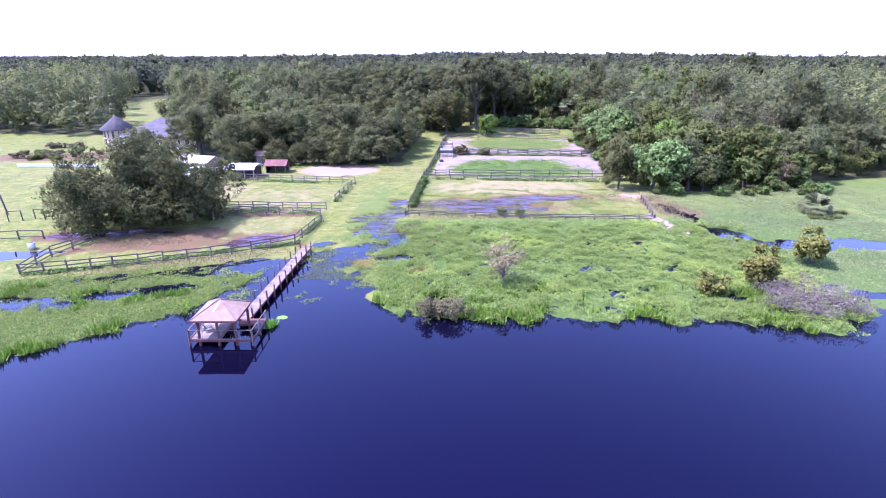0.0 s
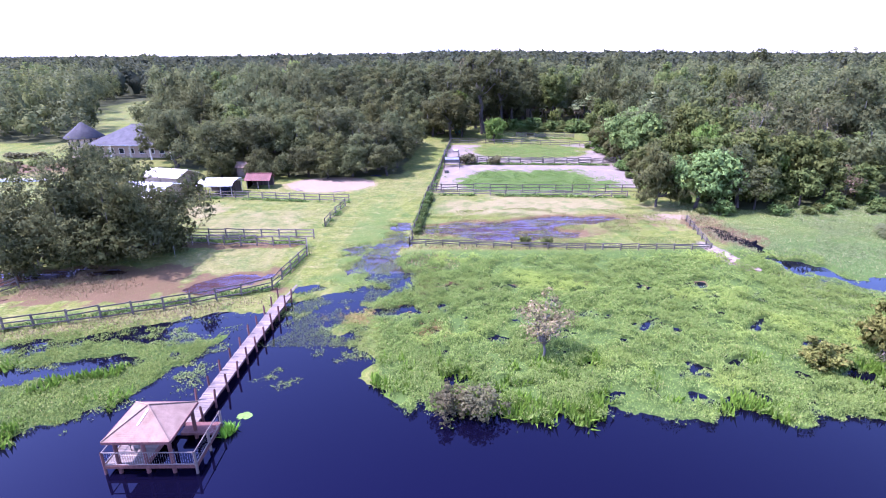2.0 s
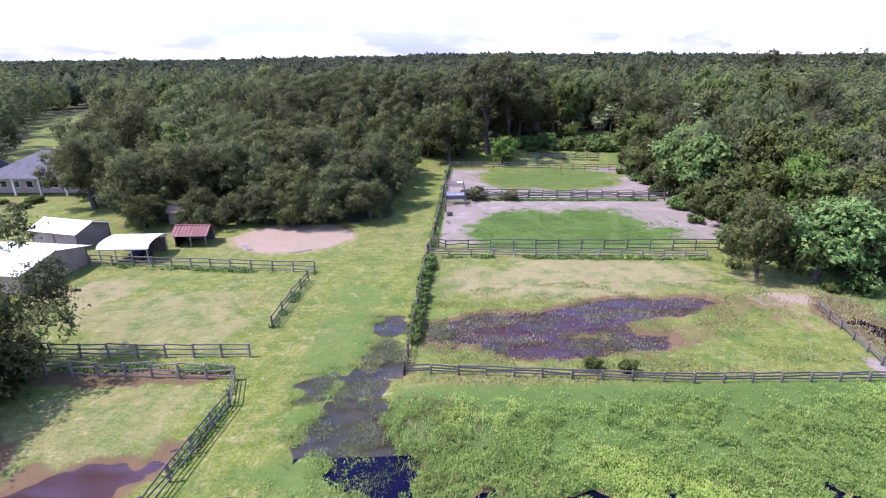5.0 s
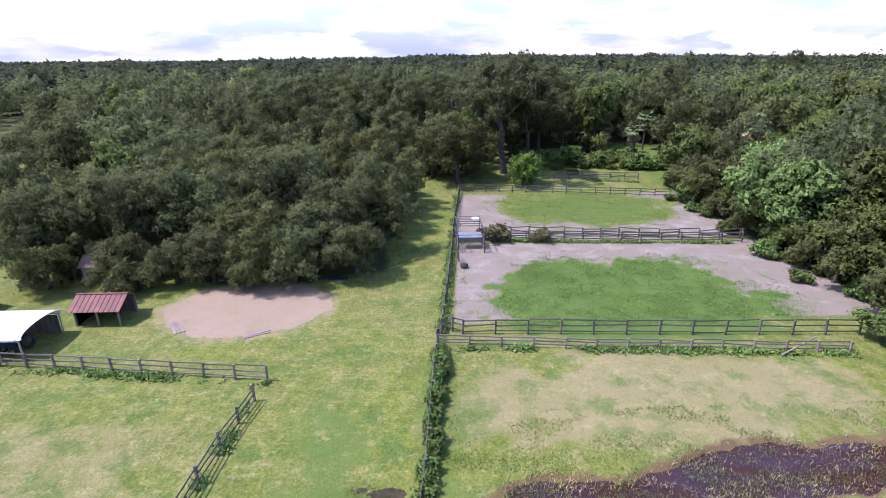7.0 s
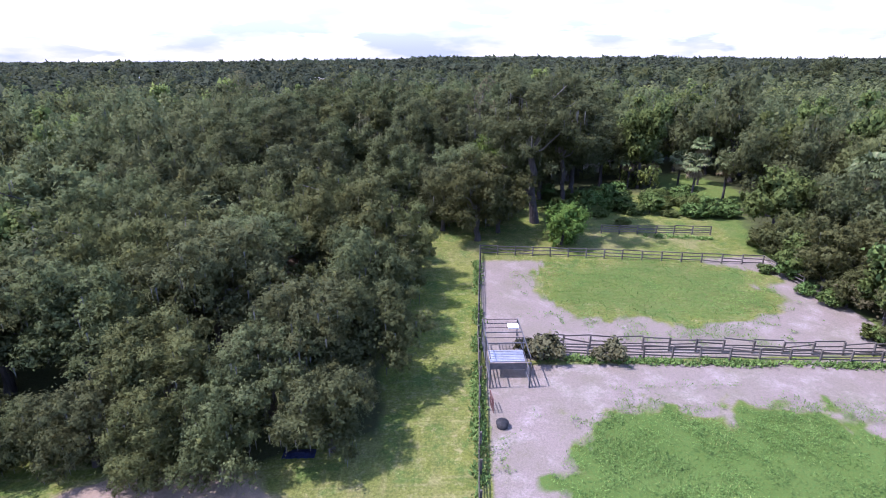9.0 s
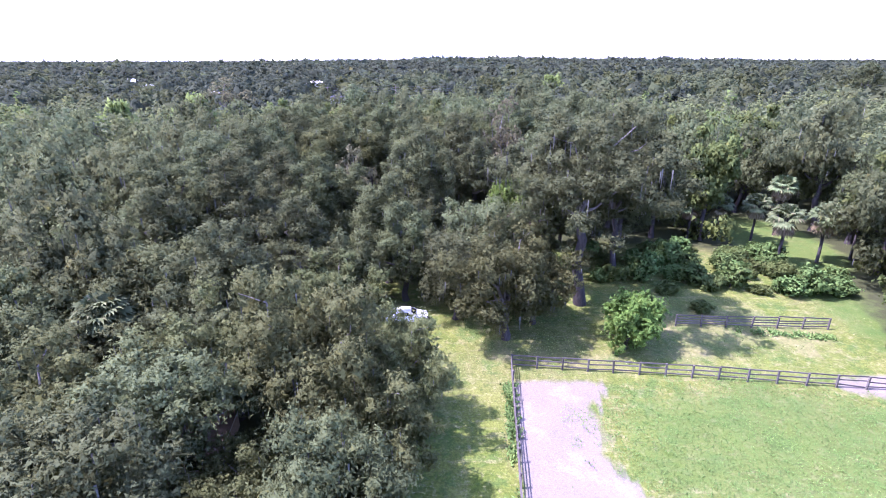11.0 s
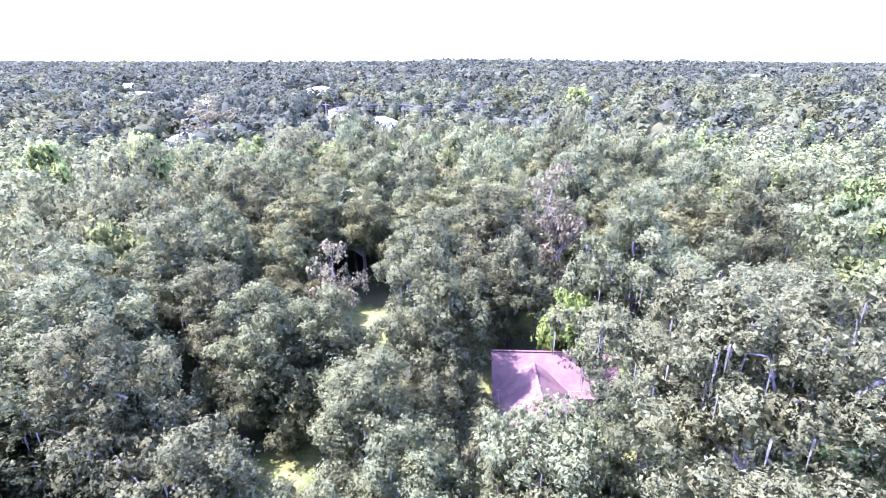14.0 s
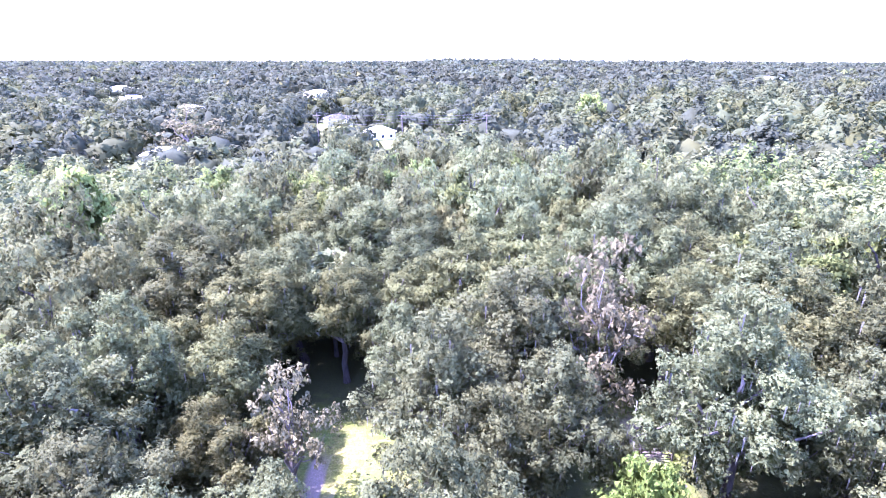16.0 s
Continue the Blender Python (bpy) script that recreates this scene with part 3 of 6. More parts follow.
# ---- trees: leaves in clumps on limbs ----
def leaf_shell(rng, centres, radii, per, size, flat=0.8, lift=0.25, long=1.0, three=False, tufts=15):
    """Leaf sprays in ragged tufts round clumps: arrays of verts and faces. Tufts that lie inside a neighbour's clump carry few leaves."""
    centres, radii = np.asarray(centres, float), np.asarray(radii, float)
    m = len(centres)
    d = rng.normal(size=(m, tufts, 3))
    d[:, :, 2] += lift * 1.6
    d /= np.linalg.norm(d, axis=2)[:, :, None]
    tc = (centres[:, None] + d * (radii[:, None] * rng.uniform(0.66, 1.18, (m, tufts)))[:, :, None] * (1, 1, flat)).reshape(-1, 3)
    tr = (radii[:, None] * rng.uniform(0.18, 0.46, (m, tufts))).ravel()
    td = d.reshape(-1, 3)
    deep = np.min(np.linalg.norm((tc[:, None] - centres[None]) / (1, 1, flat), axis=2) / radii[None], axis=1)
    weight = tr ** 2 * (0.12 + ramp(deep, 0.55, 0.85))
    which = rng.choice(len(tc), per, p=weight / weight.sum())
    o = rng.normal(size=(per, 3))
    o /= np.linalg.norm(o, axis=1)[:, None]
    at = tc[which] + o * (tr[which] * np.abs(rng.normal(size=per)) * 0.95)[:, None] * (1, 1, 0.8)
    facing = 0.5 * o + 0.45 * td[which] + 0.5 * rng.normal(size=(per, 3)) + (0, 0, 0.4)
    facing /= np.linalg.norm(facing, axis=1)[:, None]
    u = np.cross(facing, rng.normal(size=(per, 3)))
    u /= np.linalg.norm(u, axis=1)[:, None]
    v = np.cross(facing, u)
    s = size * (0.6 + 1.1 * rng.random(per) ** 1.5)[:, None]
    k = rng.uniform(0.5, 1.0, (per, 1)) * long
    corner = [at - u * s * 0.5 - v * s * 0.18 * k, at - facing * s * 0.12 + v * s * -0.5 * k, at + u * s * 0.5 + v * s * 0.1 * k, at + v * s * 0.5 * k + facing * s * 0.1]
    # leaves share some of the light of their tuft
    soft = 0.7 * td[which] + 0.6 * o + 0.3 * facing + (0, 0, 0.12)
    soft /= np.linalg.norm(soft, axis=1)[:, None]
    if three:
        return np.stack([corner[0], corner[2], corner[3] + (corner[3] - corner[1]) * 0.25], 1).reshape(-1, 3), np.arange(per * 3).reshape(-1, 3), np.repeat(soft, 3, 0)
    return np.stack(corner, 1).reshape(-1, 3), np.arange(per * 4).reshape(-1, 4), np.repeat(soft, 4, 0)


def kernel(rng, centres, radii, shrink=0.5, flat=0.8, per=70):
    """Larger leaves within the clumps, at all angles, so that little light passes through the crown."""
    m = len(centres) * per
    c, r = np.repeat(np.asarray(centres, float), per, 0), np.repeat(np.asarray(radii, float), per)
    d, u, w = (rng.normal(size=(m, 3)) for _ in range(3))
    d /= np.linalg.norm(d, axis=1)[:, None]
    u /= np.linalg.norm(u, axis=1)[:, None]
    w = np.cross(u, w)
    w /= np.linalg.norm(w, axis=1)[:, None]
    at = c + d * (r * shrink * rng.random(m) ** 0.3)[:, None] * (1, 1, flat)
    s = np.minimum(r * 0.4, 0.5)[:, None] * rng.uniform(0.6, 1.2, (m, 1))
    v = np.stack([at - u * s * 0.6 - w * s * 0.4, at + u * s * 0.6 - w * s * 0.35, at + w * s * 0.7], 1).reshape(-1, 3)
    return v, np.arange(m * 3).reshape(-1, 3), np.repeat(d, 3, 0)


def clumps(rng, n, radius, height, base, spread=0.95, small=0.2, big=0.34, dome=1.0):
    """Clump middles through a dome: most near the outside, sizes uneven."""
    d = rng.normal(size=(n, 3))
    d[:, 2] = np.abs(d[:, 2]) * dome - 0.45
    d /= np.linalg.norm(d, axis=1)[:, None]
    r = spread * rng.random(n) ** 0.4 * rng.uniform(0.82, 1.2, n)
    lop = 1 + 0.28 * np.sin(np.arctan2(d[:, 1], d[:, 0]) * 2 + rng.random() * 6) + 0.17 * np.sin(np.arctan2(d[:, 1], d[:, 0]) * 5 + rng.random() * 6)
    c = d * r[:, None] * np.stack([radius * lop * 0.82, radius * lop * 0.82, np.full(n, (height - base) * 0.52)], 1)
    c[:, 2] += base + (height - base) * 0.40
    return c, radius * rng.uniform(small, big, n)


def limbs(rng, centres, base, trunk_r, fork, lean=(0, 0), n_limbs=9, sides=7, droop=0.0):
    """A tapered trunk, then crooked limbs out to some of the clumps."""
    foot = np.array([0, 0, -0.4])
    top = np.array([lean[0], lean[1], fork])
    way = np.linspace(0, 1, 5)[:, None]
    line = foot + (top - foot) * way + np.concatenate([np.zeros((1, 3)), rng.normal(size=(3, 3)) * (0.12, 0.12, 0) * trunk_r * 4, np.zeros((1, 3))])
    stem = tube(line, trunk_r * np.array([1.5, 1.1, 1.0, 0.92, 0.8]), sides + 2)
    out = []
    for c in centres[rng.choice(len(centres), min(n_limbs, len(centres)), replace=False)]:
        t = np.linspace(0, 1, 5)[:, None]
        bow = np.sin(t * np.pi) * (0, 0, 0.12 * np.linalg.norm(c - top))
        p = top + (c - top) * t + bow + np.concatenate([np.zeros((1, 3)), rng.normal(size=(4, 3)) * 0.07 * np.linalg.norm(c - top)])
        out.append(tube(p, min(trunk_r, 0.42) * np.array([0.55, 0.36, 0.24, 0.14, 0.05]), sides - 1))
    return stem, joined(out)


def strands(rng, centres, radii, per, length, width):
    """Hanging strands: narrow blades below the clumps."""
    which = rng.integers(len(centres), size=per)
    ang = rng.random(per) * 2 * np.pi
    at = centres[which] + np.stack([np.cos(ang) * radii[which] * 0.9, np.sin(ang) * radii[which] * 0.9, -radii[which] * 0.35 * rng.random(per)], 1)
    across = np.stack([np.cos(ang * 3), np.sin(ang * 3), np.zeros(per)], 1) * (width * rng.uniform(0.5, 1.3, per))[:, None]
    down = np.stack([np.zeros(per), np.zeros(per), -length * rng.uniform(0.4, 1.2, per)], 1)
    v = np.stack([at - across, at + across, at + across * 0.7 + down * 0.6, at + down], 1).reshape(-1, 3)
    return v, np.arange(per * 4).reshape(-1, 4)


def tree_kind(name, seed, radius, height, base, n_clumps, sprays, spray, leaf, trunk_r, fork, bark=None, lean=(0, 0), n_limbs=9, moss=0, small=0.2, big=0.34,
              spread=0.95, flat=0.8, dome=1.0, heart=0.82, wide=1.0, three=False, limb_bark=None):
    """The first tree of a kind, as a thing with a trunk, a crown and perhaps moss."""
    rng = np.random.default_rng(seed)
    c, r = clumps(rng, n_clumps, radius, height, base, spread, small, big, dome)
    thing = new(name)
    stem, boughs = limbs(rng, c, base, trunk_r, fork, lean, n_limbs)
    part("trunk", solid("trunk", *stem), bark or BARK, thing)
    tagged(part("branching", solid("branching", *boughs), limb_bark or bark or BARK, thing), kind="stuff")
    crown = [leaf_shell(rng, c, r, sprays, spray, flat, long=wide, three=three)]
    if heart:
        crown.append(kernel(rng, c, r, heart, flat))
    part("crown", solid("crown", *joined(crown)), leaf, thing)
    if moss:
        tagged(part("moss", solid("moss", *strands(rng, c, r, moss, radius * 0.17, 0.06)), MOSS, thing, "grey hanging moss"), kind="stuff")
    return thing


PARK = (0, -4000, -50)          # first trees stand here until they are set
KINDS = {}


def kind(key, *args, **kw):
    KINDS[key] = [tree_kind(*args, **kw), 0]


def plant(key, x, y, size=1.0, turn=None, tall=1.0, z=None, label="", category="tree", group=""):
    """Sets a tree of a kind. The first one planted is the kind's own, the rest are copies."""
    first, used = KINDS[key]
    m = Matrix.Translation((x, y, ground_z(x, y) if z is None else z)) @ Matrix.Rotation(RNG.random() * 6.28 if turn is None else turn, 4, "Z")
    if used == 0:
        ob = first
        ob.matrix_basis = m
    else:
        ob = copy_thing(first, m)
    ob.scale = (size, size, size * tall)
    KINDS[key][1] += 1
    return tagged(ob, label, category, group)


# wide live oaks, near enough to show their sprays
kind("oak_big_a", "live_oak", 1, 7.0, 12.5, 1.6, 70, 26000, 0.25, OAK, 0.45, 3.2, n_limbs=12, moss=120, small=0.13, big=0.27, three=True)
kind("oak_big_b", "live_oak", 2, 6.8, 13.5, 1.8, 66, 26000, 0.25, OAK_PALE, 0.42, 4.0, n_limbs=14, moss=200, small=0.12, big=0.26, three=True, limb_bark=PALEBARK)
kind("oak_big_c", "live_oak", 3, 6.6, 12.0, 1.4, 66, 26000, 0.25, OAK_OLIVE, 0.4, 3.0, n_limbs=11, moss=120, small=0.13, big=0.27, three=True, limb_bark=PALEBARK)
kind("oak_tall", "live_oak", 4, 11.8, 22.6, 10.5, 190, 80000, 0.23, OAK_PALE, 0.55, 11.0, n_limbs=11, moss=300, spread=1.05, small=0.07, big=0.14, lean=(1.6, 0.2), heart=0.7, three=True, limb_bark=PALEBARK)
kind("oak_lone", "live_oak", 5, 11.6, 14.6, -2.4, 230, 70000, 0.26, OAK_DEEP, 0.6, 2.2, n_limbs=22, moss=60, small=0.11, big=0.2, dome=0.72, heart=0.85, three=True, limb_bark=BARK)
# tall ones of the closed woods
kind("oak_high_a", "live_oak", 6, 6.4, 18.0, 2.5, 100, 38000, 0.225, OAK, 0.45, 6.0, n_limbs=14, moss=200, small=0.13, big=0.25, three=True)
kind("oak_high_b", "live_oak", 7, 6.2, 19.0, 3.0, 100, 38000, 0.225, OAK_PALE, 0.42, 6.5, n_limbs=18, moss=300, small=0.12, big=0.24, three=True, limb_bark=PALEBARK)
kind("oak_high_c", "live_oak", 8, 6.2, 17.5, 2.4, 96, 38000, 0.225, OAK_OLIVE, 0.4, 5.5, n_limbs=14, moss=160, small=0.13, big=0.25, three=True, limb_bark=PALEBARK)
# the same further off
kind("oak_mid_a", "live_oak", 11, 7.0, 13.0, 1.8, 44, 5400, 0.5, OAK, 0.42, 4.0, n_limbs=6, moss=60, small=0.16, big=0.3, three=True)
kind("oak_mid_b", "live_oak", 12, 6.6, 14.0, 2.0, 42, 5400, 0.48, OAK_PALE, 0.4, 4.5, n_limbs=6, moss=90, small=0.15, big=0.3, three=True)
kind("oak_mid_c", "live_oak", 13, 6.4, 12.0, 1.6, 42, 5200, 0.48, OAK_OLIVE, 0.38, 3.6, n_limbs=6, moss=40, small=0.16, big=0.3, three=True)
kind("broadleaf_mid", "broadleaf_tree", 14, 5.2, 13.0, 1.4, 36, 5000, 0.45, BRIGHT, 0.3, 4.0, n_limbs=5, small=0.18, big=0.36, three=True)
kind("lime_tree", "broadleaf_tree", 15, 5.5, 11, 3.0, 26, 3000, 0.6, LIME, 0.3, 4.0, n_limbs=6, small=0.2, big=0.32, three=True)
kind("chinaberry", "chinaberry_tree", 16, 5.6, 10.5, 0.8, 46, 8000, 0.4, BLUISH, 0.28, 2.6, n_limbs=8, small=0.17, big=0.28, three=True)
kind("small_oak", "small_tree", 17, 3.2, 5.6, 0.8, 30, 6000, 0.25, OAK_OLIVE, 0.16, 1.6, n_limbs=7, small=0.2, big=0.34, three=True)
kind("bright_small", "small_tree", 18, 3.0, 5.8, 1.0, 28, 5500, 0.25, VIVID, 0.15, 1.6, n_limbs=7, small=0.2, big=0.34, three=True)
kind("edge_tree", "small_tree", 19, 2.8, 7.0, 0.3, 34, 3600, 0.32, BRIGHT, 0.14, 2.6, n_limbs=6, small=0.2, big=0.36, three=True)
kind("shrub", "shrub", 20, 1.6, 2.0, 0.15, 16, 1500, 0.24, WEED, 0.06, 0.5, n_limbs=5, small=0.26, big=0.42, three=True)
kind("green_shrub", "shrub", 21, 1.4, 1.5, 0.1, 14, 1300, 0.22, BRIGHT, 0.05, 0.4, n_limbs=5, small=0.26, big=0.42, three=True)
kind("cypress_shrub", "cypress_tree", 22, 1.45, 3.4, -0.3, 46, 5000, 0.17, CYPRESS, 0.1, 0.8, n_limbs=7, small=0.2, big=0.38, dome=0.95, three=True)
kind("rusty_tree", "bare_tree", 23, 5.2, 14, 3.0, 40, 3000, 0.36, RUSTY, 0.3, 4.0, PALEBARK, n_limbs=16, small=0.14, big=0.24, heart=0, spread=1.05, three=True)
kind("rusty_shrub", "shrub", 24, 1.5, 1.9, 0.2, 16, 650, 0.26, RUSTY, 0.06, 0.5, n_limbs=8, small=0.22, big=0.4, heart=0.5, three=True)
kind("bare_brush", "dead_brush", 25, 2.6, 2.4, 0.2, 60, 2200, 0.17, DEADLEAF, 0.05, 0.3, PALEBARK, n_limbs=60, small=0.14, big=0.25, heart=0, wide=0.25, three=True)
kind("brown_brush", "dead_brush", 27, 2.4, 2.2, 0.2, 34, 2200, 0.2, RUSTY, 0.05, 0.3, n_limbs=22, small=0.16, big=0.28, heart=0, three=True)
kind("pale_sapling", "half_bare_tree", 26, 2.3, 5.0, 0.8, 34, 3200, 0.17, STRAW, 0.09, 1.0, PALEBARK, n_limbs=30, small=0.15, big=0.28, heart=0, wide=0.6, three=True)


def palm_kind(key, seed, trunk_h, crown_r, fans, name="cabbage_palm"):
    """A palm: ringed trunk, fan leaves on stalks, drooping dead ones below."""
    rng = np.random.default_rng(seed)
    thing = new(name)
    line = [(0.15 * math.sin(k * 0.8) * k / 8, 0, -0.3 + (trunk_h + 0.3) * k / 8) for k in range(9)]
    part("trunk", solid("trunk", *tube(line, [0.26, 0.2, 0.19, 0.18, 0.18, 0.18, 0.19, 0.22, 0.26], 9)), BARK, thing)
    top = np.array(line[-1])
    for nm, mat, count, lo, hi, size in (("fronds", FROND, fans, -0.2, 1.35, 1.0), ("dead_fronds", STRAW, fans // 3, -1.2, -0.5, 0.8)):
        blades = []
        for k in range(count):
            az, el = k * 2.4 + rng.normal() * 0.2, rng.uniform(lo, hi)
            out = np.array([math.cos(az) * math.cos(el), math.sin(az) * math.cos(el), math.sin(el)])
            side = np.array([-math.sin(az), math.cos(az), 0])
            up = np.cross(out, side)
            root = top + out * crown_r * 0.42
            blades.append((np.array([top - side * 0.03, top + side * 0.03, root + side * 0.02, root - side * 0.02]), np.array([[0, 1, 2, 3]])))
            for s_ in np.linspace(-1.25, 1.25, 13):
                d_ = out * math.cos(s_) + side * math.sin(s_)
                tip = root + d_ * crown_r * 0.62 * size * rng.uniform(0.85, 1.05) + np.array([0, 0, -0.3 * crown_r * rng.uniform(0.4, 0.9)])
                half = root + d_ * crown_r * 0.36 * size
                w_ = np.cross(d_, up) * 0.09 * crown_r / 1.6
                blades.append((np.array([root, half + w_, tip, half - w_]), np.array([[0, 1, 2, 3]])))
        tagged(part(nm, solid(nm, *joined(blades)), mat, thing, "drooping dry brown fronds" if nm == "dead_fronds" else "fan-shaped green fronds"), kind="stuff")
    KINDS[key] = [thing, 0]


palm_kind("palm_tall", 31, 8.5, 2.5, 30)
palm_kind("palm_mid", 32, 6.0, 2.4, 28)
palm_kind("palmetto", 33, 0.6, 2.6, 26, "palmetto")

# ---- the woods ----
def inside(x, y):
    return float(woods(np.array([x]), np.array([y]))[0])


SET = []


def clear_of(x, y, gap):
    return all((x - u) ** 2 + (y - v) ** 2 > (gap * 0.5 * (1 + g / gap)) ** 2 for u, v, g in SET)


def set_oak(key, x, y, size=1.0, tall=1.0, label="", gap=9.0, **kw):
    SET.append((x, y, gap))
    if key.startswith("oak_big") and tall > 1.22:
        key, tall = key.replace("big", "high"), tall / 1.44
    if size < 0.66 and "z" not in kw:      # small ones stand low, their skirts on the ground
        kw["z"] = ground_z(x, y) - 1.5 * size
    return plant(key, x, y, size, tall=tall, label=label or OAK_WORDS[key], **kw)


OAK_WORDS = {"oak_big_a": "spreading dark green live oak hung with moss", "oak_big_b": "grey-green live oak with long hanging moss", "oak_big_c": "olive green live oak with a dense low crown",
             "oak_tall": "tall open live oak with bare pale limbs", "oak_mid_a": "dark green live oak in the closed woods", "oak_mid_b": "grey-green live oak in the closed woods",
             "oak_high_a": "tall dark green live oak hung with moss", "oak_high_b": "tall grey-green live oak with long hanging moss", "oak_high_c": "tall olive green live oak with a rounded crown",
             "oak_mid_c": "olive green live oak in the closed woods", "broadleaf_mid": "fresh green broadleaf tree in the woods", "lime_tree": "pale lime green tree above the woods", "rusty_tree": "half-bare rusty brown tree in the woods"}
WOODS = "trees of the woods"
# the lone oak by the flooded pasture
set_oak("oak_lone", -44.2, 75.8, 1.0, 1.1, "broad spreading live oak beside the flooded pasture", 16)
# along the lane and round the clearing
for key, x, y, s, h in (("oak_big_b", -15, 126.5, 0.85, 1.0), ("oak_big_c", -25, 123.5, 0.8, 0.95), ("oak_big_a", -11.8, 136.0, 0.85, 1.12), ("oak_big_c", -15.5, 148, 1.05, 1.2), ("oak_big_c", -9.8, 150.3, 0.72, 1.2), ("oak_big_c", -22.5, 151, 0.9, 1.12), ("oak_big_c", -11.2, 143.0, 0.75, 1.15),
                        ("oak_big_b", -25, 134, 1.0, 1.05), ("oak_big_a", -34, 129, 0.95, 1.0), ("oak_big_a", -19.5, 119.4, 0.62, 1.0), ("oak_big_b", -28.6, 119.6, 0.6, 1.0), ("oak_big_c", -24.3, 118.2, 0.5, 1.05), ("oak_big_b", -12.8, 120.4, 0.6, 1.05), ("oak_big_a", -11.3, 128.6, 0.72, 1.12),
                        ("oak_tall", 11.0, 169.8, 1.0, 1.0), ("oak_big_a", -14.4, 169.8, 0.7, 1.15), ("oak_big_c", -9.8, 155.6, 0.55, 1.2), ("oak_big_a", -7.2, 183.2, 0.65, 1.6), ("oak_big_c", 1.2, 162.5, 1.0, 1.08), ("oak_big_a", 4.6, 165.4, 0.66, 1.2), ("oak_big_b", -3.8, 166.6, 0.75, 1.15), ("oak_big_a", 3.4, 168.5, 0.6, 1.3), ("oak_big_b", -17.4, 123.4, 0.7, 1.0), ("oak_big_c", -2.6, 168.5, 0.5, 1.2), ("oak_big_b", -0.6, 172.8, 0.88, 1.17), ("oak_big_a", 3.8, 174.2, 0.68, 1.25), ("oak_big_a", -9.5, 171.2, 0.72, 1.4), ("oak_big_a", -4.2, 171.8, 0.6, 1.15), ("oak_tall", 17.5, 177.5, 0.66, 1.2), ("oak_big_a", -12.0, 176.5, 0.8, 1.45), ("oak_big_b", 9.6, 181.2, 0.8, 1.3), ("oak_big_c", -17.0, 164.0, 0.75, 1.0), ("oak_big_c", -45.8, 118.8, 0.6, 1.0), ("oak_big_a", -38.2, 119.6, 0.55, 1.0), ("oak_big_a", -47.5, 122.5, 0.85, 1.05), ("oak_big_b", -40.5, 128, 0.9, 1.05), ("oak_big_c", -48, 128, 0.9, 1.1), ("oak_big_a", 21.5, 188, 0.9, 1.4), ("oak_big_a", -32.5, 119.5, 0.5, 0.95), ("oak_big_a", -36.5, 117.6, 0.42, 0.9), ("oak_big_b", -64, 138, 0.95, 1.05), ("oak_big_a", -60, 130, 0.95, 1.05), ("oak_big_a", -8.3, 186.5, 0.9, 1.6), ("oak_big_b", -8.0, 178.5, 0.6, 1.5), ("oak_big_b", 13.4, 197, 1.0, 1.62),
                        ("oak_big_b", -28.5, 174.5, 0.95, 1.5), ("oak_big_a", -17.5, 188.5, 0.8, 1.35), ("oak_big_b", -24.5, 156, 0.95, 1.3), ("oak_big_a", -22.6, 186.2, 0.85, 1.4), ("oak_big_a", -20.4, 184.6, 0.62, 1.2), ("oak_big_b", -25.0, 184.6, 0.62, 1.15), ("oak_big_b", -27.6, 190.5, 0.85, 1.4), 
                        ("oak_big_a", 12.8, 188.0, 0.6, 1.6), ("oak_big_b", 14.5, 183.5, 0.85, 1.5), ("oak_big_b", 0.8, 199.5, 0.8, 1.5), ("oak_big_a", -4.5, 196.5, 0.75, 1.45), ("oak_big_b", -8.5, 201, 0.9, 1.5), ("oak_big_a", 4.5, 209.5, 0.75, 1.5)):
    set_oak(key, x, y, s, h, group=WOODS, gap=10 * s)

rng = np.random.default_rng(5)
near_keys, mid_keys = ["oak_big_a", "oak_big_b", "oak_big_c"], ["oak_mid_a", "oak_mid_b", "oak_mid_c", "oak_mid_a", "oak_mid_b", "broadleaf_mid"]
n_near = n_mid = 0
spots = sorted(((rng.uniform(-85, 90), rng.uniform(90, 290)) for _ in range(16000)), key=lambda s: abs(s[0] + 5) * (0.75 if s[0] < 0 or s[1] > 160 else 0.45) + abs(s[1] - 165) * 0.55)
for x, y in spots:
    if n_near + n_mid >= 330:
        break
    if inside(x, y) < 2.0 or abs(x) > 14 + 0.9 * y or not clear_of(x, y, 5.8 if abs(x + 4) < 36 and y < 236 else 6.4):
        continue
    right = x > 30 and y < 170
    s = rng.uniform(0.62, 1.18)
    tall = min(1.0 + 0.5 * float(ramp(y, 148, 180)) + rng.uniform(-0.2, 0.22), (19.0 + 0.09 * max(0, min(60, x))) / (13.0 * s))
    if abs(x + 4) < 36 and 116 < y < 236:
        n_near += 1
        set_oak(near_keys[rng.integers(3)], x, y, s, tall, group=WOODS, gap=6.4)
    else:
        n_mid += 1
        key = mid_keys[rng.integers(6)]
        if right and rng.random() < 0.6:
            key = "broadleaf_mid"
        if right and rng.random() < 0.06:
            key = "rusty_tree"
        edge = inside(x, y) < 5 and right
        set_oak(key, x, y, s * (0.75 if edge else 1), min(1.4, tall * (1.12 if right else 1)) * (0.8 if edge else 1), group=WOODS, gap=6.4)


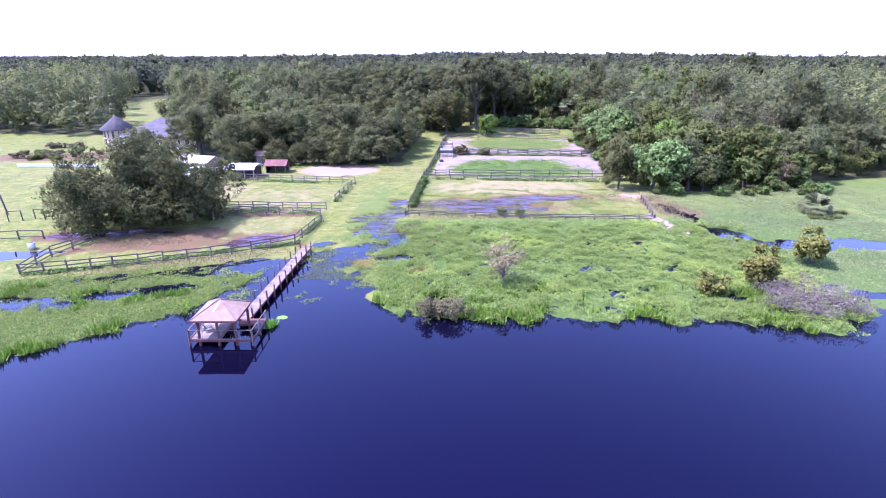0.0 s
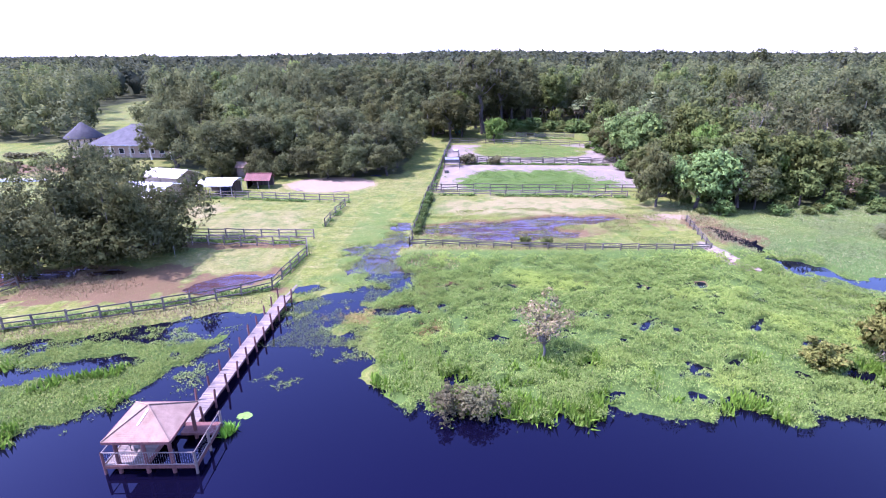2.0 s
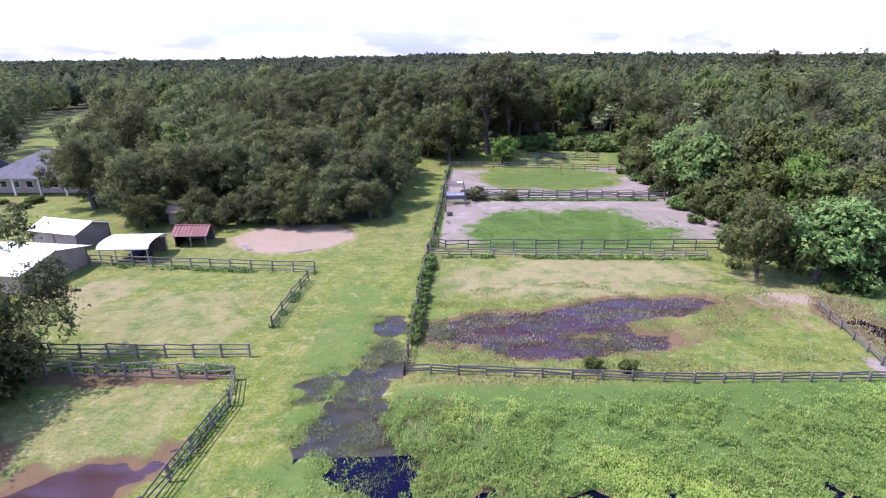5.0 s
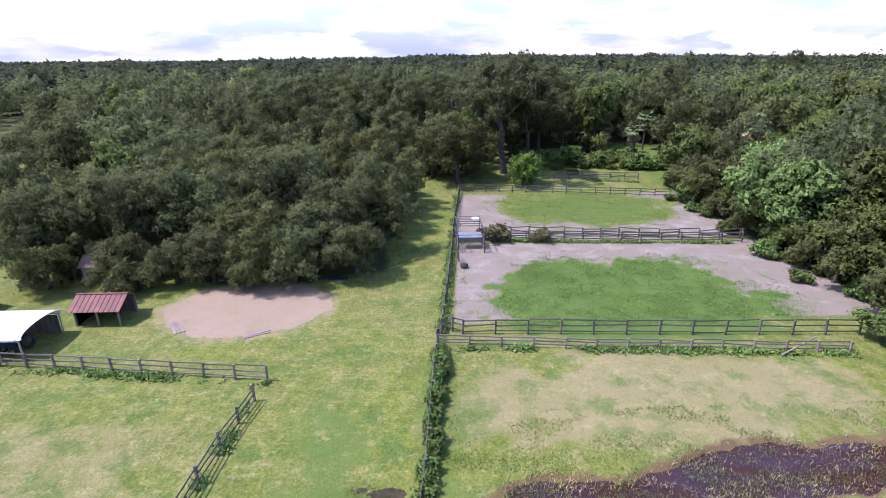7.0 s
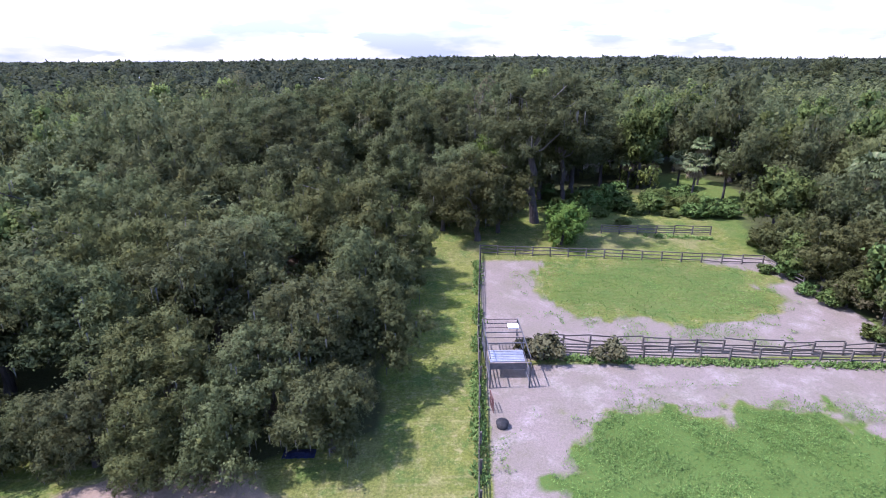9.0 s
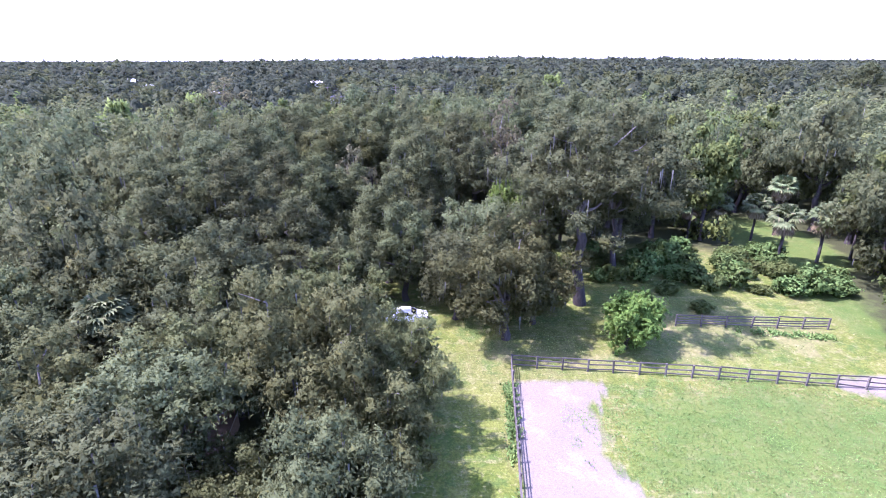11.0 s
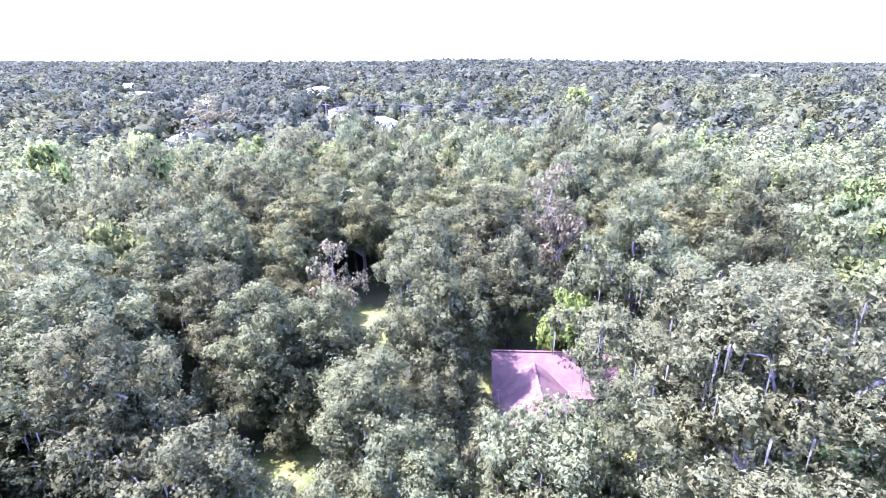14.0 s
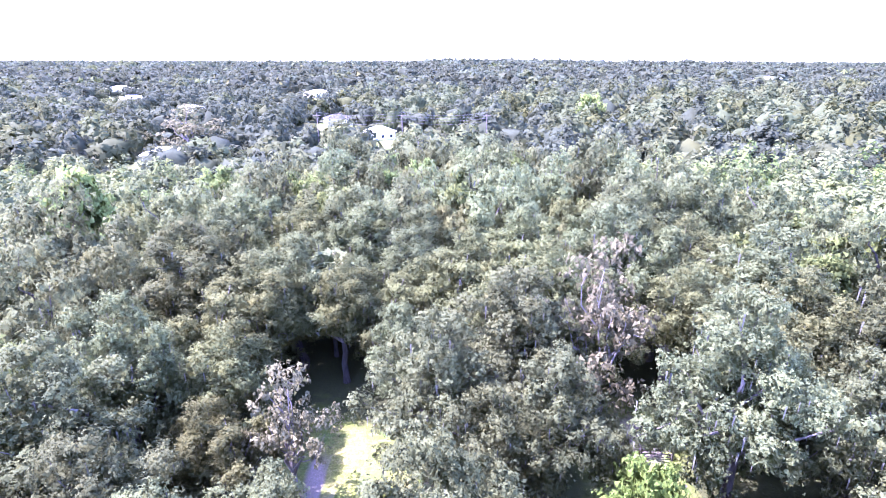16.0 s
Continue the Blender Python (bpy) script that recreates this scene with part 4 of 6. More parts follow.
def far_woods(rng, lo, hi, gap, half):
    """Spots for trees between two distances, one to a cell."""
    w = hi * half + 60
    xs, ys = np.meshgrid(np.arange(-w, w, gap), np.arange(lo, hi, gap))
    x = (xs + rng.uniform(-0.42, 0.42, xs.shape) * gap).ravel()
    y = (ys + rng.uniform(-0.42, 0.42, ys.shape) * gap).ravel()
    ok = (woods(x, y) > 1.5) & (np.abs(x) < 0.95 * y + 40)
    return x[ok], y[ok]


def sizes(rng, x, y, radius, height):
    """Spread and height of each far tree; stands differ."""
    m = len(x)
    R = radius * rng.uniform(0.75, 1.3, m)
    Hh = height * rng.uniform(0.55, 1.25, m) * (0.6 + 0.8 * rough_grain(x, y, 90, 71)) * (1 + 0.2 * ramp(x / y, 0.02, 0.2) * ramp(y, 240, 330) * ramp(-y, -700, -500))
    return R, Hh


def tops(rng, x, y, tris, R, Hh):
    """Sprays over the domes of trees at x, y: arrays of verts and triangles."""
    m = len(x)
    z0 = land(x, y)
    # lobes make every crown uneven
    lobes = 26 if tris > 300 else (16 if tris > 100 else 8)
    small = 0.2 if tris > 300 else (0.26 if tris > 100 else 0.34)
    ld = rng.normal(size=(m, lobes, 3))
    ld[:, :, 2] = np.abs(ld[:, :, 2]) - 0.55
    ld /= np.linalg.norm(ld, axis=2)[:, :, None] / rng.uniform(0.75, 1.2, (m, lobes, 1))
    pick = rng.integers(lobes, size=(m, tris))
    lc = np.take_along_axis(ld, pick[:, :, None], 1) * 0.7
    d = rng.normal(size=(m, tris, 3))
    d[:, :, 2] += 0.6
    d /= np.linalg.norm(d, axis=2)[:, :, None]
    unit = lc + d * small * rng.uniform(0.6, 1.1, (m, tris, 1))
    at = np.stack([x[:, None] + unit[:, :, 0] * R[:, None], y[:, None] + unit[:, :, 1] * R[:, None], z0[:, None] + Hh[:, None] * (0.44 + 0.53 * unit[:, :, 2])], 2).reshape(-1, 3)
    face = (0.6 * d + 0.6 * lc + 0.4 * rng.normal(size=d.shape) + (0, 0, 0.25)).reshape(-1, 3)
    face /= np.linalg.norm(face, axis=1)[:, None]
    u = np.cross(face, rng.normal(size=face.shape))
    u /= np.linalg.norm(u, axis=1)[:, None]
    v = np.cross(face, u)
    s = np.repeat(R * 2.6 / math.sqrt(tris), tris)[:, None] * rng.uniform(0.6, 1.35, (len(at), 1))
    verts = np.stack([at - u * s * 0.6 - v * s * 0.4, at + u * s * 0.6 - v * s * 0.35, at + v * s * 0.75 + face * s * 0.15], 1).reshape(-1, 3)
    soft = (0.5 * d + 0.8 * lc).reshape(-1, 3) + (0.4 if tris > 300 else 0.12) * face
    soft /= np.linalg.norm(soft, axis=1)[:, None]
    return verts, np.arange(len(verts)).reshape(-1, 3), np.repeat(soft, 3, 0)


def hearts(rng, x, y, R, Hh, full=False):
    """Low dark domes inside the far crowns."""
    ang = np.linspace(0, 2 * np.pi, 5, endpoint=False)
    ring = np.stack([np.cos(ang), np.sin(ang)], 1)
    z0 = land(x, y)
    one = np.concatenate([np.c_[ring * 0.12, np.full(5, 0.05)], np.c_[ring * 0.36, np.full(5, 0.38)], [[0, 0, 0.5]]])
    if full:
        one = one * (1.75, 1.75, 1.42)
    v = one[None] * np.stack([R, R, Hh], 1)[:, None] * rng.uniform(0.75, 1.1, (len(x), 11, 1)) + np.stack([x, y, z0], 1)[:, None]
    i = np.arange(5)
    j = (i + 1) % 5
    f = np.concatenate([np.stack([i, j, j + 5], 1), np.stack([i, j + 5, i + 5], 1), np.stack([i + 5, j + 5, np.full(5, 10)], 1)])
    nrm = np.tile(one * (1, 1, 0.5) + (0, 0, 0.05), (len(x), 1))
    return v.reshape(-1, 3), (f[None] + (np.arange(len(x)) * 11)[:, None, None]).reshape(-1, 3), nrm / np.linalg.norm(nrm, axis=1)[:, None]


def woods_band(name, seed, lo, hi, gap, tris, radius, height, label, half=0.95):
    """A belt of woods, one sheet of tree tops for each leaf colour."""
    rng = np.random.default_rng(seed)
    x, y = far_woods(rng, lo, hi, gap, half)
    taken = np.array([(u, v) for u, v, g in SET if v > 90])
    far = np.ones(len(x), bool)
    for k in range(len(x)):
        if y[k] < 310:
            far[k] = np.min((taken[:, 0] - x[k]) ** 2 + (taken[:, 1] - y[k]) ** 2) > (gap * 0.78) ** 2
    far &= ~((np.abs(x + 4) < 38) & (y > 116) & (y < 238))
    x, y = x[far], y[far]
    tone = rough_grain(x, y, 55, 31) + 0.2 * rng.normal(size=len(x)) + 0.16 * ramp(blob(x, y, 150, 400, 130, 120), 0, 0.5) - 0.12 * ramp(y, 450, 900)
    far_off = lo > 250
    # distant belts get leaf colours darkened for canopy shade and haze
    groups = [(FAR_DIM if far_off else CANOPY[0], tone < 0.5), (FAR_DIM if lo > 600 else (OAK_FAR if far_off else CANOPY[1]), (tone >= 0.5) & (tone < 0.68)), (OAK_FAR if far_off else CANOPY[2], (tone >= 0.68) & (tone < 0.92)), (OLIVE_FAR if far_off else CANOPY[3], tone >= 0.92)]
    for mat, pick in groups:
        if pick.sum() > 2:
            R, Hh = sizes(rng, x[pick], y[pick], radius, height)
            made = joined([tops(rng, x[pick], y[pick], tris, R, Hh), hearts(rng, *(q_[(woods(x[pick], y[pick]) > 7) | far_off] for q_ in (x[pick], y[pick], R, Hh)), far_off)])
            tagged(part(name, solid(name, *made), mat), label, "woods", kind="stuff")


woods_band("woods", 41, 92, 300, 8.0, 620, 5.6, 16.0, "closed canopy of live oak woods", 1.0)
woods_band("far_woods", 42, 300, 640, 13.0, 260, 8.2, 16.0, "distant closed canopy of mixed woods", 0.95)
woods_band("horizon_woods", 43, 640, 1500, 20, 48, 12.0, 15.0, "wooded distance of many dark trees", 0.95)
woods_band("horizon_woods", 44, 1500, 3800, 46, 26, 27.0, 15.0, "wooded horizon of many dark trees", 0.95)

# ---- fences ----
POST = {}


def fence(line, name="rail_fence", label="weathered dark three-rail wooden fence", height=1.25, rails=3, gap=2.5, wood=None, group="paddock fences", rail_h=0.13, sag=0.05, skip=()):
    """Posts and single boards along a line of (x, y)."""
    rng = np.random.default_rng(int(abs(line[0][0]) * 31 + abs(line[0][1]) * 17))
    wood = wood or FENCEWOOD
    key = (height, wood.name)
    if key not in POST:
        bm = slab(-0.075, -0.075, -0.5, 0.075, 0.075, height + 0.12, 0.012)
        rail = slab(0, -0.02, -rail_h / 2, 1, 0.02, rail_h / 2, 0.006)
        pair = []
        for nm, b in (("post", bm), ("rail", rail)):
            m = bpy.data.meshes.new(nm)
            b.to_mesh(m)
            b.free()
            m.materials.append(wood)
            pair.append(m)
        POST[key] = pair
    thing = tagged(new(name), label, "fence", group)
    spots = []
    for (x0, y0), (x1, y1) in zip(line[:-1], line[1:]):
        n = max(1, round(math.hypot(x1 - x0, y1 - y0) / gap))
        spots += [(x0 + (x1 - x0) * k / n, y0 + (y1 - y0) * k / n) for k in range(n)]
    spots.append(line[-1])
    z = [max(ground_z(x, y), -0.15) for x, y in spots]
    for (x, y), h in zip(spots, z):
        part("post", POST[key][0], None, thing, at=Matrix.Translation((x, y, h)) @ Matrix.Rotation(rng.normal() * 0.03, 4, "X") @ Matrix.Rotation(rng.normal() * 0.03, 4, "Y"))
    for k in range(len(spots) - 1):
        if k in skip:
            continue
        for r in range(rails):
            up = 0.3 + (height - 0.3) * r / max(1, rails - 1)
            a = Vector((*spots[k], z[k] + up + rng.normal() * sag))
            b = Vector((*spots[k + 1], z[k + 1] + up + rng.normal() * sag))
            m = beam_pose(a, b) @ Matrix.Translation((0, 0.09, 0)) @ Matrix.Diagonal(((b - a).length, 1, 1, 1))
            part("rail", POST[key][1], None, thing, at=m)
    return thing


fence([(-3.9, 105.6), (-3.4, 107.6), (-2.5, 117.8), (-1.5, 128.6), (-1.0, 135.7), (1.2, 157.6)], label="dark wooden rail fence along the sandy paddocks", rails=4)
fence([(-5.9, 79.1), (-4.9, 90), (-3.9, 105.6)], label="wire fence grown over with weeds beside the mown lane", rails=2, rail_h=0.03)
fence([(-1.6, 106.9), (13.0, 106.2), (33.5, 105.2)], label="dark three-rail wooden fence before the grassy paddock", height=1.4, gap=2.9)
fence([(-3.4, 107.9), (-1.6, 106.9)], label="short angled piece of dark wooden rail fence", height=1.4, gap=1.3)
fence([(-3.9, 105.0), (7.0, 104.0), (30.5, 102.4)], label="low grey board fence overgrown with weeds", height=0.95, rails=3, wood=GREYWOOD, gap=2.6)
fence([(3.6, 132.3), (21.3, 130.9), (37, 129.6)], label="dark wooden rail fence between two sandy paddocks", rails=4)
fence([(4.4, 133.7), (21.4, 132.3), (37.5, 131.0)], label="older sagging rail fence behind the paddock fence", rails=3, sag=0.1)
fence([(1.2, 157.6), (20, 155.2), (37.6, 152.8), (38.2, 145.8)], label="weathered rail fence at the back of the sandy paddock", rails=3)
fence([(20.0, 164.4), (36.0, 163.3)], label="grey board fence at the edge of the clearing", rails=4)
fence([(-45.2, 103.9), (-39.7, 103.3), (-27.5, 101.7), (-17.2, 100.3)], label="weathered grey board fence with weeds at its foot", wood=GREYWOOD, gap=2.4)
fence([(-17.4, 97.8), (-18.1, 92.9), (-18.5, 87.0)], label="dark three-rail fence along the mown lane")
fence([(-19.2, 78.7), (-18.4, 75.4), (-19.8, 65.8), (-22.5, 64.1), (-29.0, 61.0), (-39.2, 57.6), (-48.4, 55.1)], label="dark three-rail fence round the flooded pasture", height=1.3)
fence([(-48.4, 55.1), (-49.0, 61.0), (-47.3, 66.5)], label="leaning dark rail fence in the flooded corner", height=1.2)
fence([(-41, 83.1), (-38.4, 82.9), (-28.5, 82.3), (-19.0, 82.0)], label="weathered grey board fence between two pastures", wood=GREYWOOD, gap=2.4)
fence([(-40, 80.8), (-36.8, 80.2), (-28.0, 79.4), (-19.2, 78.7)], label="broken sagging board fence beside a drainage ditch", wood=GREYWOOD, gap=2.4, sag=0.12)
fence([(-5.9, 79.1), (5.0, 78.0), (16.5, 76.8), (32.2, 76.4)], label="half-drowned dark rail fence at the edge of the marsh", height=0.8, gap=2.4)
fence([(34.6, 88.5), (32.4, 76.6)], label="half-collapsed rail fence by the sandy bank", height=0.8, gap=2.2, sag=0.12)
fence([(4.5, 204.9), (13, 204.4)], label="dark four-rail fence before a sandy yard", rails=4, height=1.35)
fence([(-75, 66), (-68, 66.5), (-61, 67), (-55, 68)], name="wire_fence", label="thin post and wire fence by the green", rails=2, rail_h=0.02, height=1.2, gap=3.0)

# ---- the boardwalk and the boathouse on the lake ----
DOCK_Z = 0.62
dock = tagged(new("boardwalk"), "long grey plank boardwalk on red-brown posts over the water", "boardwalk")
plank_mesh = bpy.data.meshes.new("plank")
b = slab(-0.58, -0.068, -0.02, 0.58, 0.068, 0.02, 0.006)
b.to_mesh(plank_mesh)
b.free()
plank_mesh.materials.append(GREYWOOD)
rng = np.random.default_rng(8)
D0, D1 = Vector((-18.6, 43.4, DOCK_Z)), Vector((-17.55, 63.0, DOCK_Z))
runs = int((D1 - D0).length / 0.145)
head = math.atan2(D1.y - D0.y, D1.x - D0.x) - math.pi / 2
for k in range(runs):
    p = D0.lerp(D1, (k + 0.5) / runs)
    part("plank", plank_mesh, None, dock, at=Matrix.Translation(p + Vector((rng.normal() * 0.012, 0, rng.normal() * 0.006))) @ Matrix.Rotation(head + rng.normal() * 0.008, 4, "Z"))
for side in (-0.52, 0.52):
    bm = slab(0, -0.04, -0.2, (D1 - D0).length, 0.04, -0.022)
    part("stringer", bm, REDWOOD, dock, at=beam_pose(D0 + Vector((side, 0, 0)), D1 + Vector((side, 0, 0))))
post_mesh = bpy.data.meshes.new("post")
v, f = tube([(0, 0, -1.9), (0, 0, 0), (0, 0, 0.95), (0, 0, 1.0)], [0.085, 0.085, 0.08, 0.05], 9)
post_mesh = solid("post", v, f)
post_mesh.materials.append(REDWOOD)
for k in range(11):
    for side in (-0.66, 0.66):
        p = D0.lerp(D1, (k + 0.3) / 10.5)
        part("post", post_mesh, None, dock, at=Matrix.Translation((p.x + side, p.y, DOCK_Z + rng.uniform(-0.25, 0.1))) @ Matrix.Rotation(rng.normal() * 0.035, 4, "Y") @ Matrix.Rotation(rng.normal() * 0.03, 4, "X"))

hut = tagged(new("boathouse"), "open timber boathouse with a brown hipped shingle roof on posts", "boathouse")
X0, X1, Y0, Y1 = -21.9, -16.45, 39.6, 43.4
E0, E1, F0, F1, EAVE, APEX = -21.45, -17.5, 39.25, 43.0, 2.58, 3.75
for k in range(26):                      # the deck, left half planked, right half open to the water
    y = Y0 + (Y1 - Y0) * (k + 0.5) / 26
    wide = 2.4
    bm = slab(X0, y - 0.067, DOCK_Z - 0.03, X0 + wide, y + 0.067, DOCK_Z + 0.012, 0.006)
    part("plank", bm, GREYWOOD, hut)
for x0, y0, x1, y1 in ((X0, Y0 - 0.08, X1, Y0 + 0.06), (X0, Y1 - 0.06, X1, Y1 + 0.08), (X0 - 0.08, Y0, X0 + 0.06, Y1), (X1 - 0.06, Y0, X1 + 0.08, Y1), (X0 + 2.4, Y0, X0 + 2.55, Y1), (-18.7, Y1 - 1.0, X1, Y1 - 0.06)):
    part("beam", slab(x0, y0, DOCK_Z - 0.18, x1, y1, DOCK_Z + 0.012), REDWOOD, hut)
for x in (-21.05, -19.4, -17.85):
    for y in (39.7, 42.7):
        v, f = tube([(x, y, -1.8), (x, y, 0.5), (x, y, EAVE + 0.1)], [0.13, 0.12, 0.11], 8)
        part("post", solid("post", v, f), REDWOOD, hut)
for x in (X0, X1):
    for y in (Y0, (Y0 + Y1) / 2, Y1):
        v, f = tube([(x, y, -1.8), (x, y, DOCK_Z + 0.95)], [0.09, 0.085], 8)
        part("post", solid("post", v, f), REDWOOD if x == X0 else GREYWOOD, hut)
for a, b in (((X0, Y0), (X1, Y0)), ((X1, Y0), (X1, Y1)), ((X0, Y0), (X0, Y1))):
    for up in (0.06, 0.92):
        p, q_ = Vector((*a, DOCK_Z + up)), Vector((*b, DOCK_Z + up))
        part("rail", slab(0, -0.028, -0.028, (q_ - p).length, 0.028, 0.028, 0.006), GREYWOOD, hut, at=beam_pose(p, q_))
# mesh infill of thin wires below the top rail
bars = []
for a, b in (((X0, Y0), (X1, Y0)), ((X1, Y0), (X1, Y1))):
    n_ = int(math.dist(a, b) / 0.14)
    for k in range(1, n_):
        x, y = a[0] + (b[0] - a[0]) * k / n_, a[1] + (b[1] - a[1]) * k / n_
        bars.append(tube([(x, y, DOCK_Z), (x, y, DOCK_Z + 0.9)], [0.0045, 0.0045], 4))
tagged(part("wire_infill", solid("wire_infill", *joined(bars)), STEEL, hut, "thin steel wire infill"), kind="stuff")
# hipped roof: four slopes of overlapping shingle courses
def shingle_courses(bm, a, b, top_a, top_b, n_up, courses, step):
    """One slope from the eave a-b to its top, stepped like lapped shingles."""
    levels = [(0.0, 0.0)]
    for r in range(courses):
        levels += [(r / courses, step), ((r + 1) / courses, 0.012)]
    rows = [(bm.verts.new(a.lerp(top_a, t) * 1.0 + n_up * h), bm.verts.new(b.lerp(top_b, t) + n_up * h)) for t, h in levels]
    for (p0, p1), (q0, q1) in zip(rows[:-1], rows[1:]):
        bm.faces.new((p0, p1, q1, q0))


cx, cy = (E0 + E1) / 2, (F0 + F1) / 2
corners = [Vector((E0, F0, EAVE)), Vector((E1, F0, EAVE)), Vector((E1, F1, EAVE)), Vector((E0, F1, EAVE))]
peak = Vector((cx, cy, APEX))
for k in range(4):
    A, B = corners[k], corners[(k + 1) % 4]
    n_up = (B - A).cross(peak - A).normalized()
    bm = bmesh.new()
    courses = 19
    shingle_courses(bm, A, B, peak, peak, n_up, courses, 0.02)
    part("roof_slope", bm, SHINGLE, hut)
    part("fascia", slab(0, -0.03, -0.14, (B - A).length, 0.03, 0.03), REDWOOD, hut, at=beam_pose(A, B))
    v, f = tube([A + Vector((0, 0, 0.05)), peak + Vector((0, 0, 0.06))], [0.04, 0.04], 5)
    part("hip_ridge", solid("hip_ridge", v, f), SHINGLE, hut)
part("roof_patch", slab(-0.05, -0.5, 0, 0.05, 0.5, 0.02), WHITEMETAL, hut, "pale bare strip on the shingles", at=Matrix.Translation((cx - 0.05, cy - 0.65, APEX - 0.36)) @ Matrix.Rotation(0.55, 4, "X") @ Matrix.Rotation(-0.3, 4, "Z"))
loose = tagged(new("loose_plank"), "pale loose plank propped on the end of the boardwalk", "plank")
part("plank", slab(0, -0.09, -0.02, 2.3, 0.09, 0.02, 0.006), GREYWOOD, loose, at=beam_pose((-17.5, 62.6, DOCK_Z + 0.06), (-16.9, 64.6, DOCK_Z + 0.35)))
# the gear on the deck
gear = tagged(new("deck_chair"), "dark folding deck chair standing on the boathouse planks", "chair")
part("seat", slab(-0.3, -0.3, 0.38, 0.3, 0.3, 0.43, 0.01), DARKSTEEL, gear)
part("backrest", slab(-0.3, -0.03, 0.0, 0.3, 0.03, 0.6, 0.01), DARKSTEEL, gear, at=Matrix.Translation((0, 0.3, 0.4)) @ Matrix.Rotation(-0.3, 4, "X"))
for sx in (-0.27, 0.27):
    for sy in (-0.27, 0.27):
        part("leg", slab(sx - 0.02, sy - 0.02, 0, sx + 0.02, sy + 0.02, 0.4), DARKSTEEL, gear)
gear.matrix_basis = Matrix.Translation((-20.9, 41.2, DOCK_Z + 0.012)) @ Matrix.Rotation(2.2, 4, "Z")

# ---- lily pads ----
pad_bm = bmesh.new()
vs = [pad_bm.verts.new((math.cos(radians(a_)) * 0.3, math.sin(radians(a_)) * 0.3, 0.012 + 0.012 * math.cos(radians(a_ * 3)))) for a_ in range(15, 346, 22)]
mid_v = pad_bm.verts.new((0, 0, 0))
for p0, p1 in zip(vs[:-1], vs[1:]):
    pad_bm.faces.new((mid_v, p0, p1))
pad_mesh = bpy.data.meshes.new("lily_pad")
pad_bm.to_mesh(pad_mesh)
pad_bm.free()
pad_mesh.materials.append(LILY)
for x, y in [(-15.6 + rng.normal() * 0.35, 44.9 + rng.normal() * 0.3) for _ in range(9)] + [(-16.2, 43.9), (-16.0, 43.8)]:
    tagged(part("lily_pad", pad_mesh, None, at=Matrix.Translation((x, y, 0.006)) @ Matrix.Rotation(rng.random() * 6, 4, "Z") @ Matrix.Diagonal((*[rng.uniform(0.6, 1.0)] * 3, 1))), "round green lily pad floating on the lake", "lily pad", "lily pads")

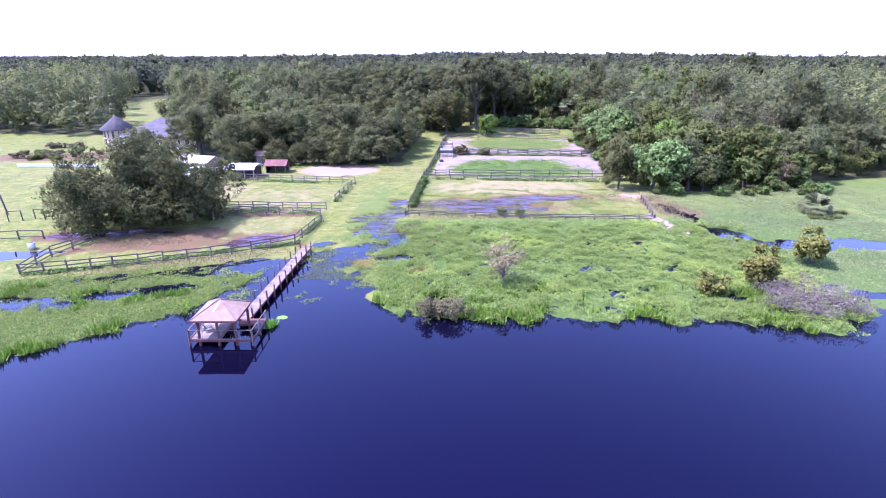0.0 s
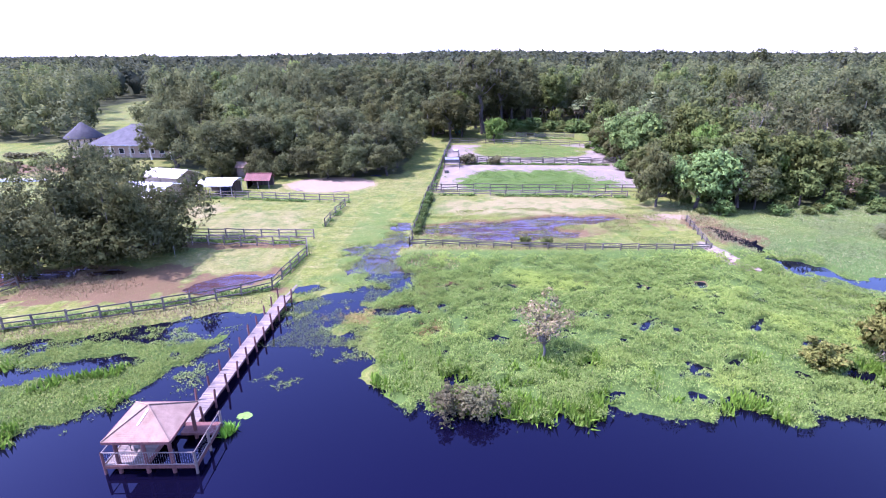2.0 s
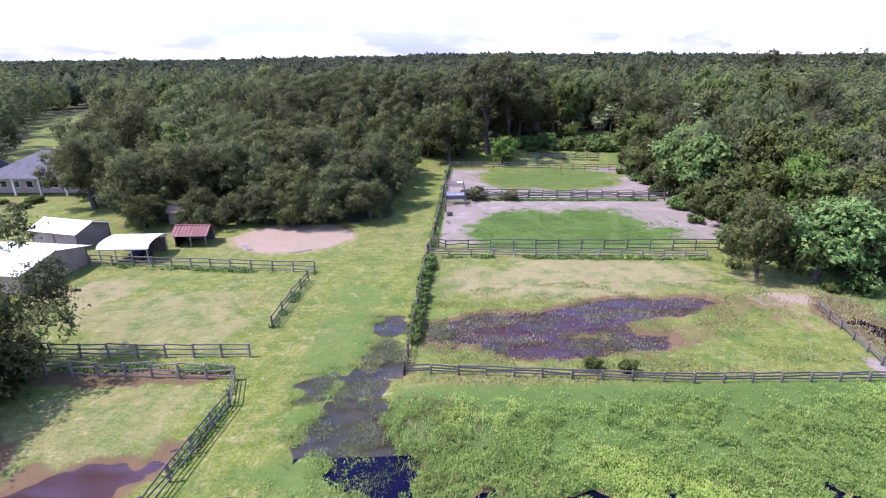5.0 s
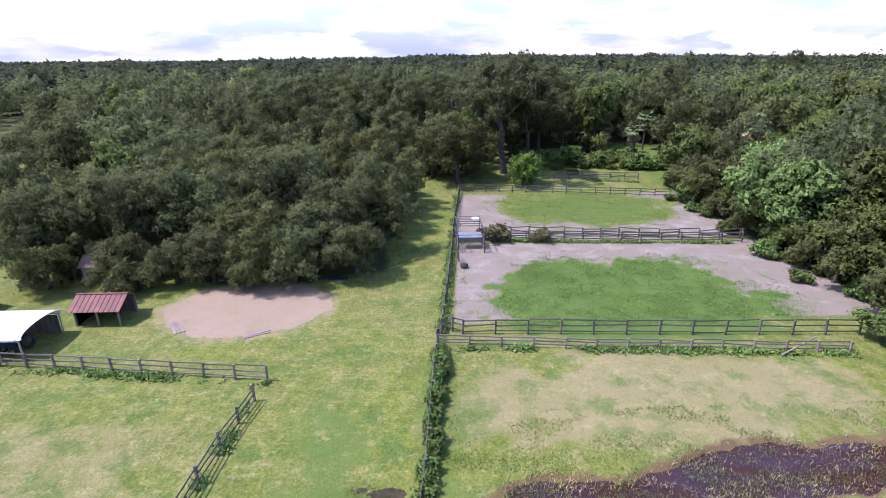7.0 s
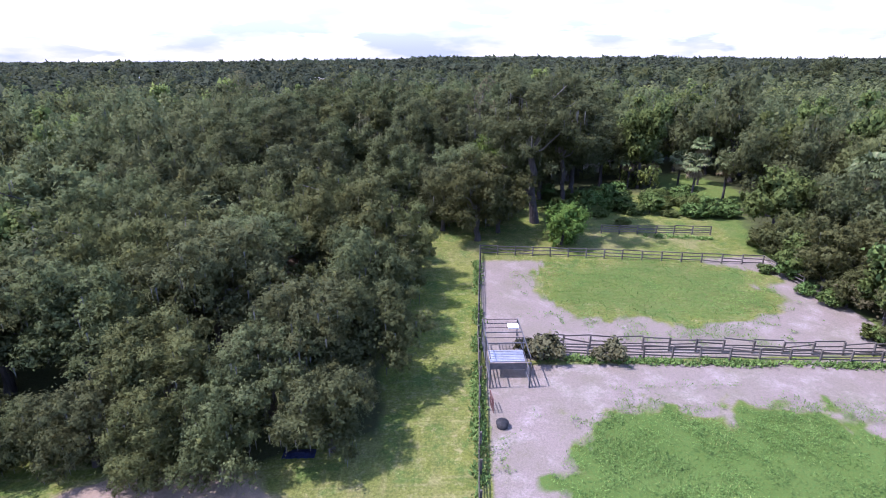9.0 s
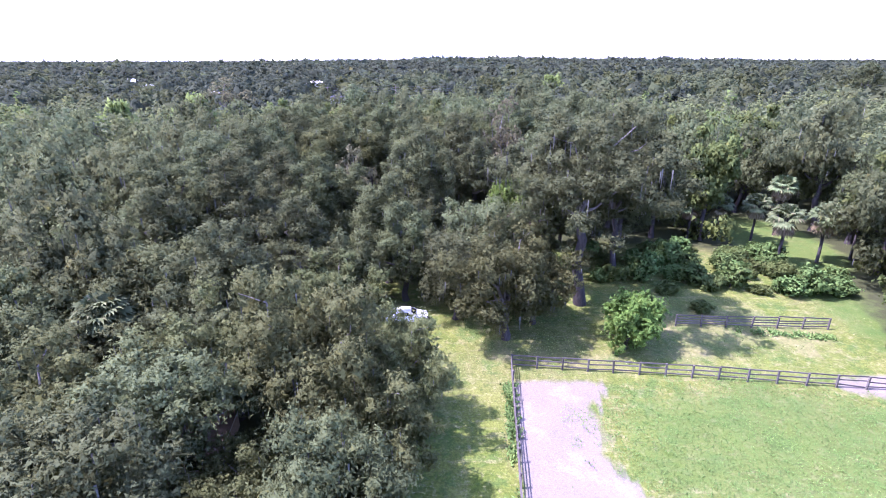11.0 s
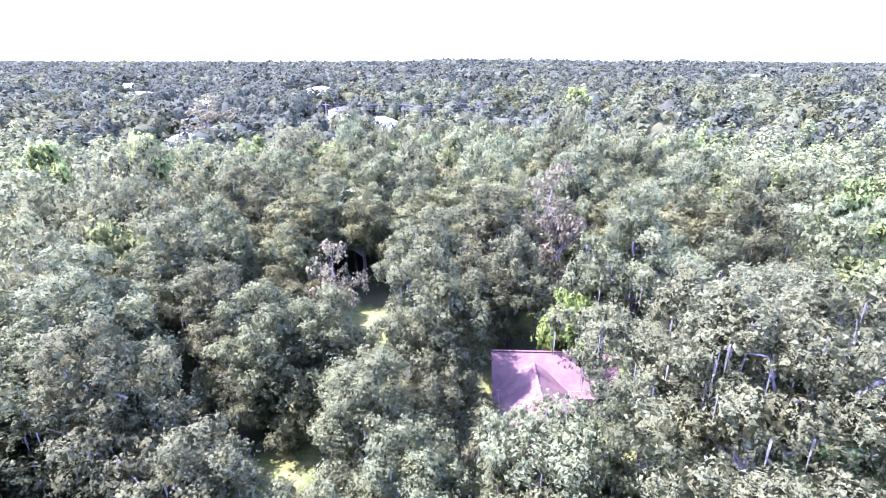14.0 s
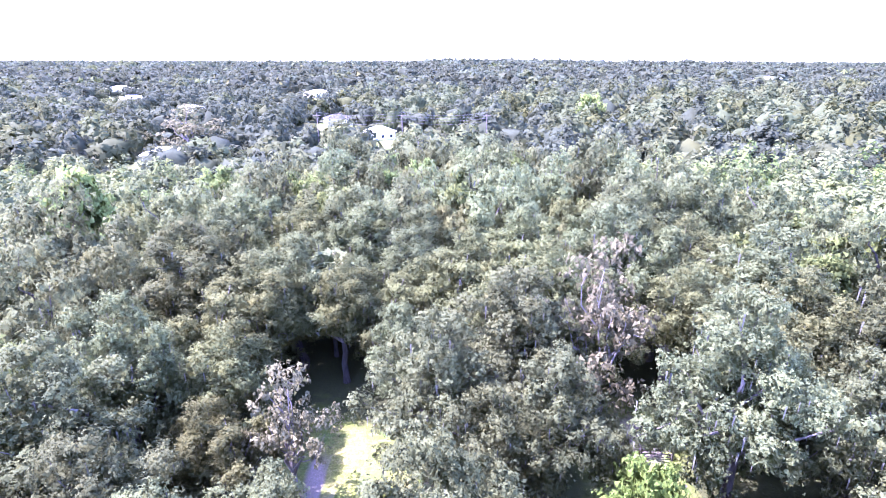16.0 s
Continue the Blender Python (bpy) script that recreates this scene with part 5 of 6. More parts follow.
# ---- sheds ----
def gable(name, label, category, x0, y0, x1, y1, eave, ridge, roof, along="x", over=0.3, wall=None, posts=True, frame_mat=None, z=None, ribs=0.0, turn=0.0, sides=("back",), wall_label=""):
    """A gabled building: roof slopes, posts or walls. along: the way of its ridge."""
    thing = tagged(new(name), label, category)
    w, d = x1 - x0, y1 - y0
    L, S = (w, d) if along == "x" else (d, w)
    for sgn in (-1, 1):
        bm = bmesh.new()
        n_r = max(1, int((L + 2 * over) / ribs)) if ribs else 1
        step = (L + 2 * over) / n_r
        for k in range(n_r):
            a0 = -L / 2 - over + k * step
            xs = [a0 + c_ * step for c_ in (0, 0.8, 0.87, 0.94, 1.0)] if ribs else [a0, a0 + step]
            hs = [0, 0, 0.045, 0.045, 0] if ribs else [0, 0]
            so, rise_ = S / 2 + over, ridge - eave
            drop = rise_ * over / (S / 2)
            for i_ in range(len(xs) - 1):
                q4 = [bm.verts.new((xs[i_], sgn * so, eave - drop + hs[i_])), bm.verts.new((xs[i_ + 1], sgn * so, eave - drop + hs[i_ + 1])),
                      bm.verts.new((xs[i_ + 1], 0, ridge + hs[i_ + 1])), bm.verts.new((xs[i_], 0, ridge + hs[i_]))]
                bm.faces.new(q4 if sgn < 0 else q4[::-1])
        bmesh.ops.remove_doubles(bm, verts=bm.verts, dist=0.001)
        bmesh.ops.solidify(bm, geom=bm.faces[:], thickness=0.05)
        part("roof_slope", bm, roof, thing)
    part("ridge_cap", slab(-L / 2 - over, -0.12, ridge + 0.02, L / 2 + over, 0.12, ridge + 0.07, 0.02), roof, thing)
    for sx in (-L / 2, 0, L / 2):
        for sy in (-S / 2, S / 2):
            part("post", slab(sx - 0.07, sy - 0.07, -0.3, sx + 0.07, sy + 0.07, eave), frame_mat or GREYWOOD, thing)
    for sy in (-S / 2, S / 2):
        part("eave_beam", slab(-L / 2, sy - 0.05, eave - 0.16, L / 2, sy + 0.05, eave), frame_mat or GREYWOOD, thing)
    if wall:
        t = 0.06
        if "back" in sides:
            part("back_wall", slab(-L / 2, S / 2 - t, -0.2, L / 2, S / 2, eave - 0.02), wall, thing)
        if "front" in sides:
            part("front_wall", slab(-L / 2, -S / 2, -0.2, L / 2, -S / 2 + t, eave - 0.02), wall, thing)
        for nm, sx in (("left", -1), ("right", 1)):
            if nm in sides:
                bm = bmesh.new()
                prof = [(-S / 2, -0.2), (S / 2, -0.2), (S / 2, eave - 0.04), (0, ridge - 0.06), (-S / 2, eave - 0.04)]
                bm.faces.new([bm.verts.new((sx * L / 2, y_, z_)) for y_, z_ in prof])
                bmesh.ops.solidify(bm, geom=bm.faces[:], thickness=t * sx)
                part("gable_wall", bm, wall, thing)
    cx_, cy_ = (x0 + x1) / 2, (y0 + y1) / 2
    thing.matrix_basis = Matrix.Translation((cx_, cy_, ground_z(cx_, cy_) if z is None else z)) @ Matrix.Rotation(turn + (math.pi / 2 if along == "y" else 0), 4, "Z")
    return thing


def carport(x0, y0, x1, y1, eave, crown):
    """An open carport: arched ribbed roof in two sheets on steel posts, with a board wall behind."""
    thing = tagged(new("carport"), "open carport with an arched white metal roof on steel posts", "shed")
    L, S = x1 - x0, y1 - y0
    arc = [(-S / 2 * math.cos(math.pi * k / 12), eave + (crown - eave) * math.sin(math.pi * k / 12) ** 0.8) for k in range(13)]
    for lo, hi in ((0, 6), (6, 12)):
        bm = bmesh.new()
        n_r = 14
        for k in range(n_r):
            xs = [-L / 2 - 0.3 + (L + 0.6) * (k + c_) / n_r for c_ in (0, 0.7, 0.8, 0.9, 1.0)]
            for (ua, ub), (ha, hb) in zip(zip(xs, xs[1:]), ((0, 0), (0, 0.05), (0.05, 0.05), (0.05, 0))):
                for (ya, za), (yb, zb) in zip(arc[lo:hi + 1], arc[lo + 1:hi + 1]):
                    bm.faces.new([bm.verts.new(p_) for p_ in ((ua, ya, za + ha), (ub, ya, za + hb), (ub, yb, zb + hb), (ua, yb, zb + ha))])
        bmesh.ops.remove_doubles(bm, verts=bm.verts, dist=0.001)
        bmesh.ops.solidify(bm, geom=bm.faces[:], thickness=0.03)
        part("roof_sheet", bm, WHITEMETAL, thing)
    for sx in (-L / 2, -L / 6, L / 6, L / 2):
        for sy in (-S / 2 + 0.05, S / 2 - 0.05):
            part("post", slab(sx - 0.05, sy - 0.05, -0.3, sx + 0.05, sy + 0.05, eave), STEEL, thing)
    for sy in (-S / 2, S / 2):
        part("eave_beam", slab(-L / 2, sy - 0.04, eave - 0.12, L / 2, sy + 0.04, eave - 0.01), STEEL, thing)
    part("back_wall", slab(-L / 2 + 0.1, S / 2 - 0.2, -0.2, L / 2 - 0.1, S / 2 - 0.12, eave - 0.15), DARKWOOD, thing)
    thing.matrix_basis = Matrix.Translation(((x0 + x1) / 2, (y0 + y1) / 2, ground_z((x0 + x1) / 2, (y0 + y1) / 2)))
    return thing


carport(-43.9, 103.9, -38.2, 109.0, 2.0, 2.7)
gable("pole_barn", "small open barn with a rusty red metal roof", "shed", -37.6, 110.0, -33.6, 113.0, 1.8, 2.6, RUSTMETAL, "x", 0.4, DARKWOOD, ribs=0.45, sides=("left", "back"))
gable("barn", "long barn with a white metal roof behind the lone oak", "barn", -57.5, 96.5, -46.5, 105.5, 2.4, 3.4, WHITEMETAL, "x", 0.5, TAN, ribs=0.6, sides=("left", "right", "back", "front"), turn=-0.18)
gable("garage", "low outbuilding with a dusty cream metal roof", "barn", -57.0, 110.6, -49.2, 115.6, 2.3, 3.2, CREAM, "x", 0.4, TAN, ribs=0.6, sides=("left", "right", "back", "front"), turn=-0.3)
gable("tool_shed", "small hut with a tan tiled roof beneath the trees", "shed", -43.2, 120.4, -40.4, 122.8, 2.0, 2.8, SHINGLE, "x", 0.3, TAN, sides=("left", "right", "back", "front"))
tarp = tagged(new("tractor"), "small blue tractor parked under the carport", "tractor")
part("hood", slab(-0.9, -0.35, 0.7, 0.6, 0.35, 1.25, 0.08), BLUETARP, tarp)
part("seat", slab(0.7, -0.25, 0.85, 1.1, 0.25, 1.3, 0.06), RUBBER, tarp)
for x, r_, in ((-0.6, 0.35), (0.75, 0.6)):
    for y in (-0.6, 0.6):
        v, f = tube([(x, y - 0.12, r_), (x, y - 0.1, r_), (x, y + 0.1, r_), (x, y + 0.12, r_)], [r_ * 0.6, r_, r_, r_ * 0.6], 14)
        part("wheel", solid("wheel", v, f), RUBBER, tarp)
tarp.matrix_basis = Matrix.Translation((-40.2, 105.8, ground_z(-40.2, 105.8))) @ Matrix.Rotation(1.2, 4, "Z")

# ---- loose things on the grass ----
def boards(name, label, x, y, turn, mat, n_b=3, length=2.6):
    thing = tagged(new(name), label, "boards")
    for k in range(n_b):
        part("board", slab(-length / 2, -0.12, 0, length / 2, 0.12, 0.04, 0.006), mat, thing, at=Matrix.Translation((0.05 * k, 0.28 * k, 0.02 + 0.02 * k)) @ Matrix.Rotation(0.05 * k, 4, "Z"))
    thing.matrix_basis = Matrix.Translation((x, y, ground_z(x, y))) @ Matrix.Rotation(turn, 4, "Z")


boards("loose_boards", "pale loose boards lying beside the sand ring", -28.4, 109.2, -1.0, GREYWOOD)
boards("fallen_pipe", "fallen grey metal strips lying on the grass", -20.2, 107.6, 0.5, GREYWOOD, 2, 2.4)
tarp_2 = tagged(new("ground_tarp"), "crumpled blue tarp, coloured dark for the oaks' shade", "tarp")
bm = bmesh.new()
bmesh.ops.create_grid(bm, x_segments=14, y_segments=8, size=1)
for v_ in bm.verts:
    v_.co = Vector((v_.co.x * 1.5, v_.co.y * 0.6, 0.06 + 0.22 * noise.noise(v_.co * 2.4) ** 2 + 0.16 * (1 - abs(v_.co.y)) * (1 - abs(v_.co.x))))
bmesh.ops.solidify(bm, geom=bm.faces[:], thickness=0.02)
part("sheet", bm, BLUETARP, tarp_2)
part("boards", slab(-1.2, -0.3, 0, 1.2, 0.3, 0.06, 0.01), DARKWOOD, tarp_2)
tarp_2.matrix_basis = Matrix.Translation((-14.9, 120.2, ground_z(-14.9, 120.2))) @ Matrix.Diagonal((0.75, 0.75, 0.8, 1))

# ---- the steel loading pen in the sandy paddock ----
pen = tagged(new("livestock_chute"), "open steel livestock pen with a corrugated ramp in the sand", "livestock pen")
px0, px1, py0, py1 = -0.9, 2.4, 126.8, 133.6
for x in (px0, px1):
    for y in (py0, (py0 + py1) / 2, py1):
        part("upright", slab(x - 0.06, y - 0.06, -0.2, x + 0.06, y + 0.06, 2.9 if y > py0 else 2.4), DARKSTEEL, pen)
for x in (px0, px1):
    for up in (0.5, 1.0, 1.5, 2.85):
        part("side_bar", slab(x - 0.035, py0, up - 0.04, x + 0.035, py1, up + 0.04), DARKSTEEL, pen)
for k, y in enumerate((py0, 129.2, 130.2, 131.1, 132.0, 132.8, py1)):
    up = 2.4 if y == py0 else 2.85
    part("roof_bar", slab(px0, y - 0.04, up - 0.04, px1, y + 0.04, up + 0.04), DARKSTEEL if k % 2 else GREYWOOD, pen)
for k in range(9):
    x = px0 + 0.25 + k * 0.33
    part("roof_slat", slab(x - 0.03, 131.2, 2.9, x + 0.03, py1, 2.95), GREYWOOD, pen)
ridges = bmesh.new()
for k in range(7):
    box(ridges, px0 + 0.15, 128.3 + k * 0.22, 1.55 + 0.03 * k, px1 - 0.15, 128.5 + k * 0.22, 1.62 + 0.03 * k)
part("corrugated_ramp", ridges, STEEL, pen, "pale corrugated steel sheet")
part("tailboard", slab(px0 + 0.1, 128.2, 0.9, px1 - 0.1, 128.28, 1.55), DARKSTEEL, pen)
part("feed_sack", slab(1.2, 131.5, 2.95, 2.2, 132.3, 3.12, 0.05), WHITEMETAL, pen, "white plastic sack on the roof")
pen.matrix_basis = Matrix.Translation((0.1, 0.6, ground_z(1, 130)))
trough = tagged(new("water_trough"), "round dark rubber trough standing by the fence", "trough")
v, f = tube([(0, 0, 0), (0, 0, 0.45), (0, 0, 0.46), (0, 0, 0.1)], [0.42, 0.48, 0.42, 0.38], 14)
part("tub", solid("tub", v, f), RUBBER, trough)
part("feed", slab(-0.25, -0.25, 0.08, 0.25, 0.25, 0.2, 0.05), STRAW, trough)
trough.matrix_basis = Matrix.Translation((-0.4, 122.6, ground_z(-0.4, 122.6)))
rack = tagged(new("hay_rack"), "rusty open steel hay rack against the fence", "hay rack")
for k in range(5):
    part("bar", slab(-0.02, -0.6 + 0.3 * k - 0.02, 0, 0.02, -0.6 + 0.3 * k + 0.02, 1.2), RUSTMETAL, rack)
for up in (0.3, 0.75, 1.2):
    part("rail", slab(-0.025, -0.7, up - 0.025, 0.025, 0.7, up + 0.025), RUSTMETAL, rack)
rack.matrix_basis = Matrix.Translation((-0.95, 124.8, ground_z(-1, 124.8))) @ Matrix.Rotation(0.1, 4, "Z")
pole = tagged(new("leaning_rail"), "long pale fallen rail leaning on the paddock fence", "fence rail")
part("rail", slab(0, -0.05, -0.05, 4.2, 0.05, 0.05, 0.01), GREYWOOD, pole, at=beam_pose((24.4, 102.0, 0.45), (28.4, 103.6, 1.25)))

# ---- the white saloon car ----
def saloon(label):
    car = tagged(new("car"), label, "car")
    prof = [(-2.3, 0.62), (-2.28, 0.9), (-1.75, 0.98), (-1.05, 1.38), (-0.3, 1.45), (0.45, 1.38), (1.15, 0.98), (2.0, 0.84), (2.33, 0.66), (2.33, 0.36), (1.9, 0.26), (-1.9, 0.26), (-2.3, 0.36)]
    bm = bmesh.new()
    rings = []
    for y, tuck, lower in ((-0.88, 0.78, 0.0), (-0.8, 0.97, 0.0), (-0.4, 1.0, 0.0), (0.4, 1.0, 0.0), (0.8, 0.97, 0.0), (0.88, 0.78, 0.0)):
        row = []
        for x, z in prof:
            high = max(0.0, (z - 0.95) / 0.5)
            row.append(bm.verts.new((x * (0.985 if tuck < 0.9 else 1), y * (1 - 0.2 * high), 0.26 + (z - 0.26) * (0.965 if tuck < 0.9 else 1))))
        rings.append(row)
    for r0, r1 in zip(rings[:-1], rings[1:]):
        for i_ in range(len(prof)):
            j_ = (i_ + 1) % len(prof)
            bm.faces.new((r0[i_], r0[j_], r1[j_], r1[i_]))
    bm.faces.new(rings[0][::-1])
    bm.faces.new(rings[-1])
    bmesh.ops.recalc_face_normals(bm, faces=bm.faces)
    part("body", bm, CARWHITE, car)

    def pane(name, pts):
        b_ = bmesh.new()
        b_.faces.new([b_.verts.new(p_) for p_ in pts])
        bmesh.ops.solidify(b_, geom=b_.faces[:], thickness=0.012)
        part(name, b_, GLASS, car)
    pane("windscreen", [(0.5, -0.62, 1.372), (1.08, -0.7, 1.045), (1.08, 0.7, 1.045), (0.5, 0.62, 1.372)])
    pane("rear_window", [(-1.1, -0.6, 1.37), (-1.68, -0.68, 1.03), (-1.68, 0.68, 1.03), (-1.1, 0.6, 1.37)])
    for s_ in (-1, 1):
        pane("side_window", [(-1.15, s_ * 0.845, 1.0), (-0.25, s_ * 0.845, 1.0), (-0.25, s_ * 0.735, 1.36), (-0.9, s_ * 0.735, 1.33)])
        pane("side_window", [(-0.17, s_ * 0.845, 1.0), (0.95, s_ * 0.845, 1.0), (0.45, s_ * 0.735, 1.33), (-0.17, s_ * 0.735, 1.36)])
        part("mirror", slab(0.75, s_ * 0.98 - 0.08, 0.95, 0.9, s_ * 0.98 + 0.08, 1.08, 0.02), CARWHITE, car)
        part("headlight", slab(2.1, s_ * 0.62 - 0.16, 0.62, 2.33, s_ * 0.62 + 0.16, 0.74, 0.02), GLASS, car, "clear headlight")
        part("tail_light", slab(-2.32, s_ * 0.66 - 0.14, 0.7, -2.22, s_ * 0.66 + 0.14, 0.88, 0.02), CLAYRED, car, "red tail light")
        for x in (-1.4, 1.45):
            v, f = tube([(x, s_ * 0.9, 0.33), (x, s_ * 0.88, 0.33), (x, s_ * 0.72, 0.33), (x, s_ * 0.7, 0.33)], [0.22, 0.33, 0.33, 0.22], 16)
            wheel = part("wheel", solid("wheel", v, f), RUBBER, car)
            v, f = tube([(x, s_ * 0.905, 0.33), (x, s_ * 0.89, 0.33)], [0.05, 0.21], 12)
            part("rim", solid("rim", v, f), STEEL, wheel, "silver rim")
    return car


car = saloon("silver-white saloon car parked on the grass under oaks")
car.matrix_basis = Matrix.Translation((-9.2, 166.2, ground_z(-9.2, 166.2))) @ Matrix.Rotation(0.03, 4, "Z")

# ---- houses ----
def hip_house(name, label, cx, cy, w, d, eave, ridge, roof, wall, turn=0.0, z=None, ridge_len=None, windows=4, porch=False):
    """A house with a hipped roof of shingle courses, walls and windows."""
    house = tagged(new(name), label, "house")
    o = 0.6
    rl = (w - d) if ridge_len is None else ridge_len
    A = [Vector((-w / 2 - o, -d / 2 - o, eave)), Vector((w / 2 + o, -d / 2 - o, eave)), Vector((w / 2 + o, d / 2 + o, eave)), Vector((-w / 2 - o, d / 2 + o, eave))]
    P, Q = Vector((-rl / 2, 0, ridge)), Vector((rl / 2, 0, ridge))
    for a, b, t0, t1 in ((A[0], A[1], P, Q), (A[1], A[2], Q, Q), (A[2], A[3], Q, P), (A[3], A[0], P, P)):
        bm = bmesh.new()
        n_up = (b - a).cross(t0 - a).normalized()
        shingle_courses(bm, a, b, t0, t1, n_up, 26, 0.03)
        part("roof_slope", bm, roof, house)
    part("ridge_cap", slab(-rl / 2 - 0.1, -0.14, ridge + 0.02, rl / 2 + 0.1, 0.14, ridge + 0.1, 0.03), roof, house)
    for x0_, y0_, x1_, y1_ in ((-w / 2, -d / 2 + (2.4 if porch else 0), w / 2, -d / 2 + 0.25 + (2.4 if porch else 0)), (-w / 2, d / 2 - 0.25, w / 2, d / 2)):
        part("long_wall", slab(x0_, y0_, -0.3, x1_, y1_, eave + 0.1), wall, house)
    for sx in (-1, 1):
        part("end_wall", slab(sx * w / 2 - 0.125, -d / 2 + 0.25 + (2.4 if porch else 0), -0.3, sx * w / 2 + 0.125, d / 2 - 0.25, eave + 0.1), wall, house)
    part("soffit", slab(-w / 2 - o, -d / 2 - o, eave - 0.12, w / 2 + o, d / 2 + o, eave - 0.02), WHITEMETAL, house)
    for k in range(windows):
        x = -w / 2 + w * (k + 0.5) / windows
        y = -d / 2 + (2.4 if porch else 0)
        win = part("window", slab(x - 0.65, y - 0.06, 0.9, x + 0.65, y - 0.003, 2.2), WHITEMETAL, house)
        part("pane", slab(x - 0.56, y - 0.075, 0.98, x + 0.56, y - 0.064, 2.12), GLASS, win)
    if porch:
        for k in range(5):
            x = -w / 2 + 0.3 + (w - 0.6) * k / 4
            part("column", slab(x - 0.16, -d / 2 - 0.1, -0.3, x + 0.16, -d / 2 + 0.22, eave - 0.1, 0.02), CREAM, house)
    house.matrix_basis = Matrix.Translation((cx, cy, ground_z(cx, cy) if z is None else z)) @ Matrix.Rotation(turn, 4, "Z")
    return house


# tan walls carry the shade on porch and turret in their colour
villa = hip_house("villa", "large villa with slate-grey hipped roof and round turret", -74.5, 146, 20, 14, 3.3, 7.3, GREYSHINGLE, TAN, -0.06, porch=True, windows=8)
v, f = tube([(0, 0, -0.4), (0, 0, 4.7)], [3.6, 3.6], 8)
tower = part("turret_wall", solid("turret_wall", v, f), TAN, villa, at=Matrix.Translation((-13.5, -3.0, 0)))
v, f = tube([(0, 0, 4.55), (0, 0, 4.7), (0, 0, 8.2)], [4.4, 4.4, 0.05], 8)
part("turret_roof", solid("turret_roof", v, f), GREYSHINGLE, villa, at=Matrix.Translation((-13.5, -3.0, 0)))
for k in range(8):
    a_ = radians(22.5 + 45 * k)
    for up in (0.5, 2.6):
        w_ = part("turret_window", slab(-0.85, -0.05, up, 0.85, 0.05, up + 1.8), GLASS, villa, "tall turret window", at=Matrix.Translation((-13.5 + math.cos(a_) * 3.35, -3.0 + math.sin(a_) * 3.35, 0)) @ Matrix.Rotation(a_ + math.pi / 2, 4, "Z"))

gable("house", "house with a dusty red shingle roof among oaks", "house", -2.1, 178.0, 4.5, 188.5, 2.9, 5.2, REDSHINGLE, "y", 0.5, TAN, sides=("left", "right", "back", "front"), turn=-0.04)
gable("house_wing", "rear wing of the house with dusty red shingles", "house", -1.9, 187.5, 9.1, 193.0, 2.9, 5.4, REDSHINGLE, "x", 0.5, TAN, sides=("left", "right", "back", "front"), turn=-0.04)
hip_house("cottage", "small cottage with rusty red roof hidden under oaks", -35, 161, 7, 6, 2.6, 4.4, RUSTMETAL, TAN, 0.3, windows=2)
hip_house("brick_cottage", "low house with a tan roof below the oaks", -25, 147, 6, 6, 2.5, 4.6, SHINGLE, TAN, 0.1, windows=2)
for k, (x, y, w, c_) in enumerate(((-68.5, 211, 6, WHITEMETAL), (-52, 212, 6, WHITEMETAL), (-102, 345, 13, WHITEMETAL), (-64, 455, 14, GREYSHINGLE), (-166, 505, 18, WHITEMETAL), (-36, 404, 12, WHITEMETAL),
                                  (430, 905, 50, WHITEMETAL), (33, 208, 6, RUSTMETAL), (-250, 590, 22, WHITEMETAL), (-124, 675, 22, CREAM), (152, 535, 18, GREYSHINGLE), (-340, 730, 26, WHITEMETAL), (42, 645, 24, CREAM))):
    hip_house("far_house", ("distant pale-roofed house among the trees", "distant grey-roofed house among the trees", "rusty red-roofed shed among the trees")[0 if c_ in (WHITEMETAL, CREAM) else (1 if c_ is GREYSHINGLE else 2)], x, y, w, w * 0.7, 3 + 0.05 * w, 4.2 + 0.12 * w, c_, CREAM, 0.1 * k, windows=3)

# ---- trees and shrubs in the open ----
plant("chinaberry", 39.2, 95.0, 1.0, tall=1.02, label="round blue-green chinaberry at the edge of the wood")
plant("chinaberry", 40.0, 128.0, 1.1, tall=1.15, label="blue-green chinaberry leaning over the sandy paddock")
plant("chinaberry", 43.5, 136.5, 1.1, tall=1.2, label="blue-green chinaberry leaning over the sandy paddock")
plant("chinaberry", 34.5, 104.0, 0.42, tall=0.8, label="young yellow-green chinaberry by the fence corner")
plant("chinaberry", 37.5, 103.0, 0.5, tall=0.8, label="young yellow-green chinaberry by the fence corner")
plant("small_oak", 33.0, 96.0, 1.3, tall=1.4, z=-0.9, label="dark bushy oak beside the chinaberry")
plant("bright_small", 13.2, 160.3, 1.25, label="small round yellow-green tree on the lawn")
plant("bright_small", 5.6, 192.3, 1.25, tall=1.7, label="bright green young tree behind the house")
plant("bright_small", 7.5, 203.2, 0.6, tall=0.5, label="low bright green bush before the yard fence")
for x, y, s, h in ((48, 94.5, 1, 1), (56.5, 96.5, 0.9, 1.05), (52.5, 98, 0.9, 1.1), (62, 99, 1, 1), (66.5, 98, 0.9, 1.1), (44.5, 97.5, 0.9, 1), (72, 101, 1.1, 1)):
    plant("edge_tree", x, y, s, tall=h, label="slender young oak at the edge of the wood", group="edge trees")
for x, y, s, h in ((53.5, 103.5, 1.5, 1.15), (58.0, 106.0, 1.5, 1.2), (49.0, 101.0, 1.25, 1.1), (47.0, 112.0, 1.5, 1.5)):
    plant("bright_small", x, y, s, tall=h, label="fresh green broadleaf tree at the edge of the wood", group="edge trees")
plant("pale_sapling", 64.6, 98.0, 1.25, label="yellowing half-bare sapling before the wood")
plant("cypress_shrub", 44.2, 58.6, 1.42, label="small yellow-green cypress standing in the marsh", category="shrub")
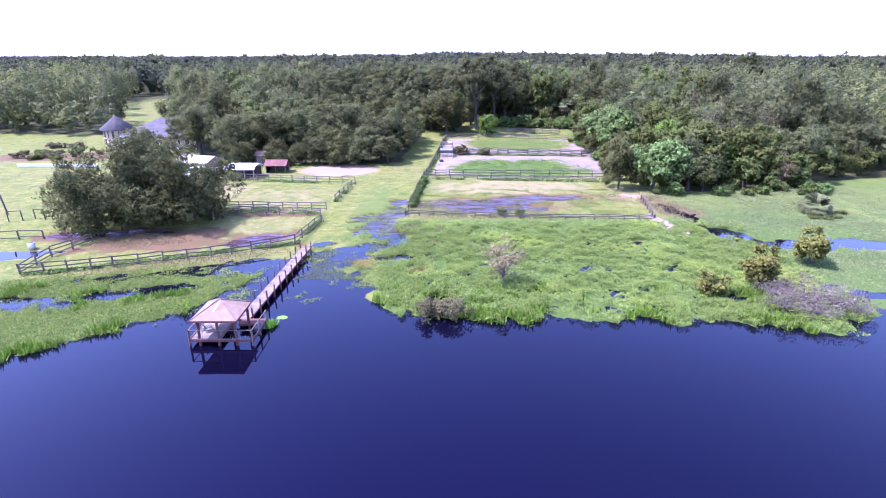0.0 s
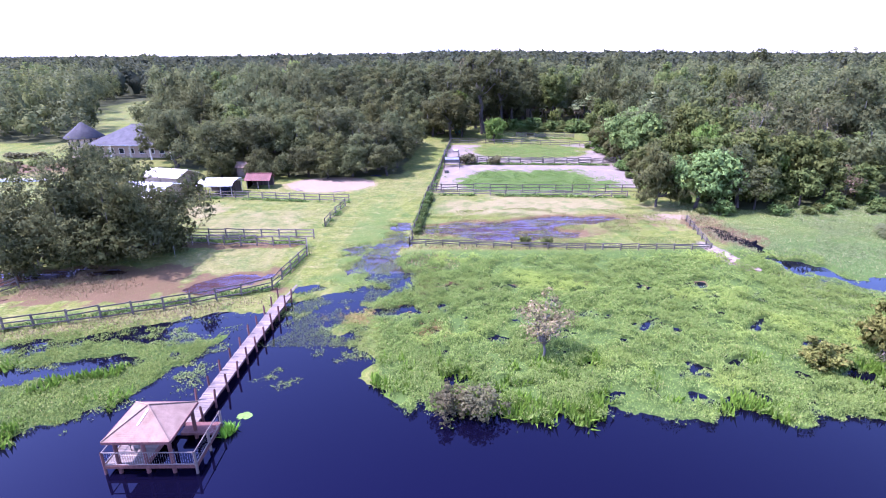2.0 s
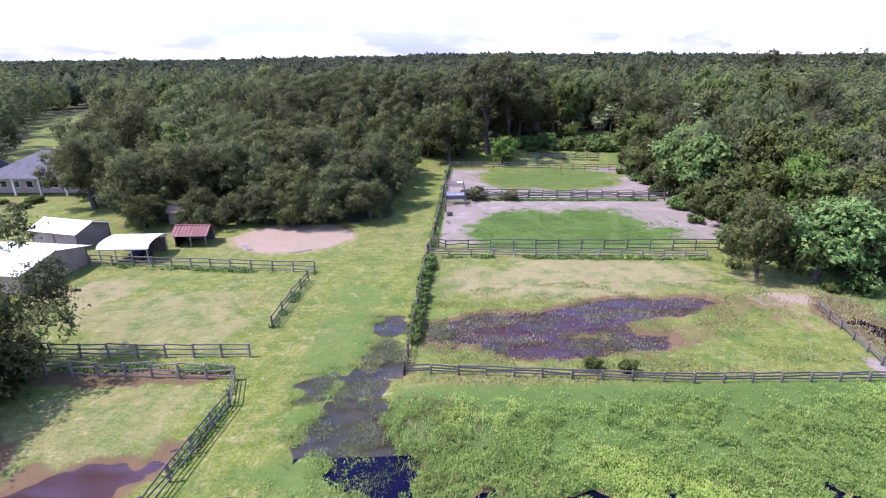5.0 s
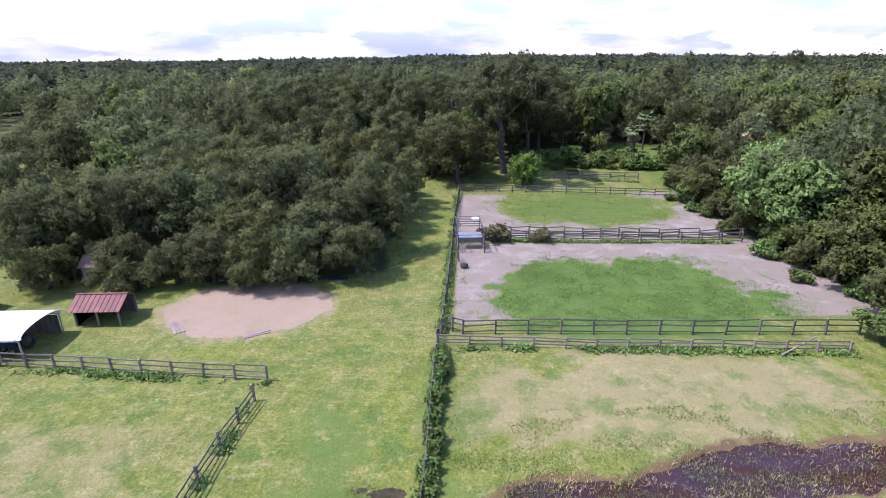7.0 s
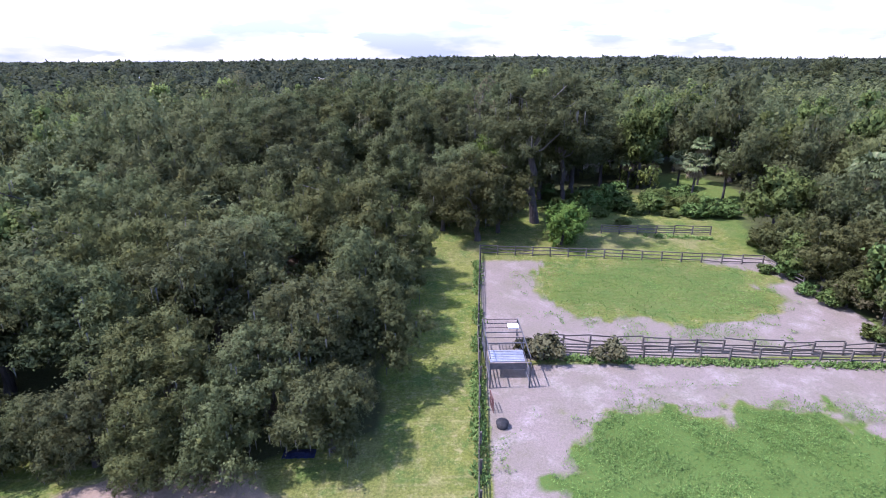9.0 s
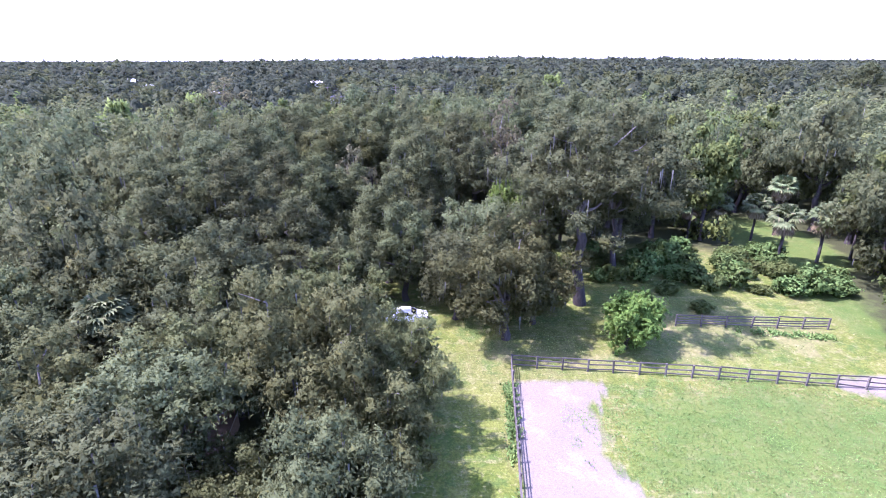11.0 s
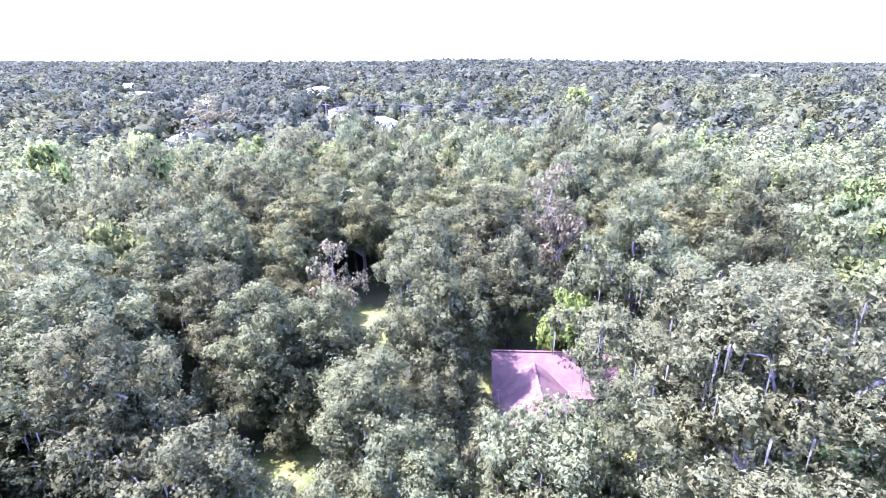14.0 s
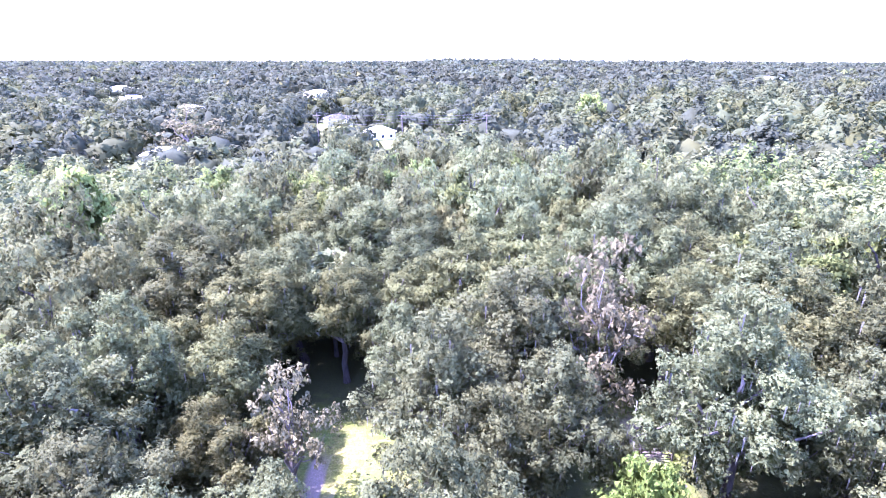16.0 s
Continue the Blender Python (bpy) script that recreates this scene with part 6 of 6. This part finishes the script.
plant("cypress_shrub", 34.2, 51.6, 1.35, tall=1.1, label="small rusty-green cypress on the lake edge", category="shrub")
plant("cypress_shrub", 28.2, 50.0, 1.05, tall=0.75, label="low round rusty cypress bush in the marsh", category="shrub")
plant("pale_sapling", 6.5, 51.9, 1.18, label="half-bare pale sapling standing in the marsh")
for x, y, s in ((-1.2, 45.2, 0.8), (0.6, 44.8, 0.85)):
    plant("brown_brush", x, y, s, label="brown half-bare brush at the marsh edge", category="shrub", group="dead brush")
for x, y, s in ((33.5, 46.2, 1.0), (36.5, 47.5, 1.25), (38.8, 46.2, 1.2), (36.0, 44.9, 0.9), (40.2, 45.2, 0.8), (34.5, 49.3, 0.9)):
    plant("bare_brush", x, y, s, label="grey leafless brush at the water's edge", category="shrub", group="dead brush")
plant("palmetto", 59.6, 80.8, 1.15, label="broad grey-green palmetto clump in the meadow", category="palm")
for x, y in ((57.5, 77.5), (61, 77.8), (59, 76.8), (63.5, 80)):
    plant("green_shrub", x, y, 0.6, tall=0.5, label="low yellow-green shrub beside the palmetto", category="shrub", group="meadow shrubs")
for key, x, y, s in (("palm_tall", -32.7, 152.5, 1.25), ("palm_mid", -31.5, 143.0, 1.2), ("palm_mid", 41.5, 181.0, 1.35), ("palm_mid", 47.5, 181.5, 1.35), ("palm_tall", 53.0, 182.5, 1.1), ("palm_mid", 43.0, 190.0, 1.2),
                    ("palm_tall", 48.5, 193.0, 1.15), ("palm_mid", 38.5, 192.0, 1.1), ("palm_tall", 55.0, 160.0, 1.5), ("palm_mid", 33.5, 191.0, 1.1), ("palm_tall", -20.5, 222.0, 1.6), ("palm_mid", -38.0, 236.0, 1.9), ("palm_tall", 42.0, 216.0, 1.5), ("palm_mid", 60, 170, 1.3)):
    plant(key, x, y, s * 0.82, label="cabbage palm with a round head of fan leaves", category="palm", group="cabbage palms")
for x, y, s in ((-25.5, 140.0, 1.0), (-28.5, 139.0, 1.2)):
    plant("palmetto", x, y, s, label="large palmetto under the oaks", category="palm", group="palmettos")
for key, x, y, s, h in (("lime_tree", -61, 241, 0.95, 1.9), ("lime_tree", -79, 240, 0.95, 1.75), ("lime_tree", 47, 228, 0.8, 1.8), ("rusty_tree", -92, 345, 2.0, 0.72), ("rusty_tree", 69, 122, 0.95, 1.0), ("rusty_tree", 88, 124, 0.95, 0.95), ("rusty_tree", 7, 207.5, 1.0, 1.5), ("lime_tree", 62, 420, 1.5, 1.15),
                        ("rusty_tree", -19, 198.5, 0.7, 1.45)):
    plant(key, x, y, s, tall=h, label=OAK_WORDS[key] if key != "rusty_tree" else "half-bare greyish brown tree among the oaks")
plant("oak_tall", 212, 384, 0.8, tall=1.35, label="tall dark tree standing above the distant woods")
# weeds and bushes along the fences
rng = np.random.default_rng(77)
for k in range(26):
    y = 84 + 20.5 * k / 26
    plant("shrub" if k % 3 else "green_shrub", -5.5 + 0.075 * (y - 84) + 0.35 + rng.normal() * 0.12, y, rng.uniform(0.4, 0.58), tall=rng.uniform(0.9, 1.3), label="weedy green bush grown along the wire fence", category="shrub", group="fence weeds")
for x, y, s in ((4.0, 131.8, 1.3), (5.3, 131.5, 1.0), (10.6, 131.2, 1.05), (9.6, 130.8, 0.7), (3.2, 132.6, 0.9)):
    plant("rusty_shrub", x, y, s, label="rust-tinged bush grown through the paddock fence", category="shrub", group="rusty bushes")
for x, y in ((9.2, 79.0), (12.0, 78.4)):
    plant("green_shrub", x, y, 0.55, tall=1.4, label="leafy green bush on the flooded fence", category="shrub")
for k in range(13):
    plant(("small_oak", "edge_tree", "small_oak")[k % 3], 39.2 + 0.6 * (k % 2) + 0.08 * k + rng.normal() * 0.5, 108 + 4.1 * k, rng.uniform(0.75, 1.1), tall=rng.uniform(0.9, 1.2), label="bushy young oak hanging over the sandy paddock", group="edge trees")
for k in range(46):
    plant(("green_shrub", "shrub")[k % 2], rng.uniform(15, 43), 167 + 18 * rng.random() ** 0.7, rng.uniform(0.7, 1.5), tall=rng.uniform(0.7, 1.2), label="lush green thicket in the clearing", category="shrub", group="clearing thickets")
# undergrowth along the wood's edge and in the clearing
for k in range(60):
    x, y = ((rng.uniform(38, 74), rng.uniform(91, 101)), (rng.uniform(36, 41), rng.uniform(106, 160)), (rng.uniform(31, 45), rng.uniform(170, 188)), (rng.uniform(14, 30), rng.uniform(179, 188)))[k % 4 if k % 8 < 6 else 0]
    plant(("shrub", "green_shrub", "shrub")[k % 3], x, y, rng.uniform(0.5, 1.15), tall=rng.uniform(0.7, 1.2), label="leafy undergrowth at the edge of the wood", category="shrub", group="undergrowth")
for k in range(14):
    plant("green_shrub", rng.uniform(-108, -72), rng.uniform(122, 135), rng.uniform(0.7, 1.2), tall=0.7, label="clipped garden shrub below the villa", category="shrub", group="garden shrubs")
for k in range(12):
    plant("rusty_shrub", rng.uniform(-112, -80), rng.uniform(126, 142), rng.uniform(0.8, 1.5), tall=0.6, label="reddish garden shrub below the villa", category="shrub", group="garden shrubs")


# ---- marsh plants, reeds and grass ----
def sprigs(rng, x, y, z, size, stand, thin=1.0):
    """Single bent blades at x, y, z. stand: 0 lie flat, 1 stand up."""
    m = len(x)
    az = rng.random(m) * 2 * np.pi
    lean = np.clip(stand + 0.3 * rng.normal(size=m), 0.05, 1.2)
    up = np.stack([np.cos(az) * np.cos(lean * 1.4), np.sin(az) * np.cos(lean * 1.4), np.sin(lean * 1.4)], 1)
    side = np.stack([-np.sin(az), np.cos(az), 0.3 * rng.normal(size=m)], 1)
    s = (size * rng.uniform(0.55, 1.35, m))[:, None]
    root = np.stack([x, y, z], 1)
    w = side * s * 0.34 * thin
    v = np.stack([root - w, root + w, root + up * s - (0, 0, 0.12) * s + w * rng.normal(size=(m, 1)) * 0.5], 1).reshape(-1, 3)
    return v, np.arange(m * 3).reshape(-1, 3)


def sown(name, seed, n_, x0, x1, y0, y1, keep, size, stand, material, label, thin=1.0, mound=0.0):
    """Blades sown over a stretch, where keep(x, y) says so."""
    rng = np.random.default_rng(seed)
    x, y = rng.uniform(x0, x1, n_), rng.uniform(y0, y1, n_)
    ok = keep(x, y) > rng.random(n_)
    x, y = x[ok], y[ok]
    z = np.maximum(land(x, y), -0.05) + mound * ramp(rough_grain(x, y, 1.2, 82), 0.3, 0.65) * rng.uniform(0.55, 1.0, len(x))
    ob = part(name, solid(name, *sprigs(rng, x, y, z, size, stand, thin)), material)
    return tagged(ob, label, "plants", kind="stuff")


def marsh_right(x, y):
    w = wetness(x, y)
    shape = ramp(x + 0.25 * (y - 60), -10, -7) * ramp(-x + 0.1 * (y - 60), -44, -40) * ramp(-y, -76.5, -73)
    return shape * ramp(-w, -0.25, 0.1) * (0.12 + 0.9 * ramp(0.5 * rough_grain(x, y, 3.2, 81) + 0.5 * rough_grain(x, y, 1.2, 82), 0.36, 0.56))


def marsh_left(x, y):
    w = wetness(x, y)
    return ramp(x, -79, -56) * ramp(-x, 20, 22.5) * ramp(-(y - 0.25 * (x + 30)), -59, -56.5) * ramp(-w, -0.3, 0.1)


def islets(x, y):
    """Floating mats in the open channel by the boardwalk."""
    east = ramp(x, -17, -15.5) * ramp(-x, 3, 6) * ramp(y, 47, 50) * ramp(-y, -74, -66) * ramp(rough_grain(x, y, 3.4, 85), 0.50, 0.62)
    west = ramp(x, -48, -40) * ramp(-x, 19.5, 21) * ramp(y - 0.35 * (x + 20), 46, 50) * ramp(-y, -60, -58) * ramp(rough_grain(x * 0.7, y * 1.3, 2.2, 86), 0.44, 0.58)
    return np.maximum(east, west) * ramp(rough_grain(x, y, 0.9, 87), 0.3, 0.55)


def meadow_right(x, y):
    return ramp(x, 34, 37) * ramp(-x, -92, -62) * (0.4 + 0.6 * ramp(rough_grain(x, y, 5, 83), 0.35, 0.6)) * ramp(-wetness(x, y), -0.1, 0.25) * ramp(-woods(x, y), -1, 1)


def flooded(x, y):
    return ramp(x, -5, -2) * ramp(-x, -35, -30) * ramp(rough_grain(x, y * 1.6, 2.6, 93), 0.42, 0.62)


def pasture(x, y):
    bare = ramp(blob(x, y, -23.7, 113, 9, 5), -0.05, 0.1)
    return ramp(-woods(x, y), -0.5, 2) * ramp(-wetness(x, y), 0.05, 0.3) * (1 - bare) * (0.25 + 0.75 * ramp(rough_grain(x, y, 4, 97), 0.35, 0.6)) * (1 - ramp(x, -2, 0) * ramp(y, 106, 108))


def paddock_green(x, y):
    near_ = ramp(blob(x, y, 15.5, 114.2, 16.5, 11.0) + 0.7 * (rough_grain(x, y, 5.5, 61) - 0.5), 0.0, 0.2) * ramp(y, 107, 108)
    far_ = 0.5 * ramp(blob(x, y, 21.5, 147, 17, 10.5) + 0.7 * (rough_grain(x, y, 5.5, 61) - 0.5), 0.0, 0.2) + 0.9 * ramp(blob(x, y, 16, 136, 12, 2.2), 0, 0.3) * ramp(rough_grain(x, y, 3, 62), 0.45, 0.6)
    stray = 0.55 * ramp(blob(x, y, 15.5, 114.2, 21, 14.5), 0, 0.2) * ramp(rough_grain(x, y, 1.5, 66), 0.57, 0.68) * ramp(y, 107, 108) + 0.5 * ramp(blob(x, y, 21, 144, 19, 14), 0, 0.2) * ramp(rough_grain(x, y, 1.5, 68), 0.58, 0.68)
    return np.maximum.reduce([near_ * (0.15 + 0.85 * ramp(rough_grain(x, y, 1.6, 63), 0.36, 0.6)), 0.6 * far_, stray]) * ramp(-x, -36, -34)


sown("marsh_plants", 101, 800000, -12, 44, 39.5, 77, marsh_right, 0.18, 0.62, MARSHLEAF, "dense bright green marsh plants on the water", 0.5, 0.55)
sown("marsh_plants", 102, 280000, -80, -19, 34, 60, marsh_left, 0.18, 0.62, MARSHLEAF, "dense green marsh plants along the shore", 0.55, 0.25)
sown("floating_plants", 103, 210000, -48, 6, 44, 74, islets, 0.15, 0.35, MARSHLEAF, "floating mats of green water plants", 0.7, 0.12)
sown("reeds", 104, 90000, -46, 34, 36, 52, lambda x, y: ramp(wetness(x, y), -0.7, -0.3) * ramp(-wetness(x, y), -0.3, 0.0) * ramp(rough_grain(x, y, 6, 88), 0.42, 0.58) * (1 - ramp(x, -22, -20) * ramp(-x, 6, 8)), 0.75, 0.85, REED, "bright green reeds along the water's edge", 0.4)
sown("reeds", 116, 700, -16.6, -15.4, 42.4, 44.0, lambda x, y: ramp(blob(x, y, -16.0, 43.2, 0.55, 0.7), 0, 0.5), 0.7, 0.8, REED, "tuft of bright reeds beside the boathouse", 0.3)
WEEDY = [(-4, 104.6, 31, 102.2), (-45, 103.7, -17, 99.9), (-18.6, 78, -19.8, 66), (-20, 65.6, -48, 54.8), (4, 131.6, 37, 129.2), (-38, 81.2, -19, 79.9), (26, 163.3, 35.5, 161.6), (-3.6, 106, 0.6, 155), (-18.6, 87, -17.6, 97.5)]


def weeds_along(name, seed, lines, per_m, label):
    """Weeds in ragged clumps along lines."""
    rng = np.random.default_rng(seed)
    xs, ys = [], []
    for x0, y0, x1, y1 in lines:
        long_ = math.hypot(x1 - x0, y1 - y0)
        t_ = rng.random(int(long_ * per_m))
        off = rng.normal(size=len(t_)) * 0.28
        xs.append(x0 + (x1 - x0) * t_ - (y1 - y0) / long_ * off)
        ys.append(y0 + (y1 - y0) * t_ + (x1 - x0) / long_ * off)
    x, y = np.concatenate(xs), np.concatenate(ys)
    ok = ramp(rough_grain(x, y, 2.4, 57), 0.38, 0.6) > rng.random(len(x))
    x, y = x[ok], y[ok]
    z = np.maximum(land(x, y), -0.05) + 0.45 * rough_grain(x, y, 1.3, 52) * rng.random(len(x))
    return tagged(part(name, solid(name, *sprigs(rng, x, y, z, 0.3, 0.6, 0.9)), WEED), label, "plants", kind="stuff")


weeds_along("fence_weeds", 114, WEEDY, 140, "tall green weeds growing along the fences")
sown("meadow_plants", 105, 190000, 33, 92, 50, 98, meadow_right, 0.21, 0.6, MEADOW, "rough green meadow plants beyond the creek", 0.5, 0.2)
sown("dry_reeds", 106, 50000, -10, 40, 70, 96, lambda x, y: np.maximum.reduce([0.8 * ramp(blob(x, y, 9, 78.2, 20, 1.6), 0, 0.5), ramp(blob(x, y, -3.5, 72.5, 5, 5), 0, 0.6), ramp(blob(x, y, 37, 85, 4, 8), 0, 0.5), 0.25 * ramp(blob(x, y, 30, 62, 6, 12), 0, 0.7)]), 0.3, 0.75, STRAW, "dry brown reeds by the flooded fence", 0.4)
sown("dry_reeds", 107, 50000, -60, -18, 54, 72, lambda x, y: np.maximum(ramp(blob(x, y, -33, 59, 18, 2.4, 17), 0, 0.6), ramp(blob(x, y, -42, 67, 9, 4), 0, 0.7)), 0.24, 0.7, STRAW, "dry brown reeds along the pasture fence", 0.4)
sown("flooded_grass", 108, 90000, -6, 36, 79, 96, flooded, 0.17, 0.7, BLADE, "thin grass standing in the flooded pasture", 0.5)
sown("dry_reeds", 117, 26000, -6, 34, 80, 94, lambda x, y: ramp(wetness(x, y), -0.8, -0.1) * (0.25 + 0.75 * ramp(rough_grain(x * 0.4, y * 1.5, 1.6, 99), 0.45, 0.6)), 0.26, 0.7, STRAW, "dry straw standing in the flooded pasture", 0.4)
sown("flooded_grass", 112, 220000, -18, -2, 54, 90, lambda x, y: ramp(wetness(x, y), -0.5, -0.1) * ramp(rough_grain(x, y, 1.6, 94), 0.4, 0.6), 0.15, 0.6, BLADE, "thin grass standing in the flooded lane", 0.6)
sown("pasture_grass", 109, 200000, -52, 36, 62, 130, pasture, 0.10, 0.35, BLADE, "short mown pasture grass", 0.5)
sown("paddock_weeds", 110, 240000, -2, 37, 106, 158, paddock_green, 0.15, 0.5, LUSH, "leafy green weeds growing in the sandy paddock", 0.7, 0.42)
sown("clearing_grass", 111, 30000, -18, 46, 156, 186, lambda x, y: ramp(-woods(x, y), -1, 2) * (0.3 + 0.7 * ramp(rough_grain(x, y, 4, 98), 0.4, 0.6)), 0.16, 0.45, BLADE, "rough grass in the clearing", 0.6)

sown("algae_mats", 115, 34000, -17, 0, 53, 65, lambda x, y: np.maximum.reduce([ramp(blob(x, y, -10.5, 59.5, 3.4, 2.2), 0, 0.6), ramp(blob(x, y, -4.5, 61, 4, 1.6), 0, 0.6), 0.7 * ramp(blob(x, y, -2.5, 56, 2, 3), 0, 0.6)]) * ramp(rough_grain(x, y, 1.4, 95), 0.38, 0.58), 0.2, 0.08, ALGAE, "yellow-brown algae mats floating beside the boardwalk", 1.0, 0.05)

# ---- small far things ----
lamp = tagged(new("utility_pole"), "dark leaning utility pole standing on the green", "utility pole")
v, f = tube([(0, 0, -0.5), (-0.5, 0, 3.5), (-0.9, 0.2, 7.0)], [0.14, 0.12, 0.1], 8)
part("pole", solid("pole", v, f), DARKWOOD, lamp)
part("meter_box", slab(-0.75, -0.2, 4.3, -0.4, 0.2, 4.9, 0.02), DARKSTEEL, lamp)
lamp.matrix_basis = Matrix.Translation((-69, 79.6, ground_z(-69, 79.6)))
for x, y, turn in ((-65, 76, 0.3), (-67, 72.5, 0.5), (-62, 77, -0.2)):
    goal = tagged(new("wooden_frame"), "small open dark wooden frame on the green", "frame", "wooden frames")
    for sx in (-0.9, 0.9):
        part("upright", slab(sx - 0.06, -0.06, -0.1, sx + 0.06, 0.06, 1.5), DARKWOOD, goal)
    part("crossbar", slab(-0.96, -0.06, 1.5, 0.96, 0.06, 1.62), DARKWOOD, goal)
    goal.matrix_basis = Matrix.Translation((x, y, ground_z(x, y))) @ Matrix.Rotation(turn, 4, "Z")
drum = tagged(new("plastic_drum"), "blue-grey plastic drum standing in shallow water", "drum")
v, f = tube([(0, 0, 0), (0, 0, 0.05), (0, 0, 0.8), (0, 0, 0.84)], [0.36, 0.4, 0.4, 0.3], 14)
part("body", solid("body", v, f), STEEL, drum)
part("lid", solid("lid", *tube([(0, 0, 0.84), (0, 0, 0.88)], [0.3, 0.02], 14)), BLUETARP, drum)
drum.matrix_basis = Matrix.Translation((-53.5, 63.8, max(-0.1, ground_z(-53.5, 63.8))))
bank = tagged(new("retaining_wall"), "long low white garden wall below the villa", "garden wall")
part("wall", slab(-9, -0.2, -0.3, 9, 0.2, 0.5, 0.02), WHITEMETAL, bank)
part("coping", slab(-9.1, -0.26, 0.502, 9.1, 0.26, 0.58, 0.02), CREAM, bank)
bank.matrix_basis = Matrix.Translation((-87, 117, ground_z(-87, 117)))
slide = tagged(new("playhouse"), "small orange and teal plastic playhouse under the oaks", "playhouse")
part("cabin", slab(-0.8, -0.7, 0, 0.8, 0.7, 1.3, 0.04), TEAL, slide)
bm = bmesh.new()
for sgn in (-1, 1):
    bm.faces.new([bm.verts.new(p_) for p_ in ((-1, sgn * 0.9, 1.25), (1, sgn * 0.9, 1.25), (1, 0, 1.9), (-1, 0, 1.9))])
bmesh.ops.solidify(bm, geom=bm.faces[:], thickness=0.06)
part("roof", bm, ORANGE, slide)
slide.matrix_basis = Matrix.Translation((3.6, 172.6, ground_z(3.6, 172.6)))
canopy = tagged(new("garden_shed"), "low shed with a faded orange roof at the lane's end", "shed")
part("body", slab(-1.0, -0.8, 0, 1.0, 0.8, 1.6, 0.03), TAN, canopy)
part("roof", slab(-1.2, -1.0, 1.6, 1.2, 1.0, 1.75, 0.04), ORANGE, canopy)
canopy.matrix_basis = Matrix.Translation((-1.5, 171.5, ground_z(-1.5, 171.5)))
# rubble bank by the creek
heap = np.random.default_rng(9)
for k in range(26):
    t_ = k / 25
    bm = bmesh.new()
    bmesh.ops.create_icosphere(bm, subdivisions=1, radius=0.55)
    for v_ in bm.verts:
        v_.co *= heap.uniform(0.7, 1.25)
        v_.co.z *= 0.45
    x, y = 32.3 + 1.8 * t_ + heap.normal() * 0.3, 77 - 7.2 * t_
    tagged(part("sandstone", bm, PALEROCK, at=Matrix.Translation((x, y, max(0.0, ground_z(x, y)) + 0.1))), "pale sandy rock on the creek bank", "rock", "bank rocks")
# power line beyond the woods
line = tagged(new("power_line"), "wooden power pole with long slack wires above the woods", "power line")
for x in (-52, -22, 8):
    v, f = tube([(x, 356, -1), (x, 356, 15.5)], [0.2, 0.13], 7)
    part("pole", solid("pole", v, f), GREYWOOD, line)
    part("crossarm", slab(x - 1.3, 355.9, 14.6, x + 1.3, 356.1, 14.8), GREYWOOD, line)
for dy in (-1.0, 0.0, 1.0, 2.2):
    for xa, xb in ((-52, -22), (-22, 8)):
        pts = [(xa + (xb - xa) * t_, 356 + dy * 0.4, 14.9 - dy * 1.0 - 4 * 1.2 * t_ * (1 - t_)) for t_ in np.linspace(0, 1, 11)]
        v, f = tube(pts, [0.03] * 11, 4)
        part("wire", solid("wire", v, f), DARKSTEEL, line)
line.matrix_basis = Matrix.Translation((0, 0, 3.2))
